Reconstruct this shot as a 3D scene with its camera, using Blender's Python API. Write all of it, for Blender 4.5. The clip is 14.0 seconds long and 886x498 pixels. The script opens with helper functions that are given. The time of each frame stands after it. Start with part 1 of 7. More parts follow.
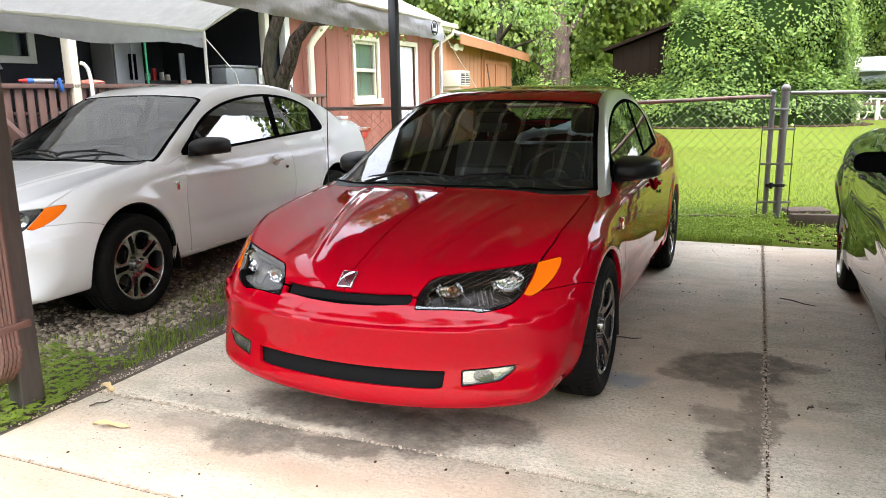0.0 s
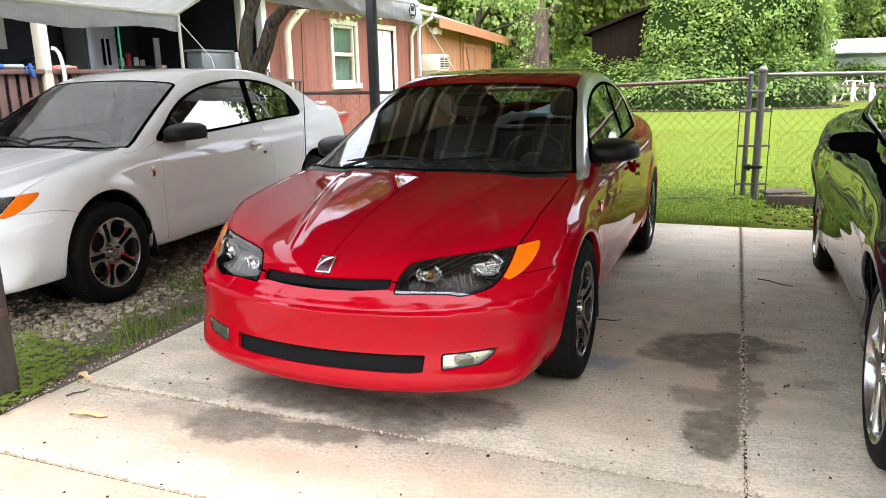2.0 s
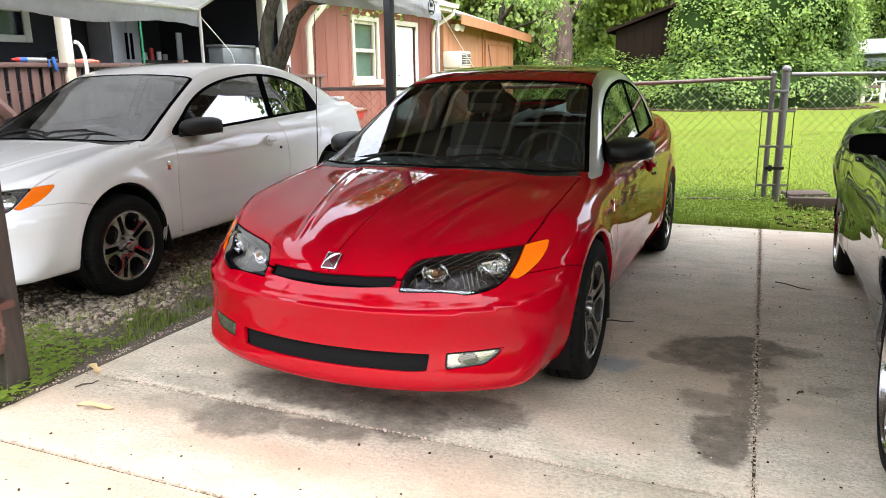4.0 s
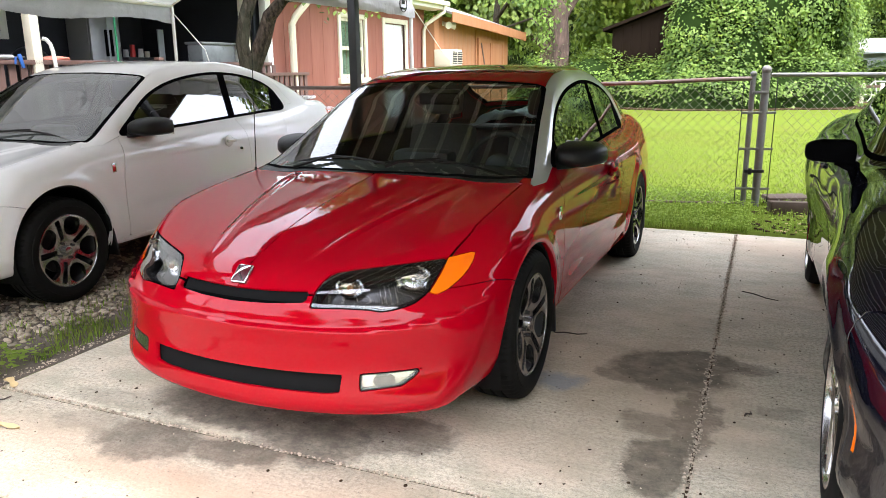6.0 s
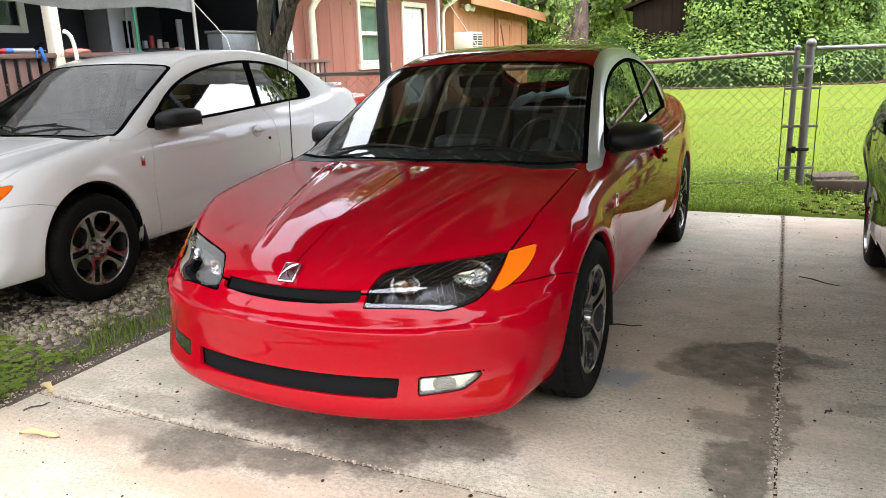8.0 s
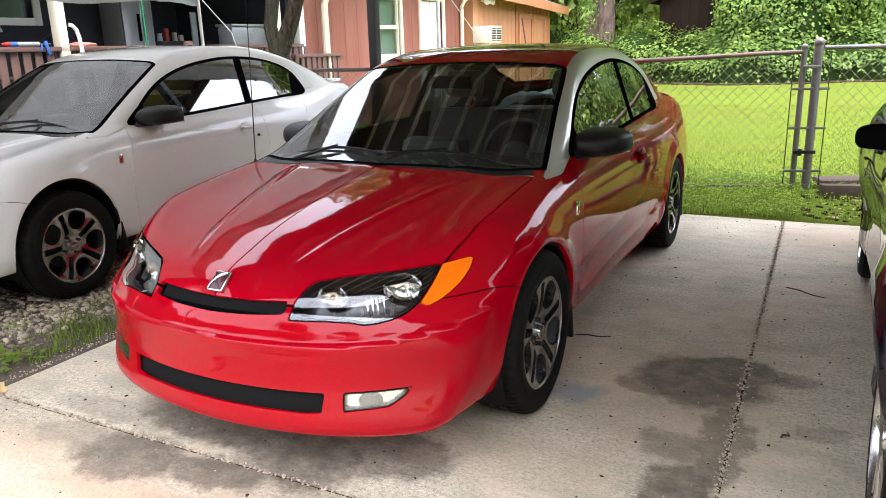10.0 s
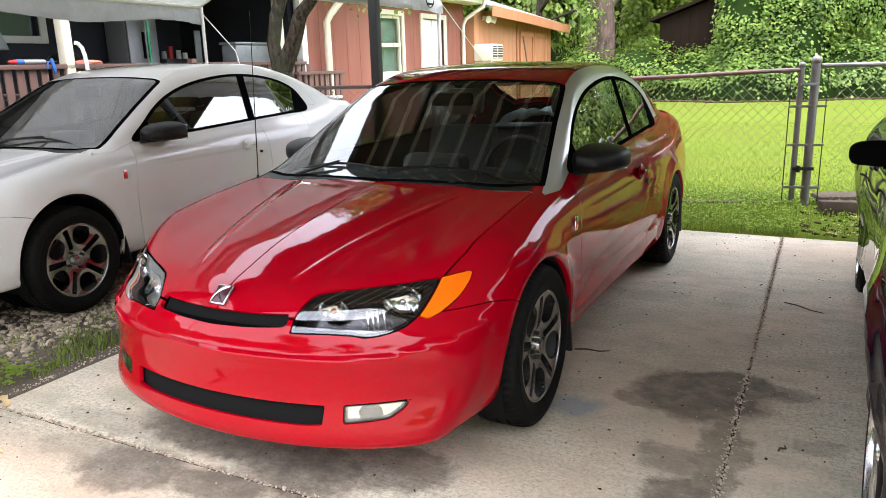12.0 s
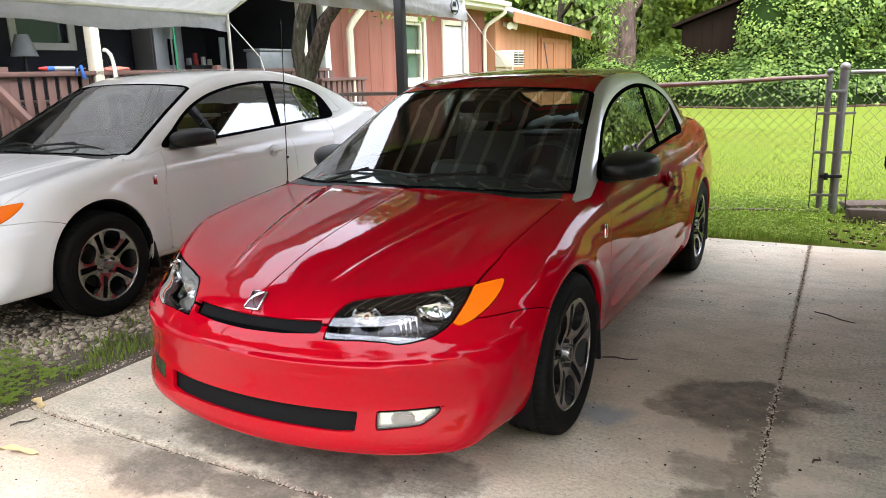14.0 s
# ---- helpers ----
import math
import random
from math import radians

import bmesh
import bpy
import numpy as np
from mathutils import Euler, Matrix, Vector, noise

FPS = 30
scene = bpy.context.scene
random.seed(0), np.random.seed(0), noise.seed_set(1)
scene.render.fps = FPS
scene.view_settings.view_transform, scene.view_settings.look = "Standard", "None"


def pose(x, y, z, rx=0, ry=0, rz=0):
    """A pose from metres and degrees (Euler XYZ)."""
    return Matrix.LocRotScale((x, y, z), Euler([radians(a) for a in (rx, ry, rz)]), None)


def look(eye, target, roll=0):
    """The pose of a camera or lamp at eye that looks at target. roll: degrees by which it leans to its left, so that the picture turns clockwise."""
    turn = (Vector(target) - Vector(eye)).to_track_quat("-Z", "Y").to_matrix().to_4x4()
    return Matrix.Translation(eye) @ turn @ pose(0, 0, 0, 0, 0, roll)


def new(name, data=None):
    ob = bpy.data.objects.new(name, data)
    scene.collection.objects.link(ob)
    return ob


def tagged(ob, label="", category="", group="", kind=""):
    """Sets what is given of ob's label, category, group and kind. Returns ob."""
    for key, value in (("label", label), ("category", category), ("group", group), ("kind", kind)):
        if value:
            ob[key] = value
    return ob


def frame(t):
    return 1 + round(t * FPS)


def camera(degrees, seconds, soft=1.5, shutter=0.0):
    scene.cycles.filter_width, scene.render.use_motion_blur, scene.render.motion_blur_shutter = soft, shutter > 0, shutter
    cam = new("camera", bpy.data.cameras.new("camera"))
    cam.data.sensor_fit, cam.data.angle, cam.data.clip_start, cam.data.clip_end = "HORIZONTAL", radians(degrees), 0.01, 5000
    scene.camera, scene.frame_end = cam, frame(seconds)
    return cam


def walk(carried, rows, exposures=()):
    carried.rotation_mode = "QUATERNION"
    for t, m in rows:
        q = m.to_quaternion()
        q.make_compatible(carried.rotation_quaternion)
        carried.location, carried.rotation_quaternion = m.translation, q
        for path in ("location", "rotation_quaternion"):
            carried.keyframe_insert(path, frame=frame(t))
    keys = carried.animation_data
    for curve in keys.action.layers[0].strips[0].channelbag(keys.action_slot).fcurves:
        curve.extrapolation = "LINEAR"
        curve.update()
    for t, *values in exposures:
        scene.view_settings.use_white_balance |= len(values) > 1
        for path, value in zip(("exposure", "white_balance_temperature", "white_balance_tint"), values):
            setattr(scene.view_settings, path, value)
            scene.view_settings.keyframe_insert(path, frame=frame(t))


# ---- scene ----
cam = camera(62.1, 14.0, soft=0.9)
PATH = [
    (0, (0.357, 0.067, 1.356), (0.12, 2.009, 0.937), -1.0),
    (0.5, (0.357, 0.074, 1.351), (0.121, 2.013, 0.926), -1.4),
    (1, (0.354, 0.085, 1.352), (0.134, 2.023, 0.912), -1.7),
    (1.5, (0.37, 0.079, 1.344), (0.166, 2.017, 0.892), -1.7),
    (2, (0.366, 0.079, 1.349), (0.179, 2.016, 0.89), -1.3),
    (4.3, (0.444, 0.129, 1.344), (0.189, 2.057, 0.879), -1.0),
    (4.5, (0.501, 0.151, 1.346), (0.24, 2.079, 0.882), -1.1),
    (5, (0.627, 0.224, 1.357), (0.357, 2.151, 0.895), -0.8),
    (5.5, (0.705, 0.27, 1.371), (0.442, 2.198, 0.906), -0.6),
    (6, (0.697, 0.333, 1.352), (0.446, 2.261, 0.881), -0.6),
    (6.5, (0.604, 0.427, 1.346), (0.41, 2.359, 0.867), -0.8),
    (7, (0.525, 0.487, 1.332), (0.365, 2.419, 0.84), -0.4),
    (7.5, (0.506, 0.493, 1.341), (0.266, 2.413, 0.835), -0.7),
    (8, (0.535, 0.487, 1.342), (0.237, 2.398, 0.833), -2.1),
    (8.2, (0.568, 0.482, 1.335), (0.253, 2.392, 0.833), -2.9),
    (10.3, (0.839, 0.642, 1.373), (0.46, 2.534, 0.846), -1.7),
    (10.5, (0.834, 0.634, 1.359), (0.457, 2.53, 0.848), -1.8),
    (11, (0.829, 0.625, 1.366), (0.452, 2.524, 0.861), -1.9),
    (11.5, (0.839, 0.612, 1.37), (0.462, 2.514, 0.877), -1.9),
    (12, (0.845, 0.599, 1.372), (0.465, 2.502, 0.89), -1.7),
    (12.5, (0.819, 0.587, 1.375), (0.434, 2.492, 0.903), -1.6),
    (13, (0.796, 0.587, 1.377), (0.4, 2.49, 0.907), -1.6),
    (13.5, (0.797, 0.587, 1.379), (0.383, 2.487, 0.912), -1.6),
    (14, (0.799, 0.583, 1.381), (0.371, 2.48, 0.915), -1.7),
]
walk(cam, [(t, look(eye, target, roll)) for t, eye, target, roll in PATH])

# ---- light ----
world = bpy.data.worlds.new("sky")
scene.world = world
world.use_nodes = True
wn = world.node_tree
bg = wn.nodes["Background"]
sky = wn.nodes.new("ShaderNodeTexSky")
sky.sky_type, sky.sun_disc = "NISHITA", False
SUN_ELEV, SUN_TURN = radians(66), radians(150)
sky.sun_elevation, sky.sun_rotation = SUN_ELEV, SUN_TURN
sky.dust_density, sky.air_density = 3.0, 1.0
pale = wn.nodes.new("ShaderNodeHueSaturation")
pale.inputs["Saturation"].default_value = 0.6      # thin bright cloud
wn.links.new(sky.outputs["Color"], pale.inputs["Color"])
cloud = wn.nodes.new("ShaderNodeMix")               # an even veil of bright cloud over the hazy sky
cloud.data_type, cloud.blend_type = "RGBA", "ADD"
cloud.inputs[0].default_value = 1.0
# an overcast sky is about three times as bright overhead as at the horizon
where = wn.nodes.new("ShaderNodeTexCoord")
height = wn.nodes.new("ShaderNodeSeparateXYZ")
wn.links.new(where.outputs["Generated"], height.inputs[0])
rise = wn.nodes.new("ShaderNodeMapRange")
rise.inputs["To Min"].default_value, rise.inputs["To Max"].default_value = 0.80, 1.32
wn.links.new(height.outputs["Z"], rise.inputs["Value"])
veil = wn.nodes.new("ShaderNodeMix")
veil.data_type = "RGBA"
veil.inputs[6].default_value, veil.inputs[7].default_value = (0, 0, 0, 1), (6.75, 7.0, 8.0, 1)
veil.clamp_factor = False
wn.links.new(rise.outputs[0], veil.inputs[0])
wn.links.new(veil.outputs[2], cloud.inputs[7])
wn.links.new(pale.outputs["Color"], cloud.inputs[6])
wn.links.new(cloud.outputs[2], bg.inputs["Color"])
bg.inputs["Strength"].default_value = 0.14
sun = new("sun", bpy.data.lights.new("sun", "SUN"))
sun.data.energy, sun.data.angle, sun.data.color = 0.72, radians(30), (1.0, 0.96, 0.90)
sun_dir = Vector((math.sin(SUN_TURN) * math.cos(SUN_ELEV), math.cos(SUN_TURN) * math.cos(SUN_ELEV), math.sin(SUN_ELEV)))
sun.matrix_world = look(sun_dir * 50, (0, 0, 0))
scene.view_settings.exposure = 1.84


# ---- materials ----
def mat(name, color=(0.5, 0.5, 0.5), rough=0.5, metal=0.0, coat=0.0, spec=0.5, trans=0.0):
    m = bpy.data.materials.new(name)
    m.use_nodes = True
    b = m.node_tree.nodes["Principled BSDF"]
    b.inputs["Base Color"].default_value = (*color, 1)
    b.inputs["Roughness"].default_value = rough
    b.inputs["Metallic"].default_value = metal
    b.inputs["Coat Weight"].default_value = coat
    b.inputs["Coat Roughness"].default_value = 0.03
    b.inputs["Specular IOR Level"].default_value = spec
    b.inputs["Transmission Weight"].default_value = trans
    return m


def node(m, kind, **kw):
    n = m.node_tree.nodes.new(kind)
    for k, v in kw.items():
        n.inputs[k.replace("_", " ")].default_value = v
    return n


def link(m, a, ao, b, bi):
    m.node_tree.links.new(a.outputs[ao], b.inputs[bi])


def coords(m, space="Object", scale=(1, 1, 1)):
    c = node(m, "ShaderNodeTexCoord")
    p = node(m, "ShaderNodeMapping")
    p.inputs["Scale"].default_value = scale
    link(m, c, space, p, "Vector")
    return p


def noisy(name, c1, c2, scale, rough=0.7, c3=None, scale3=0.5, amount3=0.5, bump=0.0, bump_scale=None, detail=8.0,
          metal=0.0, coat=0.0, space="Object", stretch=(1, 1, 1), spread=0.3, spec=0.5, island=0.0, rough_var=0.1):
    """Two-scale mottled surface: c1 and c2 mixed by fine noise, c3 laid over by a broad one, with relief."""
    m = mat(name, c1, rough, metal, coat, spec)
    b = m.node_tree.nodes["Principled BSDF"]
    p = coords(m, space, stretch)
    n1 = node(m, "ShaderNodeTexNoise", Scale=scale, Detail=detail, Roughness=0.65)
    link(m, p, "Vector", n1, "Vector")
    r1 = node(m, "ShaderNodeMapRange", From_Min=0.5 - spread, From_Max=0.5 + spread)
    link(m, n1, "Fac", r1, "Value")
    mix = m.node_tree.nodes.new("ShaderNodeMix")
    mix.data_type = "RGBA"
    mix.inputs["A"].default_value, mix.inputs["B"].default_value = (*c1, 1), (*c2, 1)
    mix.inputs[6].default_value, mix.inputs[7].default_value = (*c1, 1), (*c2, 1)
    link(m, r1, "Result", mix, 0)
    out = mix
    if c3:
        n3 = node(m, "ShaderNodeTexNoise", Scale=scale3, Detail=4.0, Roughness=0.6)
        link(m, p, "Vector", n3, "Vector")
        r3 = node(m, "ShaderNodeMapRange", From_Min=0.45, From_Max=0.68, To_Max=amount3)
        link(m, n3, "Fac", r3, "Value")
        mix3 = m.node_tree.nodes.new("ShaderNodeMix")
        mix3.data_type = "RGBA"
        mix3.inputs[7].default_value = (*c3, 1)
        m.node_tree.links.new(out.outputs[2], mix3.inputs[6])
        link(m, r3, "Result", mix3, 0)
        out = mix3
    if island:
        g = node(m, "ShaderNodeNewGeometry")
        hv = node(m, "ShaderNodeHueSaturation")
        rr = node(m, "ShaderNodeMapRange", To_Min=1 - island, To_Max=1 + island)
        link(m, g, "Random Per Island", rr, "Value")
        link(m, rr, "Result", hv, "Value")
        m.node_tree.links.new(out.outputs[2], hv.inputs["Color"])
        link(m, hv, "Color", b, "Base Color")
    else:
        m.node_tree.links.new(out.outputs[2], b.inputs["Base Color"])
    rv = node(m, "ShaderNodeMapRange", To_Min=rough - rough_var, To_Max=min(1, rough + rough_var))
    link(m, n1, "Fac", rv, "Value")
    link(m, rv, "Result", b, "Roughness")
    if bump:
        nb = node(m, "ShaderNodeTexNoise", Scale=bump_scale or scale * 3, Detail=6.0)
        link(m, p, "Vector", nb, "Vector")
        bp = node(m, "ShaderNodeBump", Strength=1.0, Distance=bump)
        link(m, nb, "Fac", bp, "Height")
        link(m, bp, "Normal", b, "Normal")
    return m


def glass(name, tint, f0=0.08, haze=0.0, power=3.6):
    """A pane: tinted see-through with a mirror sheen that grows towards grazing angles, alike from both sides."""
    m = mat(name)
    t = m.node_tree
    t.nodes.remove(t.nodes["Principled BSDF"])
    tr = node(m, "ShaderNodeBsdfTransparent", Color=(*tint, 1))
    gl = node(m, "ShaderNodeBsdfGlossy", Roughness=0.004)
    lw = node(m, "ShaderNodeLayerWeight", Blend=0.5)
    pw = node(m, "ShaderNodeMath")
    pw.operation = "POWER"
    link(m, lw, "Facing", pw, 0)
    pw.inputs[1].default_value = power
    fr = node(m, "ShaderNodeMapRange", To_Min=f0, To_Max=1.0)
    link(m, pw, 0, fr, "Value")
    mx = node(m, "ShaderNodeMixShader")
    link(m, fr, 0, mx, 0)
    t.links.new(tr.outputs[0], mx.inputs[1])
    t.links.new(gl.outputs[0], mx.inputs[2])
    last = mx
    if haze:
        df = node(m, "ShaderNodeBsdfDiffuse", Color=(0.6, 0.6, 0.58, 1))
        nz = node(m, "ShaderNodeTexNoise", Scale=6.0, Detail=6.0)
        mr = node(m, "ShaderNodeMapRange", From_Min=0.35, From_Max=0.8, To_Max=haze)
        link(m, nz, "Fac", mr, "Value")
        m2 = node(m, "ShaderNodeMixShader")
        link(m, mr, "Result", m2, 0)
        t.links.new(mx.outputs[0], m2.inputs[1])
        t.links.new(df.outputs[0], m2.inputs[2])
        last = m2
    t.links.new(last.outputs[0], t.nodes["Material Output"].inputs["Surface"])
    return m


def paint(name, color, flake=0.1, rough=0.35, metal=0.0, coat=1.0, ior=1.5):
    """Clear-coated car paint with faint orange peel and a film of dust."""
    m = mat(name, color, rough, metal, coat, 0.0)
    b = m.node_tree.nodes["Principled BSDF"]
    b.inputs["Coat IOR"].default_value = ior
    p = coords(m)
    nz = node(m, "ShaderNodeTexNoise", Scale=2.5, Detail=7.0, Roughness=0.7)
    link(m, p, "Vector", nz, "Vector")
    mr = node(m, "ShaderNodeMapRange", From_Min=0.35, From_Max=0.75, To_Min=0.0, To_Max=flake)
    link(m, nz, "Fac", mr, "Value")
    mx = m.node_tree.nodes.new("ShaderNodeMix")
    mx.data_type = "RGBA"
    mx.inputs[6].default_value = (*color, 1)
    mx.inputs[7].default_value = (*[c * 0.8 + 0.015 for c in color], 1)
    link(m, mr, "Result", mx, 0)
    m.node_tree.links.new(mx.outputs[2], b.inputs["Base Color"])
    cr = node(m, "ShaderNodeMapRange", From_Min=0.3, From_Max=0.8, To_Min=0.008, To_Max=0.03)
    link(m, nz, "Fac", cr, "Value")
    link(m, cr, "Result", b, "Coat Roughness")
    nb = node(m, "ShaderNodeTexNoise", Scale=55.0, Detail=1.0)
    link(m, p, "Vector", nb, "Vector")
    bp = node(m, "ShaderNodeBump", Strength=0.12, Distance=0.0006)
    link(m, nb, "Fac", bp, "Height")
    link(m, bp, "Normal", b, "Coat Normal")
    return m


M_RED = paint("red_paint", (0.36, 0.0002, 0.008), 0.02, ior=1.34)
M_WHITE = paint("white_paint", (0.83, 0.815, 0.80), 0.08)
M_BLACKCAR = paint("black_paint", (0.004, 0.0045, 0.009), 0.02, 0.25)
M_BLACKCAR.node_tree.nodes["Principled BSDF"].inputs["Coat IOR"].default_value = 1.75
M_SILVER = paint("silver_paint", (0.62, 0.61, 0.58), 0.1, 0.38, 0.35)
M_GLASS = glass("car_glass", (0.72, 0.80, 0.76), 0.11)
# pale film in this pane imitates the milky reflection of the canopy
M_GLASS_SHEEN = glass("milky_sheen_glass", (0.68, 0.76, 0.72), 0.20, 0.10)
M_GLASS_DARK = glass("tinted_glass", (0.15, 0.17, 0.165), 0.25)
M_LENS = glass("lamp_lens", (0.90, 0.91, 0.92), 0.10, power=2.0)
M_PLASTIC = noisy("black_plastic", (0.008, 0.008, 0.009), (0.014, 0.014, 0.015), 180, 0.42, bump=0.0004, bump_scale=900, spec=0.3)
M_TRIM = mat("gloss_black_trim", (0.004, 0.004, 0.005), 0.60, spec=0.0)
M_RUBBER = noisy("tyre_rubber", (0.006, 0.006, 0.006), (0.010, 0.0098, 0.0095), 30, 0.75, c3=(0.02, 0.018, 0.016), scale3=4, amount3=0.25, spec=0.1)
M_ALLOY = noisy("alloy_wheel", (0.46, 0.45, 0.44), (0.30, 0.29, 0.285), 14, 0.22, metal=0.95, rough_var=0.06)
M_DARKALLOY = mat("wheel_barrel", (0.012, 0.012, 0.013), 0.5, 0.5)
M_DEEP = mat("deep_black_plastic", (0.0018, 0.0017, 0.0018), 0.75, spec=0.02)
M_BADGE = mat("badge_metal", (0.42, 0.41, 0.40), 0.22, 1.0)
M_EMBLEM = mat("emblem_field", (0.055, 0.004, 0.008), 0.25)
M_CHROME = mat("chrome", (0.78, 0.78, 0.78), 0.08, 1.0)
M_STEEL = noisy("brake_steel", (0.012, 0.011, 0.010), (0.008, 0.007, 0.006), 40, 0.6, metal=0.3)
M_BULB = mat("amber_bulb", (0.20, 0.075, 0.02), 0.15)
M_AMBER = mat("amber_lens", (0.90, 0.17, 0.004), 0.10, 0.0, 0.5, 0.1)
M_AMBER.node_tree.nodes["Principled BSDF"].inputs["Subsurface Weight"].default_value = 0.0
M_REDLENS = mat("red_lens", (0.45, 0.01, 0.012), 0.10, 0.0, 1.0)
M_FOGLENS = mat("fog_reflector", (0.70, 0.69, 0.66), 0.16, 0.8)
M_HOUSING = mat("lamp_housing", (0.05, 0.052, 0.055), 0.25, 0.7)
M_LAMPGREY = noisy("lamp_grey_metal", (0.26, 0.27, 0.29), (0.08, 0.085, 0.09), 12, 0.22, metal=0.9)
M_LAMPFACE = noisy("mirrored_lamp_housing", (0.055, 0.055, 0.058), (0.12, 0.12, 0.123), 9, 0.20, metal=0.9, bump=0.004, bump_scale=10, rough_var=0.05)
M_BOWL = mat("faceted_reflector", (0.72, 0.72, 0.72), 0.10, 1.0)
M_CLOTH = noisy("seat_cloth", (0.10, 0.10, 0.105), (0.16, 0.16, 0.165), 60, 0.9, bump=0.001)
M_DASH = noisy("dash_plastic", (0.035, 0.035, 0.037), (0.05, 0.05, 0.052), 80, 0.6)
M_LINER = mat("dark_liner", (0.010, 0.010, 0.010), 0.9, spec=0.05)
M_TOWEL = noisy("grey_towel", (0.34, 0.40, 0.42), (0.26, 0.31, 0.33), 25, 0.95, bump=0.003)

M_GRAVELBED = noisy("gravel_bed", (0.085, 0.066, 0.048), (0.165, 0.130, 0.098), 40, 0.95, c3=(0.09, 0.075, 0.06), scale3=2.0, amount3=0.6, bump=0.01)
M_STONE = noisy("gravel_stone", (0.20, 0.158, 0.108), (0.42, 0.355, 0.270), 18, 0.9, bump=0.002, island=0.45)
M_CRUMB = noisy("joint_crumbs", (0.36, 0.28, 0.20), (0.58, 0.49, 0.38), 30, 0.9, island=0.4)
M_DEBRIS = noisy("dark_debris", (0.035, 0.023, 0.014), (0.08, 0.055, 0.035), 30, 0.95, island=0.3, spec=0.0)
M_POST = noisy("brown_steel_post", (0.055, 0.045, 0.040), (0.085, 0.070, 0.062), 12, 0.55, c3=(0.14, 0.115, 0.10), scale3=3.0, amount3=0.35, bump=0.0006, stretch=(4, 4, 0.6))
M_SPOUT = noisy("brown_downspout", (0.120, 0.058, 0.046), (0.155, 0.078, 0.062), 10, 0.45, c3=(0.20, 0.11, 0.09), scale3=3.0, amount3=0.3, bump=0.0004)
M_DARKPOST = noisy("black_post_paint", (0.018, 0.018, 0.02), (0.03, 0.03, 0.032), 12, 0.5, bump=0.0005)
M_ROOFMETAL = noisy("carport_sheet", (0.095, 0.083, 0.074), (0.125, 0.110, 0.098), 4, 0.42, metal=0.2, stretch=(1, 0.2, 1))
M_RIB = noisy("carport_rib", (0.60, 0.58, 0.55), (0.68, 0.66, 0.63), 4, 0.45, metal=0.2)
M_TARP = noisy("white_tarp", (0.44, 0.44, 0.455), (0.33, 0.33, 0.345), 5, 0.5, c3=(0.27, 0.27, 0.28), scale3=2.2, amount3=0.6, bump=0.05, bump_scale=5)
_t = M_TARP.node_tree
_tl = node(M_TARP, "ShaderNodeBsdfTranslucent", Color=(0.85, 0.85, 0.82, 1))
_ms = node(M_TARP, "ShaderNodeMixShader", Fac=0.14)
_t.links.new(_t.nodes["Principled BSDF"].outputs[0], _ms.inputs[1])
_t.links.new(_tl.outputs[0], _ms.inputs[2])
_t.links.new(_ms.outputs[0], _t.nodes["Material Output"].inputs["Surface"])
M_SIDING = noisy("rust_red_siding", (0.265, 0.088, 0.058), (0.205, 0.066, 0.045), 6, 0.75, c3=(0.36, 0.15, 0.11), scale3=1.2, amount3=0.5, bump=0.003, stretch=(1, 1, 0.15))
M_SHEDWALL = noisy("tan_shed_board", (0.42, 0.175, 0.075), (0.34, 0.138, 0.060), 5, 0.75, c3=(0.50, 0.25, 0.13), scale3=1.0, amount3=0.5, bump=0.003, stretch=(1, 1, 0.15))
M_CREAM = noisy("cream_paint", (0.72, 0.66, 0.52), (0.64, 0.58, 0.46), 8, 0.6, bump=0.001)
M_WHITEP = noisy("white_house_paint", (0.80, 0.78, 0.73), (0.72, 0.70, 0.65), 6, 0.55, bump=0.001)
M_DOORW = noisy("white_door", (0.83, 0.84, 0.86), (0.78, 0.79, 0.81), 3, 0.45)
# near-black colour carries the open porch's shade, on walls and ceiling alike
M_PORCHWALL = noisy("shaded_porch_wall", (0.012, 0.014, 0.021), (0.018, 0.020, 0.028), 6, 0.8, bump=0.002, stretch=(1, 1, 6))
M_RAIL = noisy("brown_deck_wood", (0.115, 0.062, 0.050), (0.155, 0.085, 0.070), 9, 0.75, c3=(0.20, 0.12, 0.10), scale3=2.0, amount3=0.4, bump=0.002, stretch=(1, 1, 0.3))
M_SHINGLE = noisy("grey_shingle", (0.18, 0.165, 0.15), (0.27, 0.25, 0.23), 12, 0.9, bump=0.006, island=0.2)
M_WINGLASS = glass("window_glass", (0.75, 0.80, 0.78), 0.08)
M_BLIND = noisy("green_white_blind", (0.42, 0.52, 0.44), (0.50, 0.58, 0.50), 5, 0.7)
M_FRIDGE = noisy("grey_fridge_door", (0.36, 0.36, 0.36), (0.42, 0.42, 0.42), 3, 0.4, metal=0.3)
M_TOTE = noisy("clear_plastic_tote", (0.34, 0.36, 0.36), (0.44, 0.46, 0.46), 5, 0.35)
M_BIN = noisy("smoky_plastic", (0.16, 0.17, 0.17), (0.24, 0.25, 0.25), 4, 0.30, c3=(0.09, 0.09, 0.09), scale3=3.0, amount3=0.5)
M_GREENPOLE = mat("green_pole", (0.02, 0.22, 0.09), 0.5)
M_BLUE = mat("blue_plastic", (0.03, 0.12, 0.42), 0.45)
M_REDPL = mat("red_plastic", (0.55, 0.03, 0.025), 0.45)
M_CORALPL = mat("coral_towel", (0.70, 0.24, 0.18), 0.8)
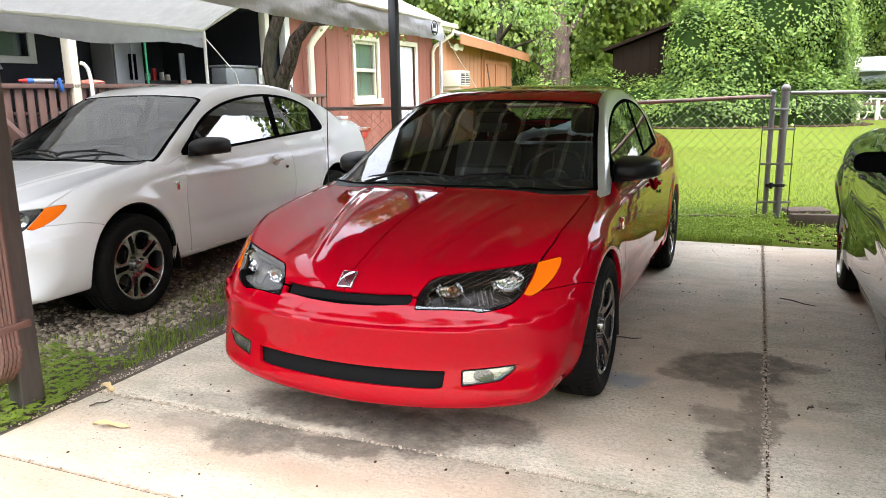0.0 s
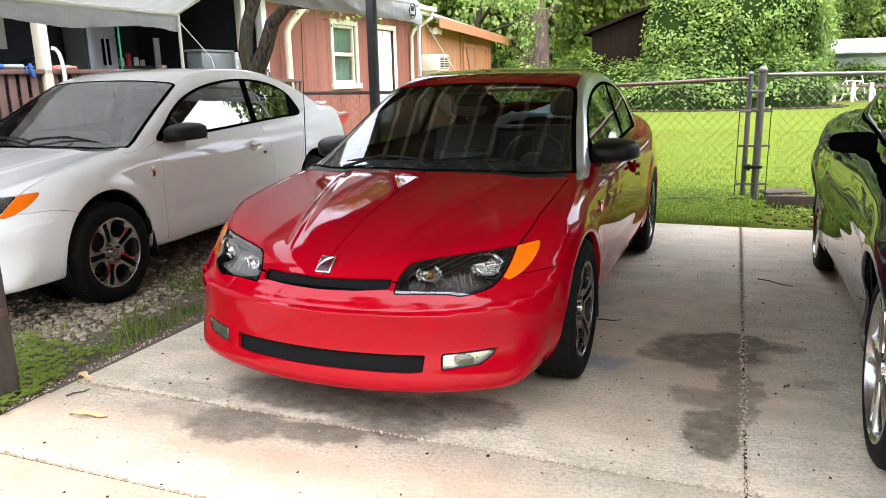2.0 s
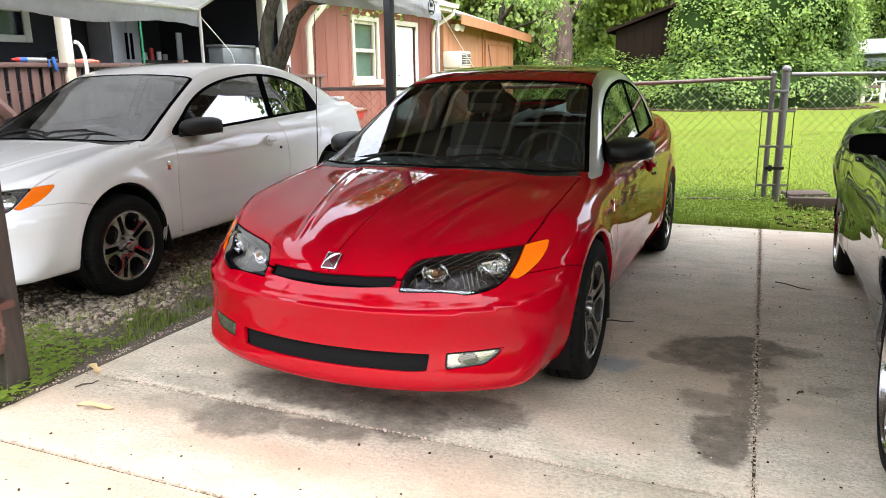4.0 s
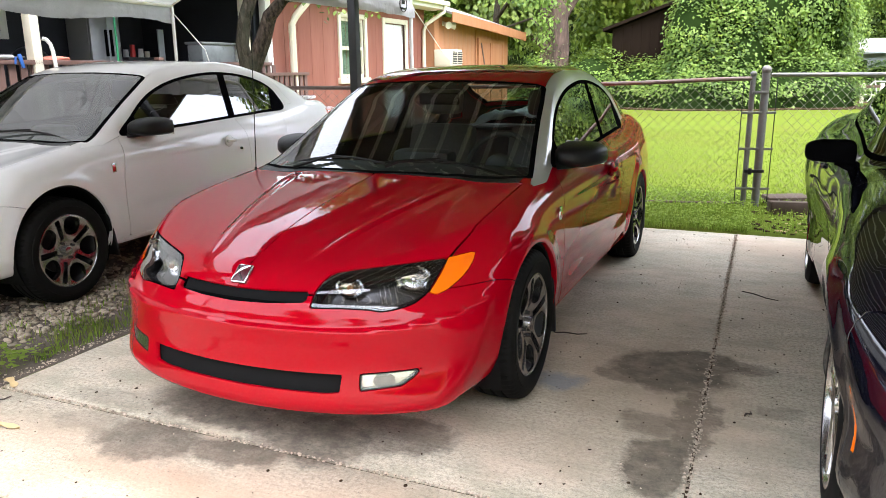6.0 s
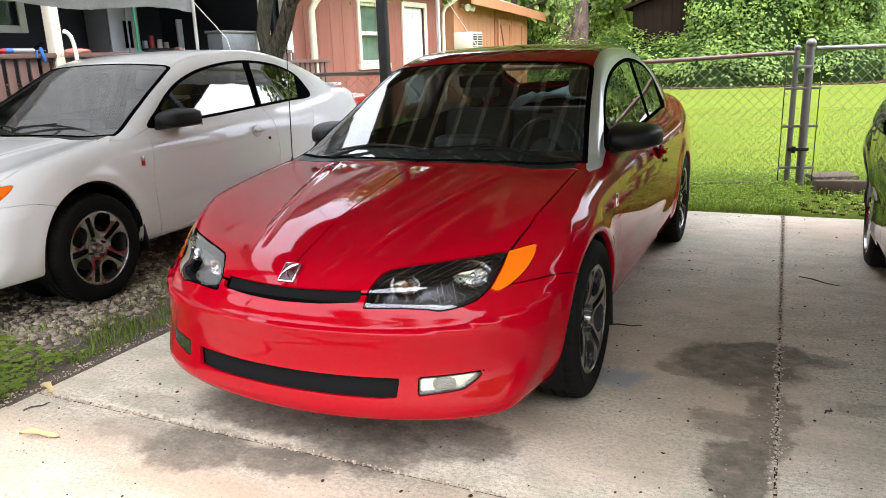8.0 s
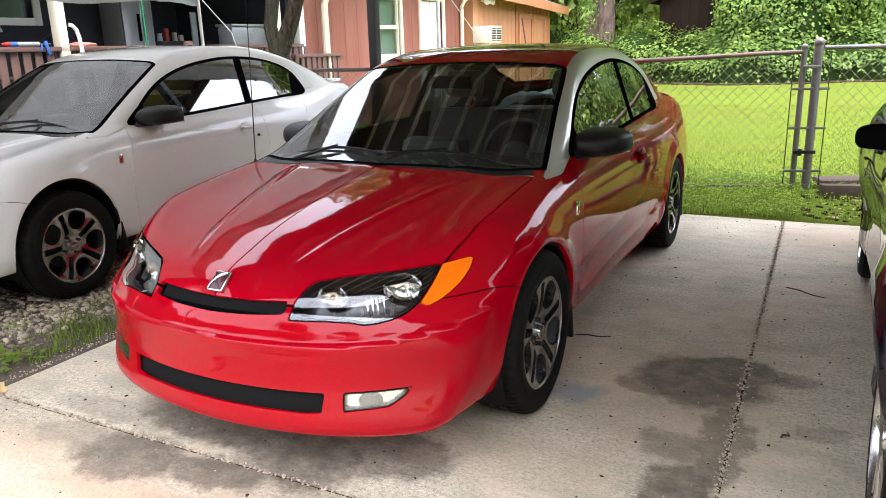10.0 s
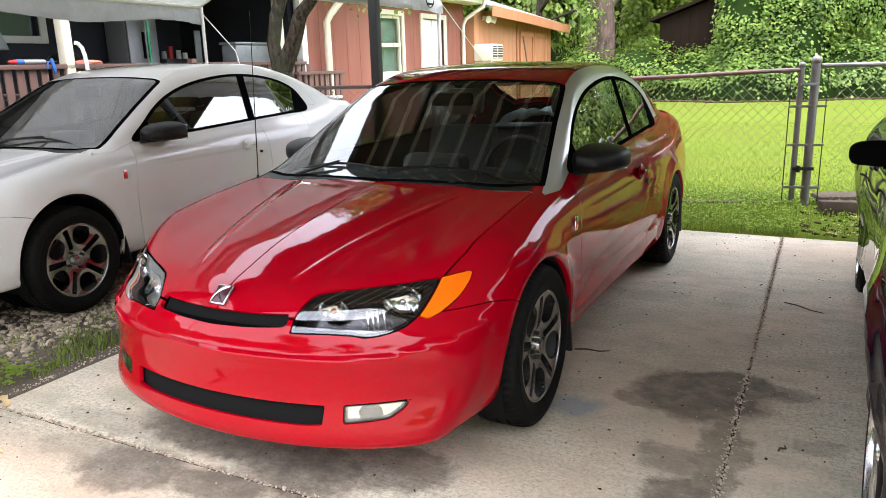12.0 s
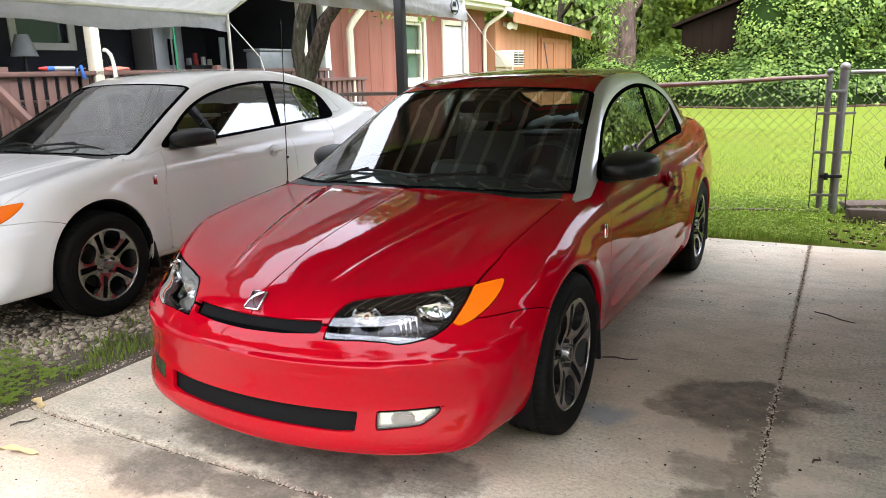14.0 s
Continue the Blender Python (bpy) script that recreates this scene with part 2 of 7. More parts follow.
M_BARK = noisy("bark", (0.008, 0.006, 0.005), (0.080, 0.060, 0.043), 26, 0.95, spec=0.1, c3=(0.05, 0.055, 0.035), scale3=3.0, amount3=0.6, bump=0.06, bump_scale=22, stretch=(1, 1, 0.35), spread=0.16)
M_BARK2 = noisy("far_bark", (0.045, 0.028, 0.022), (0.19, 0.125, 0.098), 7, 0.95, bump=0.05, stretch=(1, 1, 0.25), spread=0.16)
M_DSHED = noisy("dark_brown_boards", (0.015, 0.010, 0.0075), (0.022, 0.015, 0.011), 5, 0.9, spec=0.0, bump=0.002, stretch=(1, 1, 0.15))
M_GALV = noisy("galvanised_pipe", (0.13, 0.13, 0.132), (0.21, 0.21, 0.212), 20, 0.5, metal=0.6, c3=(0.20, 0.14, 0.10), scale3=5, amount3=0.35)
M_RUSTY = noisy("rusty_rail", (0.12, 0.08, 0.065), (0.22, 0.18, 0.165), 14, 0.65, metal=0.4, c3=(0.20, 0.085, 0.045), scale3=6, amount3=0.5)
M_WIRE = noisy("fence_wire", (0.13, 0.115, 0.095), (0.20, 0.18, 0.155), 10, 0.6, metal=0.2)
M_BLOCK = noisy("concrete_block", (0.070, 0.052, 0.042), (0.105, 0.080, 0.066), 25, 0.95, spec=0.1, bump=0.004)
M_DEADLEAF = noisy("dry_leaf", (0.50, 0.36, 0.16), (0.62, 0.48, 0.26), 30, 0.8)
M_TWIG = noisy("twig_bark", (0.06, 0.045, 0.035), (0.10, 0.075, 0.06), 60, 0.9)


def leaf_mat(name, dark, light, trans=0.35, rough=0.45, spec=0.35):
    m = mat(name, dark, rough, spec=spec)
    b = m.node_tree.nodes["Principled BSDF"]
    g = node(m, "ShaderNodeNewGeometry")
    p = coords(m)
    nz = node(m, "ShaderNodeTexNoise", Scale=0.9, Detail=3.0)
    link(m, p, "Vector", nz, "Vector")
    ad = node(m, "ShaderNodeMath")
    ad.operation = "MULTIPLY_ADD"
    link(m, g, "Random Per Island", ad, 0)
    ad.inputs[1].default_value = 0.6
    mr = node(m, "ShaderNodeMapRange", From_Min=0.3, From_Max=0.7, To_Min=-0.15, To_Max=0.45)
    link(m, nz, "Fac", mr, "Value")
    link(m, mr, "Result", ad, 2)
    mx = m.node_tree.nodes.new("ShaderNodeMix")
    mx.data_type = "RGBA"
    mx.inputs[6].default_value, mx.inputs[7].default_value = (*dark, 1), (*light, 1)
    link(m, ad, 0, mx, 0)
    m.node_tree.links.new(mx.outputs[2], b.inputs["Base Color"])
    tl = node(m, "ShaderNodeBsdfTranslucent")
    m.node_tree.links.new(mx.outputs[2], tl.inputs["Color"])
    ms = node(m, "ShaderNodeMixShader", Fac=trans)
    m.node_tree.links.new(b.outputs[0], ms.inputs[1])
    m.node_tree.links.new(tl.outputs[0], ms.inputs[2])
    m.node_tree.links.new(ms.outputs[0], m.node_tree.nodes["Material Output"].inputs["Surface"])
    return m


M_VINE = leaf_mat("vine_leaf", (0.026, 0.066, 0.010), (0.36, 0.52, 0.12), 0.40)
M_TREELEAF = leaf_mat("tree_leaf", (0.035, 0.075, 0.010), (0.34, 0.43, 0.085))
# leaf colour with sunlight painted in, paler than the other leaves
M_SUNLITLEAF = leaf_mat("sunlit_leaf", (0.11, 0.19, 0.022), (0.40, 0.49, 0.085), 0.5)
M_GRASS = leaf_mat("grass_blade", (0.118, 0.172, 0.018), (0.190, 0.250, 0.034), 0.45, 0.8, 0.05)
M_WEED = leaf_mat("weed_leaf", (0.16, 0.25, 0.034), (0.29, 0.38, 0.062), 0.5, 0.6, 0.2)
M_DRYGRASS = leaf_mat("dry_grass", (0.10, 0.12, 0.03), (0.24, 0.23, 0.09), 0.3)
M_LAWN = noisy("lawn_ground", (0.078, 0.108, 0.015), (0.126, 0.162, 0.027), 22, 0.95, c3=(0.104, 0.118, 0.022), scale3=0.45, amount3=0.7, bump=0.008, bump_scale=40, spec=0.0)


def concrete():
    """Broom-finished drive slab, with oily and watery stains of their own shapes, and bumper shade painted in, in the
    lot's u and v.
    """
    m = noisy("drive_concrete", (0.515, 0.455, 0.335), (0.67, 0.600, 0.450), 5, 0.85, c3=(0.35, 0.318, 0.215), scale3=0.9, amount3=0.65, bump=0.003, bump_scale=70, spread=0.20)
    t = m.node_tree
    b = t.nodes["Principled BSDF"]
    src = b.inputs["Base Color"].links[0].from_socket
    tc = node(m, "ShaderNodeTexCoord")
    wob = node(m, "ShaderNodeTexNoise", Scale=5.0, Detail=9.0, Roughness=0.72)
    link(m, tc, "Object", wob, "Vector")
    sub = node(m, "ShaderNodeVectorMath")
    sub.operation = "MULTIPLY_ADD"
    t.links.new(wob.outputs["Color"], sub.inputs[0])
    sub.inputs[1].default_value = (0.28, 0.28, 0)
    link(m, tc, "Object", sub, 2)
    def blots(marks, soft):
        """How strongly each of the (u, v, half width, half length, strength) marks covers a place, the strongest first."""
        total = None
        for u, v, ru, rv, k in marks:
            mp = node(m, "ShaderNodeMapping")
            mp.inputs["Location"].default_value = (-(u + 0.14) / ru, -(v + 0.14) / rv, 0)
            mp.inputs["Scale"].default_value = (1 / ru, 1 / rv, 0)
            t.links.new(sub.outputs[0], mp.inputs["Vector"])
            ln = node(m, "ShaderNodeVectorMath")
            ln.operation = "LENGTH"
            t.links.new(mp.outputs[0], ln.inputs[0])
            mr = node(m, "ShaderNodeMapRange", From_Min=1.0 + soft, From_Max=1.0 - soft, To_Max=k)
            t.links.new(ln.outputs["Value"], mr.inputs["Value"])
            if total is None:
                total = mr.outputs[0]
            else:
                mxm = node(m, "ShaderNodeMath")
                mxm.operation = "MAXIMUM"
                t.links.new(total, mxm.inputs[0])
                t.links.new(mr.outputs[0], mxm.inputs[1])
                total = mxm.outputs[0]
        return total

    def over(src, fac, tone):
        mg = t.nodes.new("ShaderNodeMix")
        mg.data_type = "RGBA"
        mg.inputs[7].default_value = (*tone, 1)
        t.links.new(src, mg.inputs[6])
        t.links.new(fac, mg.inputs[0])
        return mg.outputs[2]

    oil_shade = blots(((0.28, 3.84, 0.27, 0.24, 0.85), (0.09, 3.70, 0.13, 0.07, 0.6), (0.57, 3.98, 0.14, 0.08, 0.6), (0.40, 3.98, 0.22, 0.14, 0.85), (0.33, 2.93, 0.12, 0.21, 0.85), (0.42, 3.32, 0.09, 0.34, 0.65), (0.27, 3.26, 0.12, 0.10, 0.5), (0.75, 3.55, 0.10, 0.06, 0.35),
                 # first four here, below the red bumper: part stain, part its painted shadow
                 (-1.75, 2.64, 0.34, 0.09, 0.4), (-1.25, 2.74, 0.50, 0.16, 0.9), (-0.88, 2.66, 0.26, 0.18, 0.9), (-0.62, 2.80, 0.24, 0.16, 0.7), (-1.48, 2.41, 0.24, 0.14, 0.75), (-1.10, 2.44, 0.20, 0.09, 0.75), (-1.80, 2.44, 0.18, 0.07, 0.3)), 0.16)
    rust = blots(((-1.28, 2.20, 0.46, 0.09, 0.7), (-2.02, 2.24, 0.42, 0.17, 0.4), (-0.55, 2.22, 0.45, 0.22, 0.45), (-1.0, 1.70, 0.95, 0.28, 0.6), (-1.9, 1.75, 0.6, 0.35, 0.5), (0.15, 3.55, 0.45, 0.55, 0.4), (-0.10, 3.05, 0.28, 0.30, 0.3), (1.2, 6.5, 0.9, 0.35, 0.5)), 0.45)
    scuff = blots(((-0.18, 3.53, 0.10, 0.08, 0.8), (-0.42, 3.46, 0.06, 0.05, 0.4)), 0.4)
    for scl, stretch, amt, tone in ((9.0, (1.0, 14.0, 1), 0.50, (0.24, 0.21, 0.175)), (26.0, (1.0, 5.0, 1), 0.40, (0.70, 0.63, 0.49)), (60.0, (1, 1, 1), 0.70, (0.15, 0.132, 0.105)), (190.0, (1, 1, 1), 0.60, (0.76, 0.67, 0.54)),
                                    (1.7, (1, 1, 1), 0.60, (0.64, 0.50, 0.375)), (3.4, (1.0, 1.8, 1), 0.42, (0.27, 0.245, 0.165)), (0.8, (1, 1, 1), 0.34, (0.34, 0.305, 0.205))):
        mp = coords(m, "Object", stretch)
        nz = node(m, "ShaderNodeTexNoise", Scale=scl, Detail=7.0, Roughness=0.62)
        link(m, mp, "Vector", nz, "Vector")
        mr = node(m, "ShaderNodeMapRange", From_Min=0.44, From_Max=0.64, To_Max=amt)
        link(m, nz, "Fac", mr, "Value")
        src = over(src, mr.outputs[0], tone)
    src = over(src, rust, (0.47, 0.325, 0.225))
    src = over(src, scuff, (0.25, 0.26, 0.275))
    mix = t.nodes.new("ShaderNodeMix")
    mix.data_type = "RGBA"
    mix.inputs[7].default_value = (0.080, 0.064, 0.046, 1)
    t.links.new(src, mix.inputs[6])
    blot = node(m, "ShaderNodeTexNoise", Scale=11.0, Detail=8.0, Roughness=0.7)
    link(m, tc, "Object", blot, "Vector")
    bl = node(m, "ShaderNodeMapRange", From_Min=0.30, From_Max=0.60, To_Min=0.62, To_Max=1.0)
    link(m, blot, "Fac", bl, "Value")
    mu = node(m, "ShaderNodeMath")
    mu.operation = "MULTIPLY"
    t.links.new(oil_shade, mu.inputs[0])
    t.links.new(bl.outputs[0], mu.inputs[1])
    t.links.new(mu.outputs[0], mix.inputs[0])
    # fine dark specks
    sp = node(m, "ShaderNodeTexVoronoi", Scale=38.0)
    link(m, tc, "Object", sp, "Vector")
    sr = node(m, "ShaderNodeMapRange", From_Min=0.13, From_Max=0.05, To_Max=0.75)
    t.links.new(sp.outputs["Distance"], sr.inputs["Value"])
    mix2 = t.nodes.new("ShaderNodeMix")
    mix2.data_type = "RGBA"
    mix2.inputs[7].default_value = (0.14, 0.115, 0.09, 1)
    t.links.new(mix.outputs[2], mix2.inputs[6])
    t.links.new(sr.outputs[0], mix2.inputs[0])
    t.links.new(mix2.outputs[2], b.inputs["Base Color"])
    return m


M_CONCRETE = concrete()


# ---- helpers ----
FR = pose(0, 0, 0, 0, 0, -16)          # the lot's own frame: u across the drive, v along it


def thing(name, label, category, m=None, group="", kind=""):
    e = new(name)
    e.empty_display_size = 0.2
    e.matrix_basis = FR if m is None else m
    return tagged(e, label, category, group, kind)


def setup(ob, parent, label):
    if parent is not None:
        ob.parent = parent
    if label:
        ob["label"] = label
    return ob


def part(name, bm, material, parent=None, label="", smooth=True):
    """Links a bmesh as one mesh object under a thing or a part."""
    me = bpy.data.meshes.new(name)
    bm.normal_update()
    if smooth:
        for f in bm.faces:
            f.smooth = True
        for e in bm.edges:
            if len(e.link_faces) == 2 and e.calc_face_angle(0) > radians(35):
                e.smooth = False
    bm.to_mesh(me)
    bm.free()
    me.materials.append(material)
    return setup(new(name, me), parent, label)


def raw_mesh(name, verts, faces, material, parent=None, label="", smooth=False):
    """A mesh from arrays: verts (n, 3), faces (m, k) all of k corners."""
    verts, faces = np.asarray(verts, np.float32), np.asarray(faces, np.int32)
    me = bpy.data.meshes.new(name)
    k = faces.shape[1]
    me.vertices.add(len(verts))
    me.vertices.foreach_set("co", verts.ravel())
    me.loops.add(faces.size)
    me.loops.foreach_set("vertex_index", faces.ravel())
    me.polygons.add(len(faces))
    me.polygons.foreach_set("loop_start", np.arange(0, faces.size, k, dtype=np.int32))
    if smooth:
        me.polygons.foreach_set("use_smooth", np.ones(len(faces), bool))
    me.update(calc_edges=True)
    me.materials.append(material)
    return setup(new(name, me), parent, label)


def box(lo, hi, bevel=0.0, bm=None, m=None, seg=2):
    b2 = bmesh.new()
    c = [(a + b) / 2 for a, b in zip(lo, hi)]
    s = [abs(b - a) for a, b in zip(lo, hi)]
    bmesh.ops.create_cube(b2, size=1, matrix=Matrix.Translation(c) @ Matrix.Diagonal((*s, 1)))
    if bevel:
        bmesh.ops.bevel(b2, geom=b2.edges[:], offset=min(bevel, min(s) * 0.45), segments=seg, profile=0.5, affect="EDGES")
    if m is not None:
        bmesh.ops.transform(b2, matrix=m, verts=b2.verts)
    return merge(bm, b2)


def merge(bm, b2):
    if bm is None:
        return b2
    me = bpy.data.meshes.new("tmp")
    b2.to_mesh(me)
    b2.free()
    bm.from_mesh(me)
    bpy.data.meshes.remove(me)
    return bm


def rod(p0, p1, r, r2=None, seg=12, bm=None, caps=True):
    bm = bm or bmesh.new()
    p0, p1 = Vector(p0), Vector(p1)
    d = p1 - p0
    q = d.to_track_quat("Z", "Y").to_matrix().to_4x4()
    bmesh.ops.create_cone(bm, cap_ends=caps, segments=seg, radius1=r, radius2=r if r2 is None else r2, depth=d.length,
                          matrix=Matrix.Translation((p0 + p1) / 2) @ q)
    return bm


def tube(points, radii, seg=8, bm=None, closed=False):
    """A swept tube through points; radii one number or one for each point."""
    bm = bm or bmesh.new()
    pts = [Vector(p) for p in points]
    n = len(pts)
    rad = [radii] * n if isinstance(radii, (int, float)) else radii
    rings = []
    side = None
    for i, p in enumerate(pts):
        a, b = pts[(i - 1) % n] if closed or i else p, pts[(i + 1) % n] if closed or i < n - 1 else p
        d = (b - a).normalized()
        if side is None:
            side = d.orthogonal().normalized()
        side = (side - d * side.dot(d)).normalized()
        up = d.cross(side)
        rings.append([bm.verts.new(p + (side * math.cos(t) + up * math.sin(t)) * rad[i]) for t in [2 * math.pi * k / seg for k in range(seg)]])
    for i in range(n if closed else n - 1):
        a, b = rings[i], rings[(i + 1) % n]
        for k in range(seg):
            bm.faces.new((a[k], a[(k + 1) % seg], b[(k + 1) % seg], b[k]))
    if not closed:
        bm.faces.new(rings[0][::-1])
        bm.faces.new(rings[-1])
    return bm


def lathe(profile, seg=48, axis="x"):
    """Turns (along, radius) pairs about the x axis; the profile is closed."""
    bm = bmesh.new()
    rings = []
    for a, r in profile:
        rings.append([bm.verts.new((a, r * math.cos(t), r * math.sin(t))) for t in [2 * math.pi * k / seg for k in range(seg)]])
    for i in range(len(rings)):
        a, b = rings[i], rings[(i + 1) % len(rings)]
        for k in range(seg):
            bm.faces.new((a[k], b[k], b[(k + 1) % seg], a[(k + 1) % seg]))
    return bm


def spl(xs, ys):
    """A smooth curve through (x, y), level with its end slopes outside; works on arrays."""
    xs, ys = np.array(xs, float), np.array(ys, float)
    h = np.diff(xs)
    d = np.diff(ys) / h
    m = np.empty(len(xs))
    m[0], m[-1] = d[0], d[-1]
    for i in range(1, len(xs) - 1):
        m[i] = 0 if d[i - 1] * d[i] <= 0 else (h[i - 1] + h[i]) * 3 / ((2 * h[i] + h[i - 1]) / d[i - 1] + (h[i] + 2 * h[i - 1]) / d[i])

    def f(x):
        x = np.clip(np.asarray(x, float), xs[0], xs[-1])
        i = np.clip(np.searchsorted(xs, x) - 1, 0, len(h) - 1)
        t = (x - xs[i]) / h[i]
        return ((1 + 2 * t) * (1 - t) ** 2 * ys[i] + t * (1 - t) ** 2 * h[i] * m[i]
                + t * t * (3 - 2 * t) * ys[i + 1] + t * t * (t - 1) * h[i] * m[i + 1])
    return f


def smax(a, b, k):
    h = np.maximum(k - np.abs(a - b), 0) / k
    return np.maximum(a, b) + h * h * k / 4


def smin(a, b, k):
    return -smax(-a, -b, k)


def sstep(a, b, x):
    t = np.clip((x - a) / (b - a), 0, 1)
    return t * t * (3 - 2 * t)


def poly2(pts):
    """Signed distance (inside negative) to a closed outline in the plane, for arrays of (a, b)."""
    pts = np.array(pts, float)

    def f(a, b):
        d = np.full(a.shape, 1e9)
        inside = np.zeros(a.shape, bool)
        n = len(pts)
        for i in range(n):
            p, q = pts[i], pts[(i + 1) % n]
            e = q - p
            wa, wb = a - p[0], b - p[1]
            t = np.clip((wa * e[0] + wb * e[1]) / (e @ e), 0, 1)
            d = np.minimum(d, np.hypot(wa - e[0] * t, wb - e[1] * t))
            cond = (p[1] > b) != (q[1] > b)
            with np.errstate(divide="ignore", invalid="ignore"):
                xx = p[0] + (b - p[1]) * e[0] / (e[1] if e[1] else 1e-12)
            inside ^= cond & (a < xx)
        return np.where(inside, -d, d)
    return f


def smooth_outline(pts, n=6):
    """Rounds a closed outline (Catmull-Rom)."""
    out = []
    k = len(pts)
    P = [np.array(p, float) for p in pts]
    for i in range(k):
        a, b, c, d = P[i - 1], P[i], P[(i + 1) % k], P[(i + 2) % k]
        for j in range(n):
            t = j / n
            out.append(0.5 * (2 * b + (c - a) * t + (2 * a - 5 * b + 4 * c - d) * t * t + (3 * b - a - 3 * c + d) * t ** 3))
    return out


# ---- car bodies: one smooth solid, cut into its panels ----
class Shell:
    """A closed skin found by rays from an axis to where field() is zero, and cut into panels along lines drawn on it."""

    def __init__(self, field, y0=0, y1=0, za=0, dy=0.020, around=288, nose=66, tail=22):
        self.field = field
        if field is None:
            return
        th = np.linspace(0, 2 * np.pi, around, endpoint=False)
        org, ways = [], []
        for i in range(nose, 0, -1):
            ph = np.pi / 2 * i / (nose + 0.0) * 0.997
            for t in th:
                org.append((0, y0, za))
                ways.append((math.sin(t) * math.cos(ph), -math.sin(ph), math.cos(t) * math.cos(ph)))
        n = int((y1 - y0) / dy)
        for i in range(n + 1):
            y = y0 + (y1 - y0) * i / n
            for t in th:
                org.append((0, y, za))
                ways.append((math.sin(t), 0, math.cos(t)))
        for i in range(1, tail + 1):
            ph = np.pi / 2 * i / tail * 0.997
            for t in th:
                org.append((0, y1, za))
                ways.append((math.sin(t) * math.cos(ph), math.sin(ph), math.cos(t) * math.cos(ph)))
        O, D = np.array(org, float), np.array(ways, float)
        lo, hi = np.zeros(len(O)), np.full(len(O), 1.6)
        for _ in range(26):
            mid = (lo + hi) / 2
            inside = field(O + D * mid[:, None]) < 0
            lo, hi = np.where(inside, mid, lo), np.where(inside, hi, mid)
        self.V = O + D * lo[:, None]
        rows = nose + n + 1 + tail
        self.polys = []
        for r in range(rows - 1):
            for k in range(around):
                k2 = (k + 1) % around
                self.polys.append((r * around + k, r * around + k2, (r + 1) * around + k2, (r + 1) * around + k))
        self.polys.append(tuple(range(around))[::-1])
        self.polys.append(tuple(range((rows - 1) * around, rows * around)))

    def split(self, polys, fn, level=0.0):
        """Cuts polys along fn(x, y, z) = level: those inside (below), those outside."""
        val = fn(self.V[:, 0], self.V[:, 1], self.V[:, 2]) - level
        neg = val < 0
        made, extra, ins, outs = {}, [], [], []
        base = len(self.V)

        def cross(a, b):
            key = (a, b) if a < b else (b, a)
            if key not in made:
                t = val[a] / (val[a] - val[b])
                made[key] = base + len(extra)
                extra.append(self.V[a] + (self.V[b] - self.V[a]) * t)
            return made[key]
        for p in polys:
            s = [neg[i] for i in p]
            if all(s):
                ins.append(p)
            elif not any(s):
                outs.append(p)
            else:
                a, b = [], []
                for i in range(len(p)):
                    u, v = p[i], p[(i + 1) % len(p)]
                    (a if neg[u] else b).append(u)
                    if neg[u] != neg[v]:
                        c = cross(u, v)
                        a.append(c)
                        b.append(c)
                if len(a) > 2:
                    ins.append(tuple(a))
                if len(b) > 2:
                    outs.append(tuple(b))
        if extra:
            self.V = np.vstack([self.V, np.array(extra)])
        return ins, outs

    def take(self, fn, gap=0.0, keep=None):
        """Takes the panel fn < 0 out of the skin, leaving a gap round it."""
        src = self.polys if keep is None else keep
        ins, rest = self.split(src, fn, -gap / 2)
        if gap:
            _, rest = self.split(rest, fn, gap / 2)
        if keep is None:
            self.polys = rest
            return ins
        return ins, rest

    def band(self, polys, fn, lo, hi):
        """The strip lo < fn < hi of polys."""
        return self.split(self.split(polys, fn, hi)[0], fn, lo)[1]

    def normals(self, P):
        e = 1e-3
        g = np.stack([self.field(P + np.eye(3)[i] * e) - self.field(P - np.eye(3)[i] * e) for i in range(3)], 1)
        return g / np.maximum(np.linalg.norm(g, axis=1, keepdims=True), 1e-9)

    def panel(self, name, polys, material, parent, label="", edge=0.016, lift=0.0, roll=0.0):
        """Links polys as one mesh, with their rims turned inwards by edge and the skin shifted by lift along its normal."""
        if not polys:
            return None
        used = sorted({i for p in polys for i in p})
        idx = {v: i for i, v in enumerate(used)}
        P = self.V[used]
        N = self.normals(P)
        Q = P + N * lift
        faces = [tuple(idx[i] for i in p) for p in polys]
        loops = [N[i] for f in faces for i in f]
        verts = Q
        if edge:
            seen = {}
            for f in faces:
                for i in range(len(f)):
                    a, b = f[i], f[(i + 1) % len(f)]
                    if (b, a) in seen:
                        del seen[(b, a)]
                    else:
                        seen[(a, b)] = 1
            rim = sorted({i for e in seen for i in e})
            n0 = len(Q)
            r1 = {v: n0 + i for i, v in enumerate(rim)}
            verts = np.vstack([Q, Q[rim] - N[rim] * edge])
            for a, b in seen:
                f = (b, a, r1[a], r1[b])
                fn = np.cross(verts[a] - verts[b], verts[r1[a]] - verts[b])
                ln = np.linalg.norm(fn)
                fn = fn / ln if ln > 1e-12 else N[a]
                faces.append(f)
                loops += [fn * 0.7 + N[b] * 0.3, fn * 0.7 + N[a] * 0.3, fn, fn]
        me = bpy.data.meshes.new(name)
        me.from_pydata(verts.tolist(), [], faces)
        me.polygons.foreach_set("use_smooth", np.ones(len(me.polygons), bool))
        me.materials.append(material)
        if len(me.loops) == len(loops):
            me.normals_split_custom_set([tuple(v) for v in loops])
        return setup(new(name, me), parent, label)


def side(fn, s, least=0.3):
    """Restricts a line drawn in side view to one flank (s = 1 or -1)."""
    return lambda x, y, z: np.maximum(fn(y, z), least - s * x)


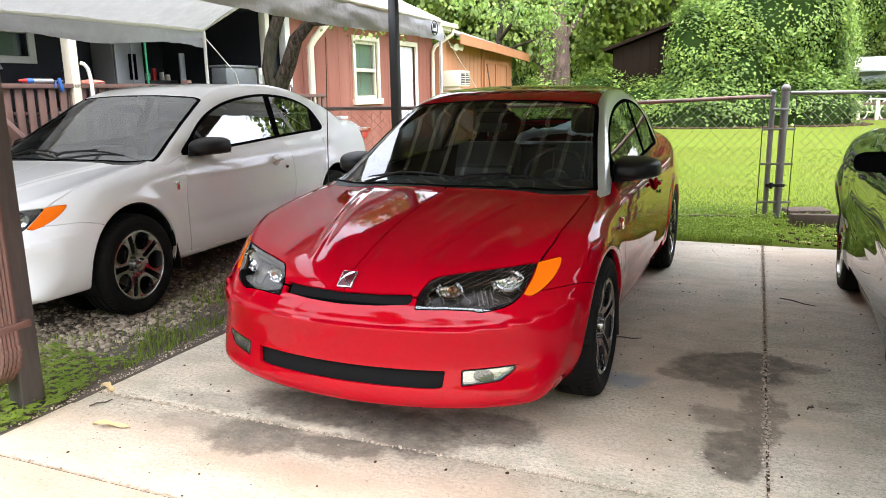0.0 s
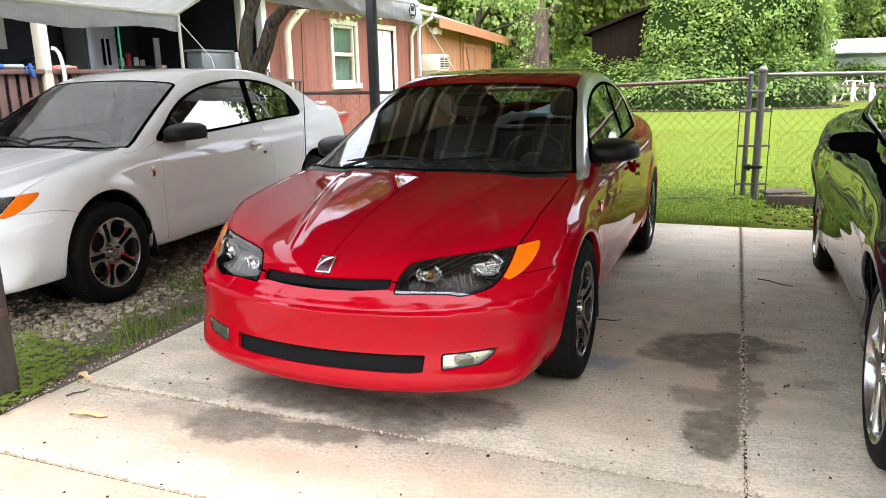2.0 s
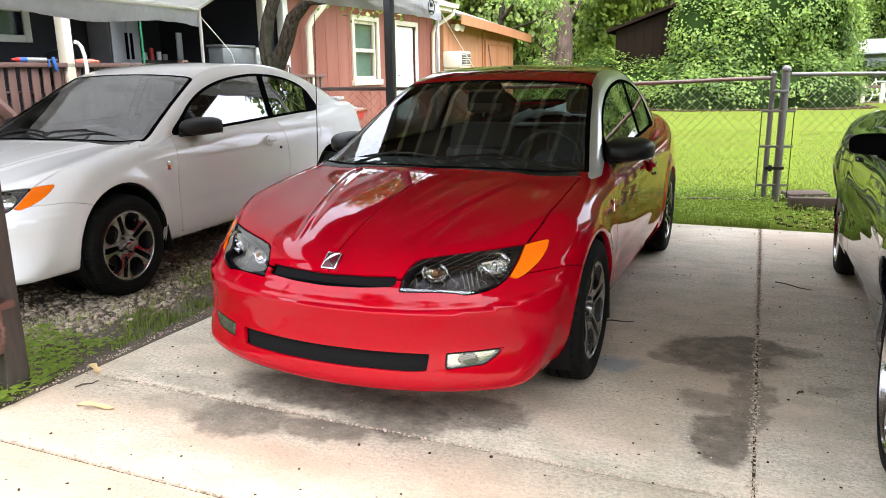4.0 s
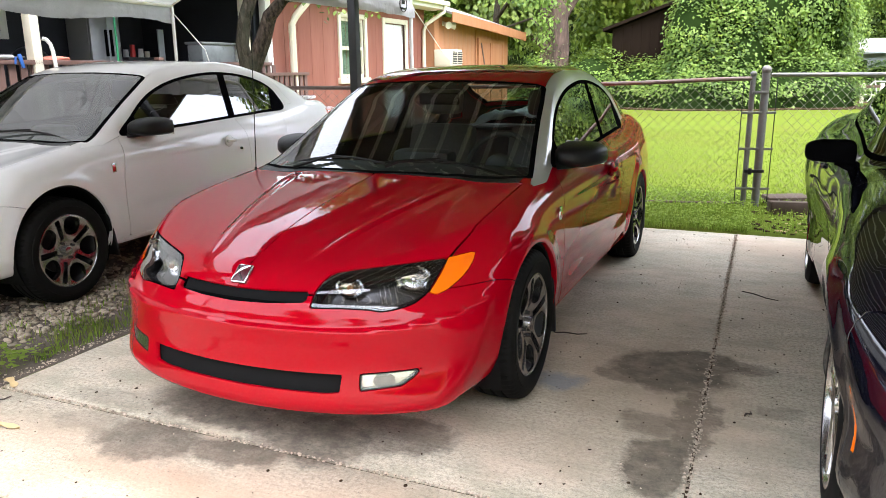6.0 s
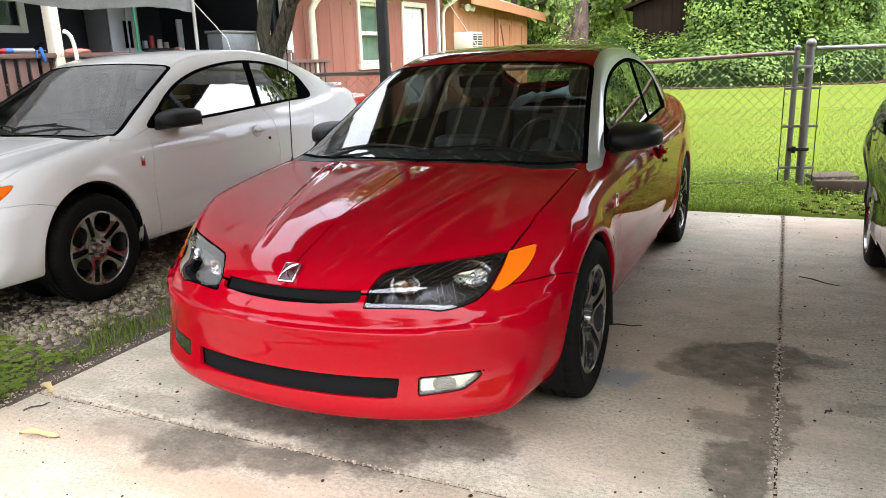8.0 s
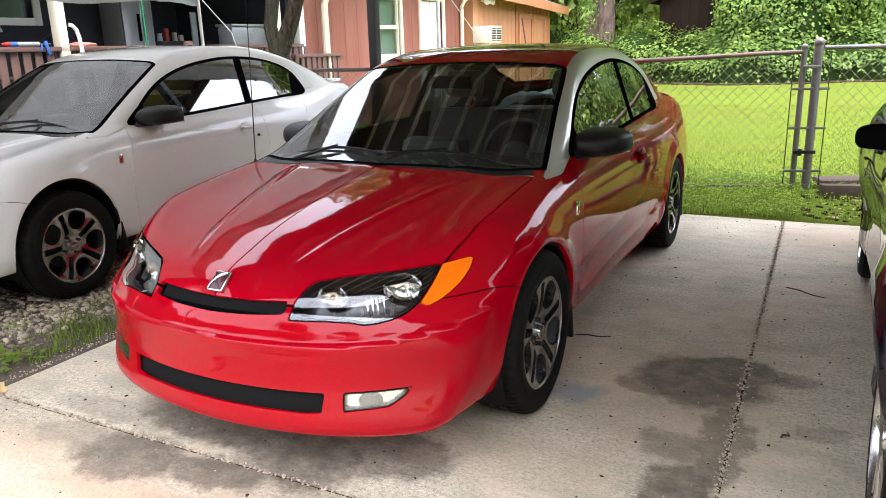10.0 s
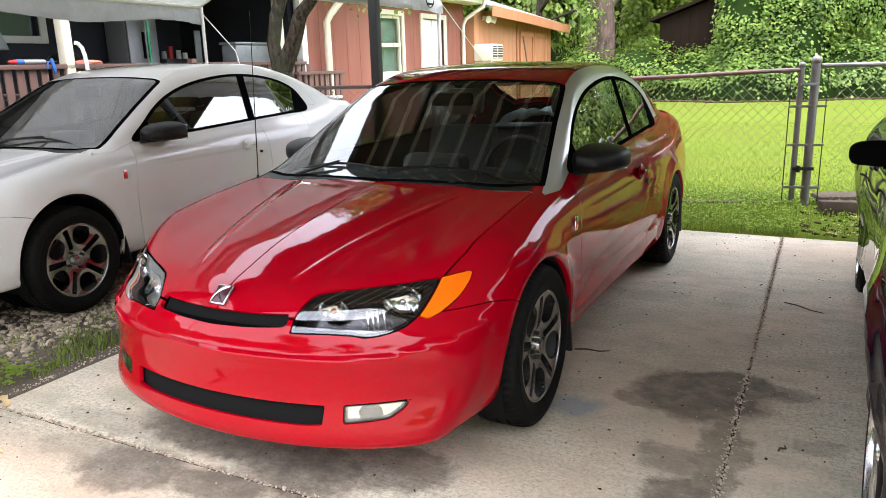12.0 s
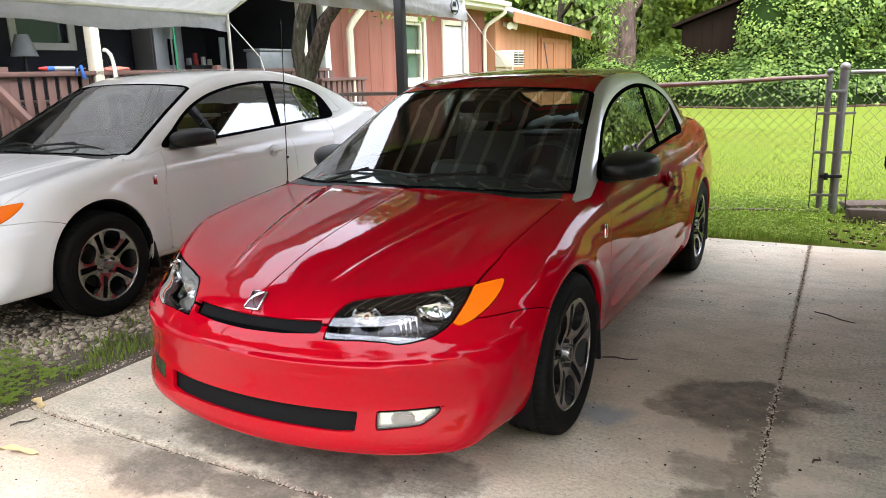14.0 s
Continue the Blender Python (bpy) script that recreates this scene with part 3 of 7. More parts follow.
# compact four-seat coupe: x across, y from the front axle rearwards, z up
C_WIDE = spl([-1.0, -0.6, -0.3, 0, 0.5, 1.3, 2.1, 2.62, 3.1, 3.5, 3.9], [0.73, 0.80, 0.838, 0.853, 0.852, 0.85, 0.858, 0.862, 0.838, 0.78, 0.68])
C_TUCK = spl([0.1, 0.2, 0.32, 0.5, 0.66, 0.78, 0.88, 1.0, 1.1], [0.085, 0.055, 0.018, 0.0, 0.004, 0.02, 0.05, 0.11, 0.19])
C_TOP = spl([-1, -0.82, -0.77, -0.6, -0.35, -0.05, 0.25, 0.55, 1.0, 2.0, 2.7, 3.0, 3.3, 3.6, 3.8],
            [0.60, 0.648, 0.668, 0.722, 0.786, 0.842, 0.885, 0.915, 0.935, 0.955, 0.985, 1.02, 1.045, 1.04, 1.0])
C_NOSE = spl([0.1, 0.165, 0.20, 0.235, 0.262, 0.30, 0.36, 0.43, 0.478, 0.498, 0.511, 0.54, 0.575, 0.61, 0.66, 0.72, 0.8],
             [-0.80, -0.852, -0.871, -0.878, -0.876, -0.871, -0.866, -0.870, -0.877, -0.880, -0.864, -0.854, -0.838, -0.810, -0.772, -0.71, -0.60])
C_TAIL = spl([0.15, 0.3, 0.5, 0.7, 0.9, 1.05, 1.2], [3.52, 3.68, 3.76, 3.76, 3.73, 3.70, 3.66])
C_CABIN = spl([0.1, 0.6, 1.2, 2.0, 2.6, 3.0, 3.3, 3.6], [0.725, 0.75, 0.752, 0.745, 0.725, 0.69, 0.63, 0.54])
C_ROOF = spl([-0.1, 0.1, 0.2, 0.35, 0.6, 0.8, 0.95, 1.1, 1.35, 1.7, 2.0, 2.3, 2.6, 2.85, 3.05, 3.25, 3.45, 3.7],
             [0.72, 0.825, 0.877, 0.955, 1.085, 1.19, 1.268, 1.33, 1.385, 1.41, 1.409, 1.388, 1.338, 1.272, 1.205, 1.13, 1.045, 0.93])


def coupe_field(P):
    x, y, z = np.abs(P[:, 0]), P[:, 1], P[:, 2]
    w = C_WIDE(y) - C_TUCK(z)
    for c in (0.0, 2.62):
        r = np.hypot(y - c, z - 0.33)
        w = w + 0.013 * np.exp(-((r - 0.360) / 0.060) ** 2) * sstep(0.15, 0.35, z)
    w = w - 0.012 * np.exp(-((z - 0.43) / 0.06) ** 2) * sstep(0.4, 0.7, y) * sstep(2.25, 1.95, y)
    top = C_TOP(y) - 0.022 * (x / 0.7) ** 2 + 0.022 * np.exp(-((x - 0.73) / 0.13) ** 2) * sstep(-0.75, -0.5, y) * sstep(0.9, 0.3, y)
    crease = 0.20 + 0.26 * (y + 0.77)
    top = top + 0.012 * sstep(0.030, -0.060, x - crease) * sstep(-0.74, -0.45, y) * sstep(1.2, 0.7, y)
    top = top + 0.007 * np.exp(-((x - crease) / 0.017) ** 2) * sstep(-0.74, -0.5, y) * sstep(0.40, -0.25, y)
    a = smax(x - w, z - top, 0.11)
    # the bumper's crease climbs towards the corners, and its lip is squarer in plan than the hood
    zn = z - 0.55 * np.maximum(x - 0.48, 0) ** 2 * np.exp(-((z - 0.53) / 0.07) ** 2)
    k2 = 0.31 + 0.04 * sstep(0.20, 0.44, z) + 0.05 * sstep(0.48, 0.60, z)
    k6 = 0.36 + 0.06 * sstep(0.20, 0.44, z) + 0.08 * sstep(0.48, 0.60, z)
    a = smax(a, C_NOSE(zn) + k2 * x ** 2 + k6 * x ** 6 - y, 0.05)
    a = smax(a, y - C_TAIL(z) + 0.30 * x ** 2 + 0.4 * x ** 6, 0.10)
    a = smax(a, 0.180 + 0.035 * x ** 2 + 0.015 * sstep(-0.5, 0.2, y) - z, 0.04)
    yy = y - 0.055 * (x / 0.7) ** 2 * sstep(1.7, 1.0, y) + 0.09 * (x / 0.6) ** 2 * sstep(1.9, 2.6, y)
    g = smax(x - (C_CABIN(y) - 0.40 * (z - 0.92)), z - C_ROOF(yy) + 0.019 * (x / 0.55) ** 2, 0.09)
    g = np.maximum(g, np.maximum(0.78 - z, 0.02 - y))
    return smin(a, g, 0.035)


def arch(c, r=0.350, zc=0.325):
    return lambda y, z: np.hypot(y - c, z - zc) - r


def diag(fn, s):
    """An outline drawn on the lamp corner, seen from 45 degrees off the nose."""
    return lambda x, y, z: np.maximum(np.maximum(fn((s * x + y) * 0.7071, z), 0.05 - s * x), y - 0.1)


HEADLAMP = poly2([(-0.358, 0.570), (-0.346, 0.592), (-0.330, 0.618), (-0.304, 0.644), (-0.275, 0.664), (-0.246, 0.675), (-0.171, 0.686), (-0.062, 0.697), (0.061, 0.707), (0.134, 0.711),
                  (0.095, 0.669), (0.060, 0.634), (0.029, 0.606), (-0.013, 0.585), (-0.053, 0.573), (-0.101, 0.564), (-0.140, 0.5605), (-0.172, 0.567), (-0.246, 0.571)])
AMBER = poly2([(0.035, 0.606), (0.064, 0.632), (0.100, 0.668), (0.139, 0.712), (0.195, 0.718), (0.252, 0.722), (0.243, 0.705), (0.229, 0.688), (0.205, 0.667), (0.177, 0.647), (0.142, 0.628), (0.109, 0.613), (0.070, 0.602)])
FOGLAMP = poly2([(0.478, 0.348), (0.665, 0.362), (0.648, 0.335), (0.61, 0.305), (0.478, 0.288)])
GRILLE = poly2([(-0.282, 0.594), (-0.27, 0.584), (-0.15, 0.576), (0, 0.572), (0.15, 0.576), (0.27, 0.584), (0.282, 0.594), (0.275, 0.620), (0.14, 0.617), (0, 0.615), (-0.14, 0.617), (-0.275, 0.620)])
INTAKE = poly2([(-0.42, 0.345), (0.42, 0.345), (0.412, 0.280), (0.36, 0.274), (-0.36, 0.274), (-0.412, 0.280)])
HOOD = poly2([(0, -0.815), (0.20, -0.80), (0.30, -0.775), (0.42, -0.735), (0.56, -0.665), (0.655, -0.560), (0.686, -0.478), (0.712, -0.36), (0.722, -0.1), (0.722, 0.245), (0.60, 0.247), (0.3, 0.222), (0, 0.214)])
WINDSCREEN = poly2([(-0.738, 0.335), (-0.60, 0.288), (-0.35, 0.245), (0, 0.215), (0.35, 0.245), (0.60, 0.288), (0.738, 0.335), (0.682, 0.58), (0.637, 0.79), (0.608, 0.95), (0.578, 1.088),
                    (0.3, 1.075), (0, 1.065), (-0.3, 1.075), (-0.578, 1.088), (-0.608, 0.95), (-0.637, 0.79), (-0.682, 0.58)])
BACKLIGHT = poly2([(-0.52, 2.52), (0, 2.54), (0.52, 2.52), (0.565, 2.85), (0.54, 3.16), (0, 3.26), (-0.54, 3.16), (-0.565, 2.85)])
DLO = smooth_outline([(0.60, 0.915), (0.76, 1.03), (0.90, 1.118), (1.05, 1.188), (1.25, 1.248), (1.5, 1.290), (1.8, 1.312), (2.1, 1.300), (2.36, 1.258), (2.55, 1.19), (2.645, 1.10), (2.67, 0.985), (2.3, 0.968), (1.85, 0.952), (1.3, 0.930), (0.9, 0.918)], 5)
DLO_F = poly2(DLO)
DOOR = poly2([(0.575, 0.915), (0.545, 0.80), (0.505, 0.65), (0.50, 0.50), (0.53, 0.26), (1.85, 0.26), (1.90, 0.60), (1.90, 0.80), (1.87, 0.955), (1.92, 1.36), (1.2, 1.36), (0.9, 1.30)])
REARDOOR = poly2([(1.85, 0.26), (2.13, 0.26), (2.26, 0.47), (2.39, 0.66), (2.49, 0.84), (2.55, 0.99), (2.5, 1.36), (1.92, 1.36), (1.87, 0.955), (1.90, 0.80), (1.90, 0.60)])
FENDER_LINE = spl([-0.9, -0.6, -0.42, -0.30, -0.2], [0.60, 0.615, 0.618, 0.600, 0.56])


def wheel(parent, x, y, s, rise=0.0, spoke_turn=0.0):
    """An alloy wheel with five split spokes; s: the flank it faces."""
    w = new("wheel")
    w.parent = parent
    w.matrix_basis = pose(x, y, 0.316 + rise) @ (Matrix.Identity(4) if s > 0 else pose(0, 0, 0, 0, 0, 180)) @ pose(0, 0, 0, spoke_turn)
    w["label"] = "five split-spoke alloy wheel with a black tyre"
    tyre = lathe([(0.090, 0.2155), (0.100, 0.2185), (0.106, 0.230), (0.1115, 0.262), (0.1115, 0.266), (0.1085, 0.267), (0.107, 0.286), (0.103, 0.296), (0.094, 0.307), (0.080, 0.3125), (0.064, 0.315), (0.052, 0.316), (0.050, 0.309), (0.042, 0.309), (0.040, 0.3165),
                  (0.006, 0.317), (0.004, 0.309), (-0.004, 0.309), (-0.006, 0.317), (-0.040, 0.3165), (-0.042, 0.309), (-0.05, 0.309), (-0.052, 0.316), (-0.08, 0.312),
                  (-0.10, 0.30), (-0.11, 0.262), (-0.105, 0.222), (-0.09, 0.205), (0.085, 0.205)], 180)
    # shoulder notches of the tread
    for v in tyre.verts:
        r = math.hypot(v.co.y, v.co.z)
        if 0.300 < r and 0.055 < v.co.x < 0.105 and int(math.atan2(v.co.z, v.co.y) / (2 * math.pi) * 180 + 180.5) % 3 == 0:
            v.co.y, v.co.z = v.co.y * (r - 0.007) / r, v.co.z * (r - 0.007) / r
    part("tyre", tyre, M_RUBBER, w)
    rim = lathe([(0.098, 0.2095), (0.101, 0.2115), (0.100, 0.2150), (0.094, 0.2165), (0.088, 0.2115), (0.085, 0.204), (0.092, 0.207)], 72)
    part("rim", rim, M_ALLOY, w, "bright rim lip")
    part("barrel", lathe([(0.086, 0.2035), (0.07, 0.200), (-0.09, 0.203), (-0.09, 0.196), (0.05, 0.188), (0.084, 0.2015)], 56), M_DARKALLOY, w)
    # spoke face: a disc cut by five rounded openings and five slots
    nr, na = 30, 200
    V, F = [], []
    for i in range(nr + 1):
        r = 0.028 + (0.2100 - 0.028) * i / nr
        for k in range(na):
            t = 2 * math.pi * k / na
            V.append((r, t))
    V = np.array(V)
    for i in range(nr):
        for k in range(na):
            k2 = (k + 1) % na
            F.append((i * na + k, i * na + k2, (i + 1) * na + k2, (i + 1) * na + k))
    face = Shell(None)
    face.V = np.stack([V[:, 0] * np.cos(V[:, 1]), V[:, 0] * np.sin(V[:, 1]), np.zeros(len(V))], 1)
    polys = F
    for k in range(5):
        a = 2 * math.pi * k / 5
        ca, sa = math.cos(a), math.sin(a)

        def hole(px, py, pz):
            u, v = px * ca + py * sa, -px * sa + py * ca
            d1 = (np.hypot((u - 0.156) / 0.062, v / 0.058) - 1) * 0.062
            return smax(d1, np.hypot(px, py) - 0.2035, 0.006)
        _, polys = face.split(polys, hole)
        a2 = a + math.pi / 5
        cb, sb = math.cos(a2), math.sin(a2)

        def slot(px, py, pz):
            u, v = px * cb + py * sb, -px * sb + py * cb
            return smax(np.abs(v) - 0.0150 - 0.03 * (u - 0.08), np.abs(u - 0.134) - 0.064, 0.005)
        _, polys = face.split(polys, slot)
    dish = spl([0.0, 0.05, 0.10, 0.16, 0.195, 0.21], [0.072, 0.074, 0.086, 0.093, 0.095, 0.097])
    used = sorted({i for p in polys for i in p})
    idx = {v: i for i, v in enumerate(used)}
    P = face.V[used]
    R = np.hypot(P[:, 0], P[:, 1])
    T = np.arctan2(P[:, 1], P[:, 0])
    front = np.stack([dish(R) - 0.010 * (0.5 + 0.5 * np.cos(5 * T)) * sstep(0.06, 0.12, R) * sstep(0.205, 0.17, R), P[:, 0], P[:, 1]], 1)
    back = front - np.array([0.036, 0, 0])
    faces = [tuple(idx[i] for i in p) for p in polys]
    edge = {}
    for f in faces:
        for i in range(len(f)):
            a, b = f[i], f[(i + 1) % len(f)]
            if (b, a) in edge:
                del edge[(b, a)]
            else:
                edge[(a, b)] = 1
    n = len(front)
    faces += [(b, a, a + n, b + n) for a, b in edge]
    bm = bmesh.new()
    vs = [bm.verts.new(v) for v in np.vstack([front, back]).tolist()]
    for f in faces:
        bm.faces.new([vs[i] for i in f])
    part("spokes", bm, M_ALLOY, w)
    cap = lathe([(0.096, 0.0005), (0.096, 0.022), (0.093, 0.027), (0.080, 0.031), (0.05, 0.034), (0.05, 0.0005)], 28)
    part("centre_cap", cap, M_ALLOY, w)
    for k in range(4):
        a = 2 * math.pi * (k + 0.3) / 4
        bolt = rod((0.055, 0.052 * math.cos(a), 0.052 * math.sin(a)), (0.088, 0.052 * math.cos(a), 0.052 * math.sin(a)), 0.0095, 0.008, 6)
        part("lug_nut", bolt, M_HOUSING, w)
    disc = rod((0.005, 0, 0), (0.022, 0, 0), 0.135, seg=40)
    part("brake_disc", disc, M_STEEL, w)
    return w


def seat(parent, x, y, s=1):
    e = new("seat")
    e.parent = parent
    e.matrix_basis = pose(x, y, 0.30)
    part("cushion", box((-0.25, -0.25, 0.10), (0.25, 0.25, 0.26), 0.06), M_CLOTH, e)
    part("backrest", box((-0.24, 0, 0), (0.24, 0.13, 0.58), 0.06, m=pose(0, 0.20, 0.20, -20)), M_CLOTH, e)
    part("headrest", box((-0.13, 0, 0), (0.13, 0.09, 0.17), 0.04, m=pose(0, 0.40, 0.80, -14)), M_CLOTH, e)
    return e


def coupe(name, label, m, body, rails, drop, turn, cloth_pile=False):
    """The four-seat coupe with all its panels; body and rails: the paint of the panels and of the roof rails; drop: the front and rear wheels' heights over the body's base; turn: how far its wheels have rolled."""
    car = thing(name, label, "car", m)
    sh = Shell(coupe_field, -0.35, 3.25, 0.5, around=336, nose=110)
    # glass and roof
    screen = sh.take(lambda x, y, z: np.maximum(WINDSCREEN(x, y), 0.86 - z), 0.0)
    inner, ring = sh.take(lambda x, y, z: np.maximum(WINDSCREEN(x, y) + 0.022, 0.86 - z), keep=screen)
    p = sh.panel("windscreen", inner, M_GLASS if rails is M_SILVER else M_GLASS_SHEEN, car, "tinted laminated windscreen", edge=0)
    p.visible_shadow = False
    sh.panel("windscreen_seal", ring, M_TRIM, car, edge=0.01)
    back = sh.take(lambda x, y, z: np.maximum(BACKLIGHT(x, y), 0.98 - z))
    inner, ring = sh.take(lambda x, y, z: np.maximum(BACKLIGHT(x, y) + 0.03, 0.98 - z), keep=back)
    p = sh.panel("rear_window", inner, M_GLASS, car, edge=0)
    p.visible_shadow = False
    sh.panel("rear_window_seal", ring, M_TRIM, car, edge=0.01)
    for s in (1, -1):
        dlo = sh.take(side(DLO_F, s))
        pane, ring = sh.take(lambda x, y, z: DLO_F(y, z) + 0.020, keep=dlo)
        # window divider at the rear door, and the mirror sail at the front
        front, rest = sh.take(lambda x, y, z: y - 1.80 - 0.20 * (z - 0.96), keep=pane)
        div, rest = sh.take(lambda x, y, z: y - 1.885 - 0.20 * (z - 0.96), keep=rest)
        rest, corner = sh.take(lambda x, y, z: y - 2.46 - 0.42 * (z - 0.98), keep=rest)
        sail, front = sh.take(lambda x, y, z: y - 0.80 + 0.1 * (z - 0.9), keep=front)
        for nm, pol in (("door_glass", front), ("quarter_glass", rest)):
            p = sh.panel(nm, pol, M_GLASS_DARK, car, edge=0)
            p.visible_shadow = False
        sh.panel("window_surround", ring + div + sail + corner, M_TRIM, car, "gloss black window surround", edge=0.012, lift=0.001)
    rail_line = spl([0.1, 0.30, 0.58, 0.79, 0.95, 1.088, 1.4, 2.0, 2.4, 2.6, 2.75, 3.0], [0.80, 0.742, 0.676, 0.630, 0.601, 0.572, 0.545, 0.535, 0.545, 0.580, 0.63, 0.70])
    for s in (1, -1):
        rail = sh.take(lambda x, y, z: np.maximum(np.maximum(rail_line(y) - s * x, 0.868 + 0.25 * np.clip(y - 0.42, 0, 0.28) + 0.040 * np.maximum(y - 0.7, 0) - z), np.maximum(0.24 - y, y - 2.86)), 0.002)
        sh.panel("roof_rail", rail, rails, car, "silver painted roof rail" if rails is M_SILVER else "", edge=0.012)
    roof = sh.take(lambda x, y, z: np.maximum(np.maximum(1.05 - y, y - 2.52), 1.15 - z), 0.003)
    sh.panel("roof", roof, body, car, edge=0.012)
    # lamps
    for s in (1, -1):
        lamp = sh.take(diag(HEADLAMP, s), 0.004)
        hl = sh.panel("headlamp", lamp, M_LENS, car, "clear headlamp with a dark housing", edge=0.0)
        hl.visible_shadow = False
        sh.panel("lamp_housing", lamp, M_LAMPFACE, hl, edge=0.0, lift=-0.070)
        rimp, _ = sh.take(lambda x, y, z: -(diag(HEADLAMP, s)(x, y, z) + 0.010), keep=lamp)
        sh.panel("lamp_bezel", rimp, M_TRIM, hl, edge=0.05, lift=-0.001)
        q = lambda x, y: (s * x + y) * 0.7071
        top, _ = sh.take(lambda x, y, z: 0.684 + 0.10 * q(x, y) - z, keep=lamp)
        sh.panel("upper_bezel", top, M_DEEP, hl, edge=0.03, lift=-0.012)
        end, _ = sh.take(lambda x, y, z: 0.052 + 0.55 * (z - 0.65) - q(x, y), keep=lamp)
        sh.panel("end_bezel", end, M_DEEP, hl, edge=0.03, lift=-0.008)
        # grey strip added to imitate the sky mirrored low in the lens
        low, _ = sh.take(lambda x, y, z: z - 0.590 - 0.06 * np.maximum(q(x, y) + 0.12, -0.1), keep=lamp)
        sh.panel("lens_sky_band", low, M_LAMPGREY, hl, edge=0.02, lift=-0.022)
        for fq, z1 in ((-0.125, 0.640), (-0.108, 0.655), (-0.092, 0.646), (-0.070, 0.650)):
            flute = sh.split(sh.band(lamp, lambda x, y, z: q(x, y), fq, fq + 0.0035), lambda x, y, z: z - 0.598, 0.0)[1]
            flute = sh.split(flute, lambda x, y, z: z - z1, 0.0)[0]
            sh.panel("flute", flute, M_BOWL, hl, edge=0.012, lift=-0.055)
        for (bx, by, bz, br, wide) in ((0.398, -0.700, 0.625, 0.040, 1.25), (0.592, -0.590, 0.648, 0.054, 1.2)):
            bowl = bmesh.new()
            bmesh.ops.create_uvsphere(bowl, u_segments=22, v_segments=12, radius=br)
            bmesh.ops.delete(bowl, geom=[v for v in bowl.verts if v.co.z > 0.004], context="VERTS")
            bmesh.ops.transform(bowl, matrix=look((s * bx, by, bz), (s * (bx + 0.35), by - 1, bz + 0.03)) @ pose(0, 0, 0, 180) @ Matrix.Diagonal((wide, 0.95, 0.65, 1)), verts=bowl.verts)
            part("reflector", bowl, M_BOWL, hl, smooth=False)
            bulb = bmesh.new()
            bmesh.ops.create_uvsphere(bulb, u_segments=12, v_segments=8, radius=0.011, matrix=Matrix.Translation((s * (bx + 0.004), by - 0.004, bz)))
            part("bulb", bulb, M_CHROME if bx > 0.5 else M_BULB, hl)
        am = sh.take(diag(AMBER, s), 0.003)
        sh.panel("side_marker", am, M_AMBER, car, "amber side marker lens", edge=0.012)
        fog = sh.take(lambda x, y, z: np.maximum(FOGLAMP(s * x, z), y + 0.3), 0.004)
        fl = sh.panel("fog_lamp", fog, M_LENS, car, "clear fog lamp", edge=0.01, lift=-0.002)
        fl.visible_shadow = False
        sh.panel("reflector", fog, M_FOGLENS, fl, edge=0, lift=-0.020)
        eye, _ = sh.take(lambda x, y, z: np.hypot((s * x - 0.555) / 1.5, z - 0.322) - 0.024, keep=fog)
        sh.panel("lamp_bowl", eye, M_LAMPGREY, fl, edge=0.012, lift=-0.014)
        rim, _ = sh.take(lambda x, y, z: -(FOGLAMP(s * x, z) + 0.005), keep=fog)
        sh.panel("lamp_bezel", rim, M_HOUSING, fl, edge=0.02, lift=-0.001)
        tl = sh.take(lambda x, y, z: np.maximum(np.maximum(np.abs(z - 0.86) - 0.09, 3.42 - y), 0.45 - s * x), 0.004)
        sh.panel("tail_lamp", tl, M_REDLENS, car, "red tail lamp", edge=0.015)
    g = sh.take(lambda x, y, z: np.maximum(GRILLE(x, z), y + 0.5))
    slot = sh.panel("upper_grille", g, M_DEEP, car, "black plastic grille", edge=0, lift=-0.06)
    sh.panel("slat", sh.band(g, lambda x, y, z: z, 0.574, 0.588), M_DEEP, slot, edge=0.02, lift=-0.014)
    g = sh.take(lambda x, y, z: np.maximum(INTAKE(x, z), y + 0.5))
    slot = sh.panel("lower_grille", g, M_DEEP, car, "black plastic air intake", edge=0, lift=-0.12)
    for zz in (0.300, 0.324):
        sh.panel("slat", sh.band(g, lambda x, y, z: z, zz - 0.004, zz + 0.004), M_DEEP, slot, edge=0.04, lift=-0.05)
    for xx in (-0.14, 0.14):
        sh.panel("rib", sh.band(g, lambda x, y, z: x, xx - 0.006, xx + 0.006), M_DEEP, slot, edge=0.04, lift=-0.03)
    # wheel openings
    for c in (0.0, 2.62):
        for s in (1, -1):
            sh.take(side(arch(c), s, 0.42))
    # panels
    hood = sh.take(lambda x, y, z: np.maximum(HOOD(np.abs(x), y), 0.5 - z), 0.006)
    sh.panel("hood", hood, body, car)
    for s in (1, -1):
        d = sh.take(side(DOOR, s, 0.4), 0.006)
        dp = sh.panel("door", d, body, car)
        d = sh.take(side(REARDOOR, s, 0.4), 0.006)
        sh.panel("rear_access_door", d, body, car)
        hp = new("door_handle")
        hp.parent = dp
        hp.matrix_basis = pose(s * 0.856, 1.63, 0.790, 0, 0, 0) @ (Matrix.Identity(4) if s > 0 else pose(0, 0, 0, 0, 0, 180))
        cup = bmesh.new()
        bmesh.ops.create_uvsphere(cup, u_segments=20, v_segments=10, radius=1, matrix=Matrix.Translation((-0.012, 0, 0)) @ Matrix.Diagonal((0.015, 0.052, 0.046, 1)))
        part("cup", cup, body, hp)
        part("grip", box((0.002, -0.056, -0.010), (0.024, 0.060, 0.016), 0.011, seg=3), body, hp)
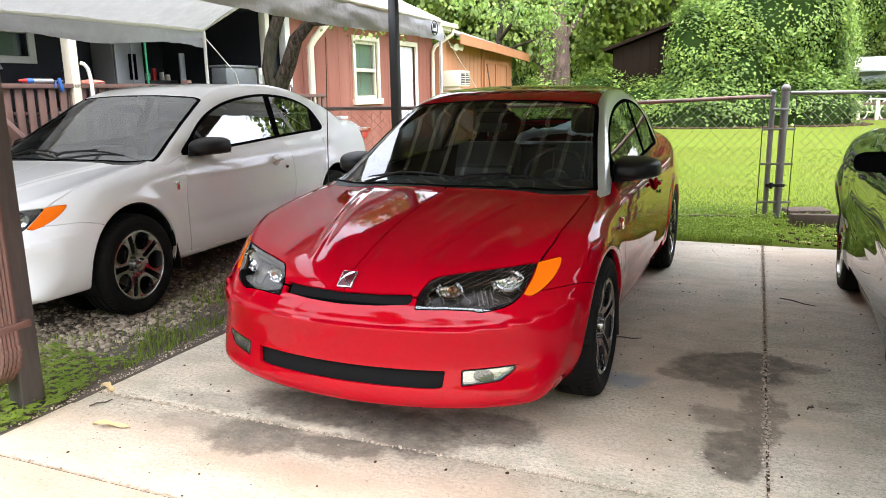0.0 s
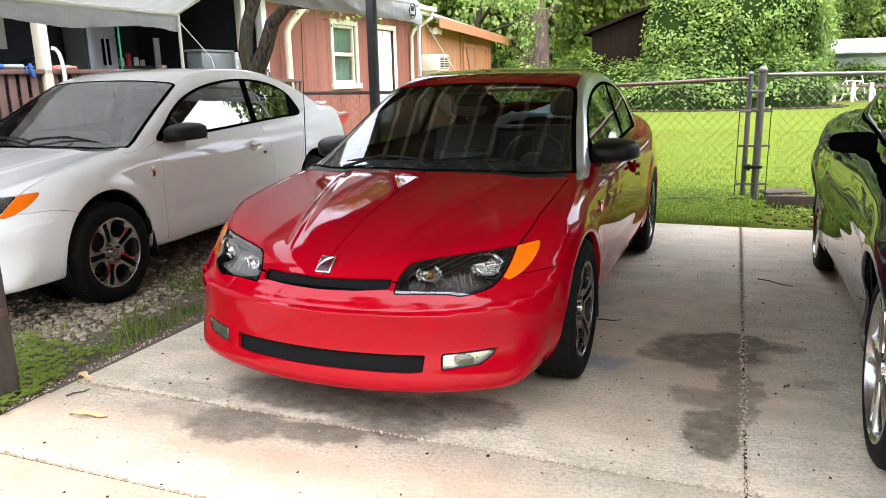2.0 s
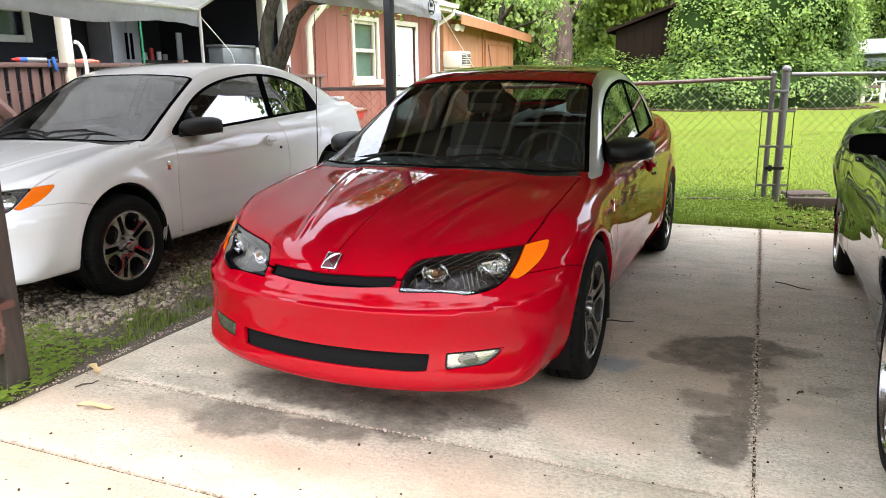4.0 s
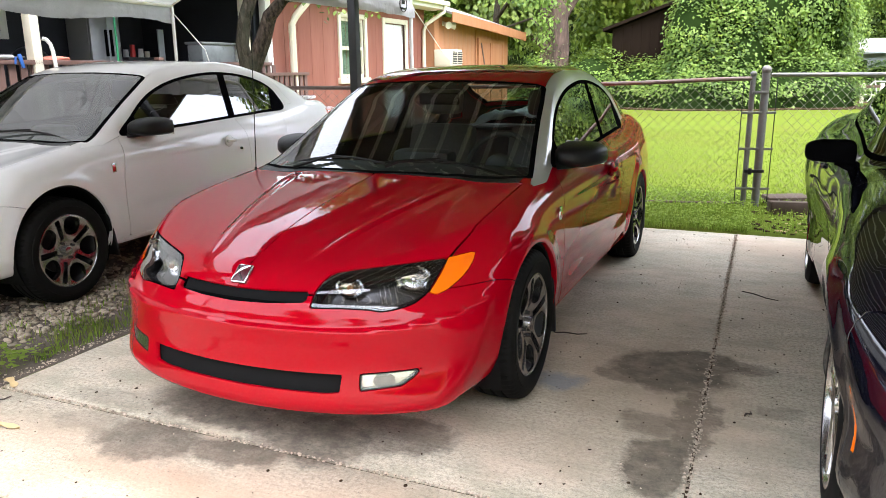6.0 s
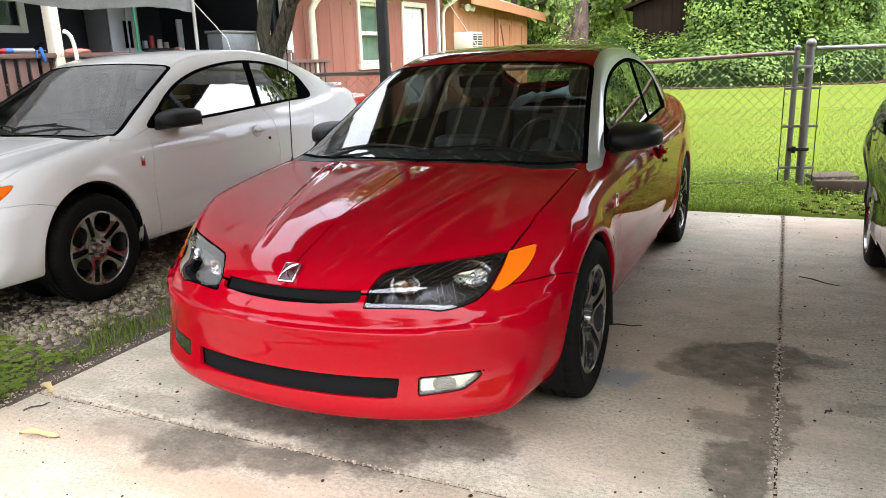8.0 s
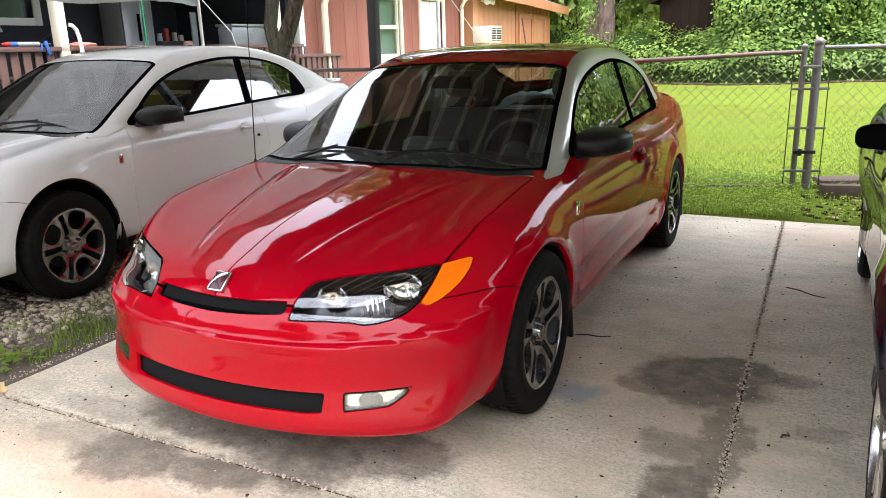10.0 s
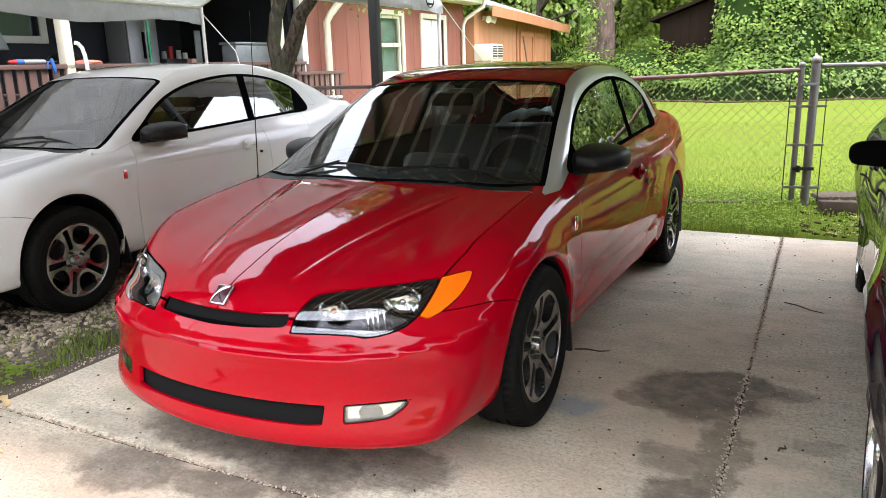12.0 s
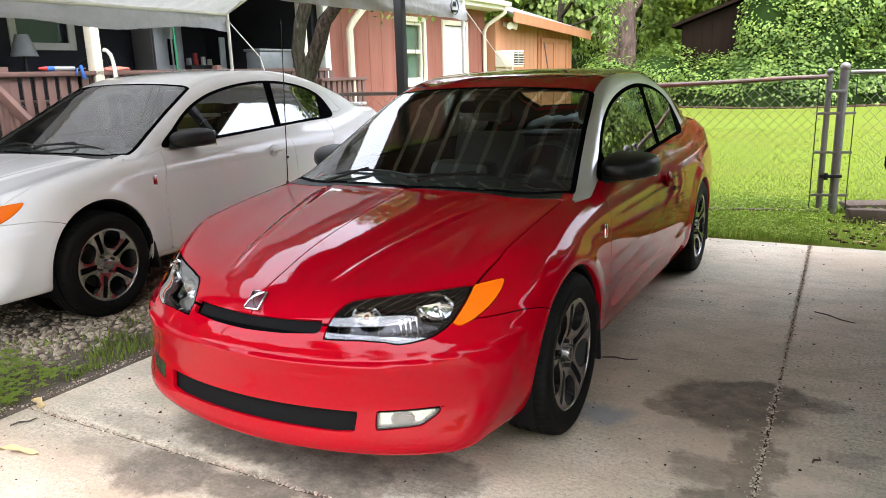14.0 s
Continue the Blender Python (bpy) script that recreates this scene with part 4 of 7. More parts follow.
        part("lock", rod((-0.01, 0.145, -0.070), (0.002, 0.145, -0.070), 0.011, seg=14), M_HOUSING, dp).matrix_basis = pose(s * 0.857, 1.63, 0.790)
        sill = sh.take(lambda x, y, z: np.maximum(np.maximum(z - 0.262, 0.3 - s * x), np.maximum(0.40 - y, y - 2.2)), 0.005)
        sh.panel("sill", sill, body, car)
    bump = sh.take(lambda x, y, z: np.maximum(y + 0.2, z - FENDER_LINE(y)), 0.004)
    sh.panel("front_bumper", bump, body, car)
    rb = sh.take(lambda x, y, z: np.maximum(3.0 - y, z - 0.72), 0.004)
    sh.panel("rear_bumper", rb, body, car)
    trunk = sh.take(lambda x, y, z: np.maximum(np.maximum(3.24 - y, np.abs(x) - 0.60), 0.7 - z), 0.005)
    sh.panel("boot_lid", trunk, body, car)
    cowl = sh.take(lambda x, y, z: np.maximum(np.maximum(np.abs(x) - 0.70, 0.8 - z), np.maximum(0.10 - y, y - 0.36)))
    sh.panel("cowl", cowl, M_PLASTIC, car, "black plastic cowl", edge=0.01)
    for s in (1, -1):
        f = sh.take(lambda x, y, z: np.maximum(y - 0.9, -s * x))
        sh.panel("front_wing", f, body, car, edge=0.03)
        q = sh.take(lambda x, y, z: -s * x + 0 * y)
        sh.panel("rear_quarter", q, body, car, edge=0.03)
    # dark inside of the shell
    ish = Shell(coupe_field, -0.35, 3.25, 0.5, 0.06, 96, 14, 10)
    for fn in (lambda x, y, z: np.maximum(WINDSCREEN(x, y) - 0.005, 0.84 - z), lambda x, y, z: np.maximum(BACKLIGHT(x, y) - 0.005, 0.96 - z)):
        ish.take(fn)
    ish.take(lambda x, y, z: np.maximum(HEADLAMP((np.abs(x) + y) * 0.7071, z) - 0.02, y + 0.1))
    ish.take(lambda x, y, z: np.maximum(FOGLAMP(np.abs(x), z) - 0.02, y + 0.3))
    for s in (1, -1):
        ish.take(side(lambda y, z: DLO_F(y, z) + 0.012, s))
        for c in (0.0, 2.62):
            ish.take(side(arch(c, 0.335), s, 0.50))
    ish.panel("inner_shell", ish.polys, M_LINER, car, edge=0.0, lift=-0.022)
    for c in (0.0, 2.62):
        for s in (1, -1):
            well = bmesh.new()
            bmesh.ops.create_cone(well, cap_ends=True, segments=36, radius1=0.352, radius2=0.352, depth=0.34, matrix=Matrix.Translation((s * 0.66, c, 0.325)) @ pose(0, 0, 0, 0, 90, 0))
            bmesh.ops.delete(well, geom=[f for f in well.faces if abs(f.calc_center_median().x) > 0.8 or f.calc_center_median().z < 0.16], context="FACES")
            part("wheel_well", well, M_LINER, car)
            flap = box((-0.10, -0.008, -0.15), (0.10, 0.008, 0.15), 0.006, m=pose(s * 0.752, c + 0.362, 0.315, 10))
            part("mud_flap", flap, M_PLASTIC, car)
            wheel(car, s * 0.755, c, s, drop[c > 1], turn + 31 * c)
    # mirrors
    for s in (1, -1):
        mir = new("door_mirror")
        mir.parent = car
        mir.matrix_basis = pose(s * 0.845, 0.870, 0.945)
        mir["label"] = "black plastic door mirror"
        sh2 = bmesh.new()
        bmesh.ops.create_uvsphere(sh2, u_segments=36, v_segments=20, radius=1)
        sq = lambda a, e: math.copysign(abs(a) ** e, a)
        for v in sh2.verts:
            x, y, z = v.co
            f = max(-y, 0)                      # towards the front the shell tapers and leans to the door
            v.co = (sq(x, 0.60) * 0.118 * (1 - 0.25 * f ** 2) - s * 0.040 * f ** 1.5,
                    sq(y, 0.75) * (0.215 if y < 0 else 0.028),
                    max(sq(z, 0.62) * (0.068 if z > 0 else 0.060) * (1 - 0.20 * f ** 2) * (1 - 0.10 * s * x), -0.052 + 0.020 * s * x) + 0.006)
        part("mirror_shell", sh2, M_PLASTIC, mir)
        part("mirror_glass", box((-0.098, 0.024, -0.042), (0.098, 0.030, 0.055), 0.002), M_CHROME, mir)
        foot = bmesh.new()
        base = [(-0.105, -0.25, -0.052), (-0.100, 0.0, -0.050), (-0.12, 0.0, 0.020), (-0.125, -0.20, 0.0)]
        tip = [(0.0, -0.15, -0.046), (0.0, 0.010, -0.044), (0.0, 0.005, -0.015), (0.0, -0.12, -0.02)]
        a, b = ([foot.verts.new((s * px, py, pz)) for px, py, pz in q] for q in (base, tip))
        for k in range(4):
            foot.faces.new((a[k], a[(k + 1) % 4], b[(k + 1) % 4], b[k]))
        foot.faces.new(a[::-1])
        foot.faces.new(b)
        bmesh.ops.recalc_face_normals(foot, faces=foot.faces)
        bmesh.ops.bevel(foot, geom=foot.edges[:], offset=0.010, segments=2, profile=0.5, affect="EDGES")
        part("mirror_foot", foot, M_PLASTIC, mir)
    # wipers on the screen
    for x0, x1 in ((-0.60, 0.03), (-0.03, 0.60)):
        wp = new("wiper")
        wp.parent = car
        xs = [x0 + (x1 - x0) * i / 10 for i in range(11)]
        pts = []
        for i, x in enumerate(xs):
            y = 0.235 + 0.10 * (x / 0.66) ** 2 + 0.035 + 0.05 * math.sin(math.pi * i / 10)
            pts.append((x, y, float(C_ROOF(y - 0.10 * (x / 0.7) ** 2)) - 0.036 * (x / 0.55) ** 2 + 0.022))
        part("blade", tube(pts, 0.006, 6), M_PLASTIC, wp)
        a = Vector(pts[0]) + Vector((0.10, -0.075, 0.0))
        part("arm", tube([a, a + Vector((0.06, 0.015, 0.02)), Vector(pts[5]) + Vector((0, 0, 0.012))], [0.011, 0.008, 0.005], 6), M_PLASTIC, wp)
    # badges, washer jets and the aerial
    bd = new("emblem")
    bd.parent = car
    bd.matrix_basis = pose(0, -0.778, 0.655, 48)
    slant = Matrix(((1, 0.10, 0, 0), (0, 1, 0, 0), (0, 0, 1, 0), (0, 0, 0, 1)))
    part("badge_plate", box((-0.033, -0.037, -0.012), (0.033, 0.037, 0.004), 0.005, m=slant), M_BADGE, bd)
    part("badge_field", box((-0.0275, -0.0315, 0.003), (0.0275, 0.0315, 0.0055), 0.001, m=slant), M_EMBLEM, bd)
    for bow, lean in ((0.35, 0.012), (0.62, -0.002)):
        arc = [slant @ Vector((-0.026 + 0.052 * t ** (1 + bow), -0.030 + 0.060 * t ** (1 / (1 + bow)) + lean * math.sin(math.pi * t), 0.0065)) for t in [i / 10 for i in range(11)]]
        part("badge_arc", tube(arc, 0.0026, 6), M_BADGE, bd)
    cross = [slant @ Vector((-0.026 + 0.048 * t ** 1.6, 0.030 - 0.058 * t, 0.0060)) for t in [i / 10 for i in range(11)]]
    part("badge_arc", tube(cross, 0.0022, 6), M_BADGE, bd)
    for s in (1, -1):
        sb = new("wing_badge")
        sb.parent = car
        sb.matrix_basis = pose(s * 0.846, 0.425, 0.728, 0, 0, 0)
        part("plate", box((-0.004, -0.016, -0.030), (0.006, 0.016, 0.030), 0.004), M_CHROME, sb)
        part("field", box((-0.0055, -0.011, -0.024), (0.0075, 0.011, 0.008), 0.002), M_REDLENS, sb)
    vent = part("cowl_vent", box((0.02, 0.228, 0.868), (0.20, 0.262, 0.880), 0.004, m=pose(0, 0, 0.014)), M_DEEP, car, "black louvred cowl vent")
    for i in range(9):
        part("louvre", box((0.028 + 0.019 * i, 0.228, 0.892), (0.036 + 0.019 * i, 0.260, 0.901), 0.002), M_PLASTIC, vent)
    part("washer_jet", box((-0.36, 0.255, 0.893), (-0.33, 0.275, 0.906), 0.005), M_PLASTIC, car)
    part("washer_jet", box((0.33, 0.255, 0.893), (0.36, 0.275, 0.906), 0.005), M_PLASTIC, car)
    part("spoiler", box((-0.52, 3.42, 1.040), (0.52, 3.58, 1.072), 0.014, seg=3), body, car)
    ae = new("aerial")
    ae.parent = car
    part("base", rod((-0.705, 0.235, 0.86), (-0.705, 0.240, 0.895), 0.010, 0.006, 12), M_PLASTIC, ae)
    part("mast", rod((-0.705, 0.240, 0.89), (-0.705, 0.275, 1.66), 0.0028, 0.0016, 6), M_HOUSING, ae)
    # cabin
    part("cabin_floor", box((-0.70, 0.30, 0.24), (0.70, 2.6, 0.30), 0.0), M_LINER, car)
    dash = bmesh.new()
    for a, b in (((-0.66, 0.42, 0.62), (0.66, 0.80, 0.885)), ((-0.66, 0.36, 0.80), (0.66, 0.70, 0.90))):
        box(a, b, 0.05, dash)
    part("dashboard", dash, M_DASH, car)
    part("instrument_hood", box((-0.17, 0.70, 0.86), (0.17, 0.85, 0.96), 0.04), M_DASH, car)
    ring = [(0.36 + 0.185 * math.cos(t), 0.98 + 0.07 * math.sin(t), 0.86 + 0.172 * math.sin(t)) for t in [2 * math.pi * i / 28 for i in range(28)]]
    sw = new("steering_wheel")
    sw.parent = car
    part("wheel_rim", tube(ring, 0.016, 8, closed=True), M_DASH, sw)
    hub = bmesh.new()
    bmesh.ops.create_uvsphere(hub, u_segments=16, v_segments=10, radius=1, matrix=Matrix.Translation((0.36, 0.965, 0.855)) @ Matrix.Diagonal((0.085, 0.04, 0.075, 1)))
    part("hub", hub, M_DASH, sw)
    part("spoke", box((0.185, 0.965, 0.845), (0.535, 0.985, 0.875), 0.008), M_DASH, sw)
    for x in (-0.36, 0.36):
        seat(car, x, 1.42)
    part("rear_bench", box((-0.60, 2.05, 0.42), (0.60, 2.50, 0.58), 0.06), M_CLOTH, car)
    part("rear_backrest", box((-0.58, 0, 0), (0.58, 0.12, 0.50), 0.05, m=pose(0, 2.50, 0.52, -22)), M_CLOTH, car)
    part("parcel_shelf", box((-0.58, 2.62, 0.93), (0.58, 3.0, 0.96), 0.01), M_DASH, car)
    rv = box((-0.12, 0, -0.03), (0.12, 0.025, 0.035), 0.012, m=pose(0, 0.96, 1.215, 10))
    part("rear_view_mirror", rv, M_TRIM, car)
    if cloth_pile:
        rng = random.Random(4)
        V, F = [], []
        nx, ny = 36, 20
        for j in range(ny):
            for i in range(nx):
                x, y = -0.30 + 0.86 * i / (nx - 1), 2.10 + 0.95 * j / (ny - 1)
                z = 0.97 + 0.06 * math.sin(3.1 * i / nx * 2 + j * 0.2) * math.sin(math.pi * j / ny) + 0.025 * noise.noise((x * 14, y * 10, 1)) + 0.10 * math.sin(math.pi * i / nx) + 0.09 * j / ny
                V.append((x, y, z))
        for j in range(ny - 1):
            for i in range(nx - 1):
                F.append((j * nx + i, j * nx + i + 1, (j + 1) * nx + i + 1, (j + 1) * nx + i))
        tw = raw_mesh("towel", V, F, M_TOWEL, car, "crumpled grey-green towel over the rear seats", True)
    return car


RED_POSE = pose(-0.130, 3.511, -0.010, -0.45, 0, -16.45)
WHITE_POSE = pose(-2.889, 4.463, 0.048, 0, 0, -13.0)
coupe("red_coupe", "glossy red four-seat coupe with silver roof rails on the concrete drive", RED_POSE, M_RED, M_SILVER, (0.012, 0.024), -18, True)
coupe("white_coupe", "pearl white four-seat coupe parked on gravel under a white canopy", WHITE_POSE, M_WHITE, M_WHITE, (-0.030, -0.030), 0)


# ---- dark sports coupe beside the drive joint ----
D_WIDE = spl([-1.0, -0.75, -0.45, 0, 0.5, 1.3, 2.1, 2.75, 3.2, 3.6, 3.9], [0.70, 0.84, 0.915, 0.942, 0.918, 0.90, 0.925, 0.948, 0.915, 0.84, 0.74])
D_TUCK = spl([0.1, 0.2, 0.33, 0.46, 0.60, 0.72, 0.86, 0.96, 1.06, 1.2], [0.10, 0.07, 0.035, 0.042, 0.012, 0.0, 0.018, 0.06, 0.13, 0.24])
D_TOP = spl([-1.1, -0.9, -0.6, -0.2, 0.4, 0.9, 1.6, 2.5, 3.1, 3.5, 3.9], [0.60, 0.72, 0.82, 0.90, 0.965, 0.99, 1.0, 1.02, 1.06, 1.06, 1.0])
D_NOSE = spl([0.1, 0.2, 0.35, 0.5, 0.65, 0.75, 0.85], [-0.86, -0.95, -0.98, -0.98, -0.93, -0.84, -0.65])
D_ROOF = spl([0.4, 0.7, 0.95, 1.3, 1.6, 1.95, 2.3, 2.7, 3.0, 3.3], [0.85, 0.97, 1.09, 1.25, 1.335, 1.36, 1.33, 1.23, 1.12, 1.0])
D_DLO = poly2(smooth_outline([(0.92, 0.985), (1.25, 1.14), (1.55, 1.235), (1.95, 1.275), (2.30, 1.235), (2.52, 1.12), (2.40, 1.055), (1.7, 1.02)], 4))


def sport_field(P):
    x, y, z = np.abs(P[:, 0]), P[:, 1], P[:, 2]
    w = D_WIDE(y) - D_TUCK(z)
    for c in (0.0, 2.75):
        w = w + 0.016 * np.exp(-((np.hypot(y - c, z - 0.36) - 0.40) / 0.05) ** 2) * sstep(0.15, 0.35, z)
    w = w - 0.030 * np.exp(-((z - 0.52 - 0.05 * y) / 0.08) ** 2) * sstep(0.35, 0.8, y) * sstep(2.4, 1.9, y)
    a = smax(x - w, z - D_TOP(y) + 0.03 * (x / 0.8) ** 2, 0.10)
    a = smax(a, D_NOSE(z) + 0.28 * x ** 2 + 0.35 * x ** 6 - y, 0.07)
    a = smax(a, y - 3.82 + 0.2 * x ** 2 + 0.3 * x ** 6 + 0.3 * np.maximum(0.4 - z, 0), 0.10)
    a = smax(a, 0.17 - z, 0.05)
    yy = y - 0.14 * (x / 0.7) ** 2 * sstep(2.0, 1.2, y) + 0.12 * (x / 0.6) ** 2 * sstep(2.0, 2.7, y)
    g = smax(x - (0.80 - 0.05 * sstep(2.2, 3.2, y) - 0.55 * (z - 0.95)), z - D_ROOF(yy) + 0.03 * (x / 0.5) ** 2, 0.08)
    g = np.maximum(g, np.maximum(0.82 - z, 0.4 - y))
    return smin(a, g, 0.04)


def sport_wheel(parent, x, y, s):
    w = new("wheel")
    w.parent = parent
    w.matrix_basis = pose(x, y, 0.345) @ (Matrix.Identity(4) if s > 0 else pose(0, 0, 0, 0, 0, 180)) @ pose(0, 0, 0, 24)
    tyre = lathe([(0.115, 0.262), (0.122, 0.28), (0.118, 0.315), (0.10, 0.338), (0.07, 0.345), (0.035, 0.346), (0.032, 0.338), (0.024, 0.338), (0.022, 0.346),
                  (-0.10, 0.34), (-0.12, 0.30), (-0.11, 0.262), (-0.1, 0.25), (0.1, 0.25)], 56)
    part("tyre", tyre, M_RUBBER, w)
    part("rim", lathe([(0.12, 0.252), (0.118, 0.262), (0.108, 0.263), (0.10, 0.25), (-0.1, 0.248), (-0.1, 0.24), (0.09, 0.238), (0.11, 0.245)], 56), M_ALLOY, w)
    for k in range(5):
        a = 72 * k
        for d in (-9, 9):
            sp = box((0.075, -0.016, 0.03), (0.112, 0.016, 0.248), 0.008)
            bmesh.ops.transform(sp, matrix=pose(0, 0, 0, a + d), verts=sp.verts)
            part("spoke", sp, M_CHROME, w)
    part("hub", rod((0.07, 0, 0), (0.114, 0, 0), 0.062, 0.05, 24), M_ALLOY, w)
    part("brake_disc", rod((0.0, 0, 0), (0.02, 0, 0), 0.17, seg=40), M_STEEL, w)
    part("caliper", box((0.0, -0.06, 0.10), (0.06, 0.06, 0.19), 0.02, m=pose(0, 0, 0, 80)), M_DARKALLOY, w)
    return w


def sport_coupe(m):
    car = thing("black_coupe", "glossy black sports coupe mirroring the lawn, parked on the drive", "car", m)
    sh = Shell(sport_field, -0.35, 3.3, 0.55, 0.03, 180, 30, 20)
    for s in (1, -1):
        dlo = sh.take(side(D_DLO, s))
        pane, ring = sh.take(lambda x, y, z: D_DLO(y, z) + 0.018, keep=dlo)
        sh.panel("side_glass", pane, M_GLASS_DARK, car, edge=0).visible_shadow = False
        sh.panel("window_surround", ring, M_TRIM, car, edge=0.01)
    ws = sh.take(lambda x, y, z: np.maximum(np.maximum(np.abs(x) - 0.70 + 0.22 * (y - 0.75), 0.95 - z), np.maximum(0.70 - y, y - 1.50 - 0.1 * x * x)))
    sh.panel("windscreen", ws, M_GLASS_DARK, car, edge=0).visible_shadow = False
    bl = sh.take(lambda x, y, z: np.maximum(np.maximum(np.abs(x) - 0.55, 1.08 - z), np.maximum(2.35 - y, y - 3.1)))
    sh.panel("rear_window", bl, M_GLASS_DARK, car, edge=0).visible_shadow = False
    for c in (0.0, 2.75):
        for s in (1, -1):
            sh.take(side(arch(c, 0.388, 0.35), s, 0.5))
            well = bmesh.new()
            bmesh.ops.create_cone(well, cap_ends=True, segments=36, radius1=0.385, radius2=0.385, depth=0.34, matrix=Matrix.Translation((s * 0.68, c, 0.35)) @ pose(0, 0, 0, 0, 90, 0))
            bmesh.ops.delete(well, geom=[f for f in well.faces if abs(f.calc_center_median().x) > 0.83 or f.calc_center_median().z < 0.18], context="FACES")
            part("wheel_well", well, M_LINER, car)
            sport_wheel(car, s * 0.775, c, s)
    for s in (1, -1):
        mk = sh.take(lambda x, y, z: np.maximum(np.maximum(np.abs(y + 0.465) - 0.03, np.abs(z - 0.50) - 0.09), 0.5 - s * x))
        dark = sh.split(mk, lambda x, y, z: y, -0.474)
        mk, rear = sh.split(dark[1], lambda x, y, z: y, -0.457)
        sh.polys += dark[0] + rear
        sh.panel("side_marker", mk, M_AMBER, car, "amber side marker strip", edge=0.01)
        hl = sh.take(lambda x, y, z: np.maximum(np.maximum(np.abs(z - 0.70 - 0.10 * (s * x - 0.6)) - 0.05, np.abs(s * x - 0.62) - 0.20), y + 0.45), 0.004)
        h = sh.panel("headlamp", hl, M_LENS, car, edge=0)
        h.visible_shadow = False
        sh.panel("lamp_housing", hl, M_HOUSING, h, edge=0, lift=-0.04)
        d = sh.take(side(poly2([(0.66, 0.97), (0.60, 0.6), (0.66, 0.28), (2.02, 0.28), (2.16, 0.55), (2.20, 0.90), (2.10, 1.05)]), s, 0.4), 0.006)
        dr = sh.panel("door", d, M_BLACKCAR, car)
        part("door_handle", box((-0.012, -0.10, -0.014), (0.018, 0.10, 0.014), 0.01, m=pose(s * 0.905, 1.92, 0.86)), M_BLACKCAR, dr)
    gr = sh.take(lambda x, y, z: np.maximum(np.maximum(np.abs(x) - 0.55, np.abs(z - 0.45) - 0.09), y + 0.5))
    sh.panel("grille", gr, M_PLASTIC, car, edge=0, lift=-0.05)
    hood = sh.take(lambda x, y, z: np.maximum(np.maximum(np.abs(x) - 0.74, 0.74 - z), np.maximum(-0.82 - y, y - 0.66)), 0.006)
    sh.panel("hood", hood, M_BLACKCAR, car)
    bump = sh.take(lambda x, y, z: np.maximum(y + 0.42, z - 0.78), 0.004)
    sh.panel("front_bumper", bump, M_BLACKCAR, car)
    roof = sh.take(lambda x, y, z: np.maximum(1.2 - z, 0 * y))
    sh.panel("roof", roof, M_BLACKCAR, car)
    for s in (1, -1):
        w = sh.take(lambda x, y, z: np.maximum(y - 0.7, -s * x))
        sh.panel("front_wing", w, M_BLACKCAR, car, edge=0.03)
        q = sh.take(lambda x, y, z: -s * x + 0 * y)
        sh.panel("rear_quarter", q, M_BLACKCAR, car, edge=0.03)
        mir = new("door_mirror")
        mir.parent = car
        mir.matrix_basis = pose(s * 0.915, 1.10, 1.0)
        ms = bmesh.new()
        bmesh.ops.create_uvsphere(ms, u_segments=24, v_segments=14, radius=1)
        sq = lambda a, e: math.copysign(abs(a) ** e, a)
        for v in ms.verts:
            x, y, z = v.co
            v.co = (sq(x, 0.45) * 0.098, sq(y, 0.7) * (0.065 if y < 0 else 0.03), max(sq(z, 0.55) * 0.056 * (1 - 0.30 * s * x), -0.034) + 0.008 * s * x)
        part("mirror_shell", ms, M_TRIM, mir)
        part("mirror_glass", box((-0.08, 0.03, -0.03), (0.08, 0.034, 0.04), 0.002), M_CHROME, mir)
        part("mirror_foot", tube([(-s * 0.03, 0, -0.025), (-s * 0.09, 0.0, -0.055), (-s * 0.15, 0.01, -0.105)], [0.026, 0.026, 0.036], 8), M_TRIM, mir)
    ish = Shell(sport_field, -0.35, 3.3, 0.55, 0.08, 72, 10, 8)
    ish.take(lambda x, y, z: 0.93 - z + 0 * x)
    for s in (1, -1):
        for c in (0.0, 2.75):
            ish.take(side(arch(c, 0.36, 0.35), s, 0.55))
    ish.panel("inner_shell", ish.polys, M_LINER, car, edge=0, lift=-0.022)
    for x in (-0.38, 0.38):
        seat(car, x, 1.75)
    return car


sport_coupe(pose(2.465, 2.30, 0, 0, 0, -17.3))


# ---- ground, gravel and drive ----
RNG = np.random.default_rng(7)


def fbm(a, b, s, k=3):
    """A cheap smooth noise on arrays."""
    out = 0 * a
    for i in range(k):
        f = s * 2 ** i
        out = out + np.sin(a * f * 1.7 + 1.3 * i + np.sin(b * f * 1.1 + i)) * np.cos(b * f * 1.5 - 0.7 * i + np.sin(a * f * 0.9)) / 2 ** i
    return out / 2


def ground_z(u, v):
    h = 0.02 + 0.075 * sstep(7.0, 8.3, v) + 0.012 * fbm(u, v, 1.3)
    h = h - 0.02 * sstep(-2.9, -2.5, u) * sstep(7.2, 6.8, v)
    inside = (u > -2.44) & (u < 4.55) & (v < 7.0) & (v > -8)
    return np.where(inside, -0.08, h)


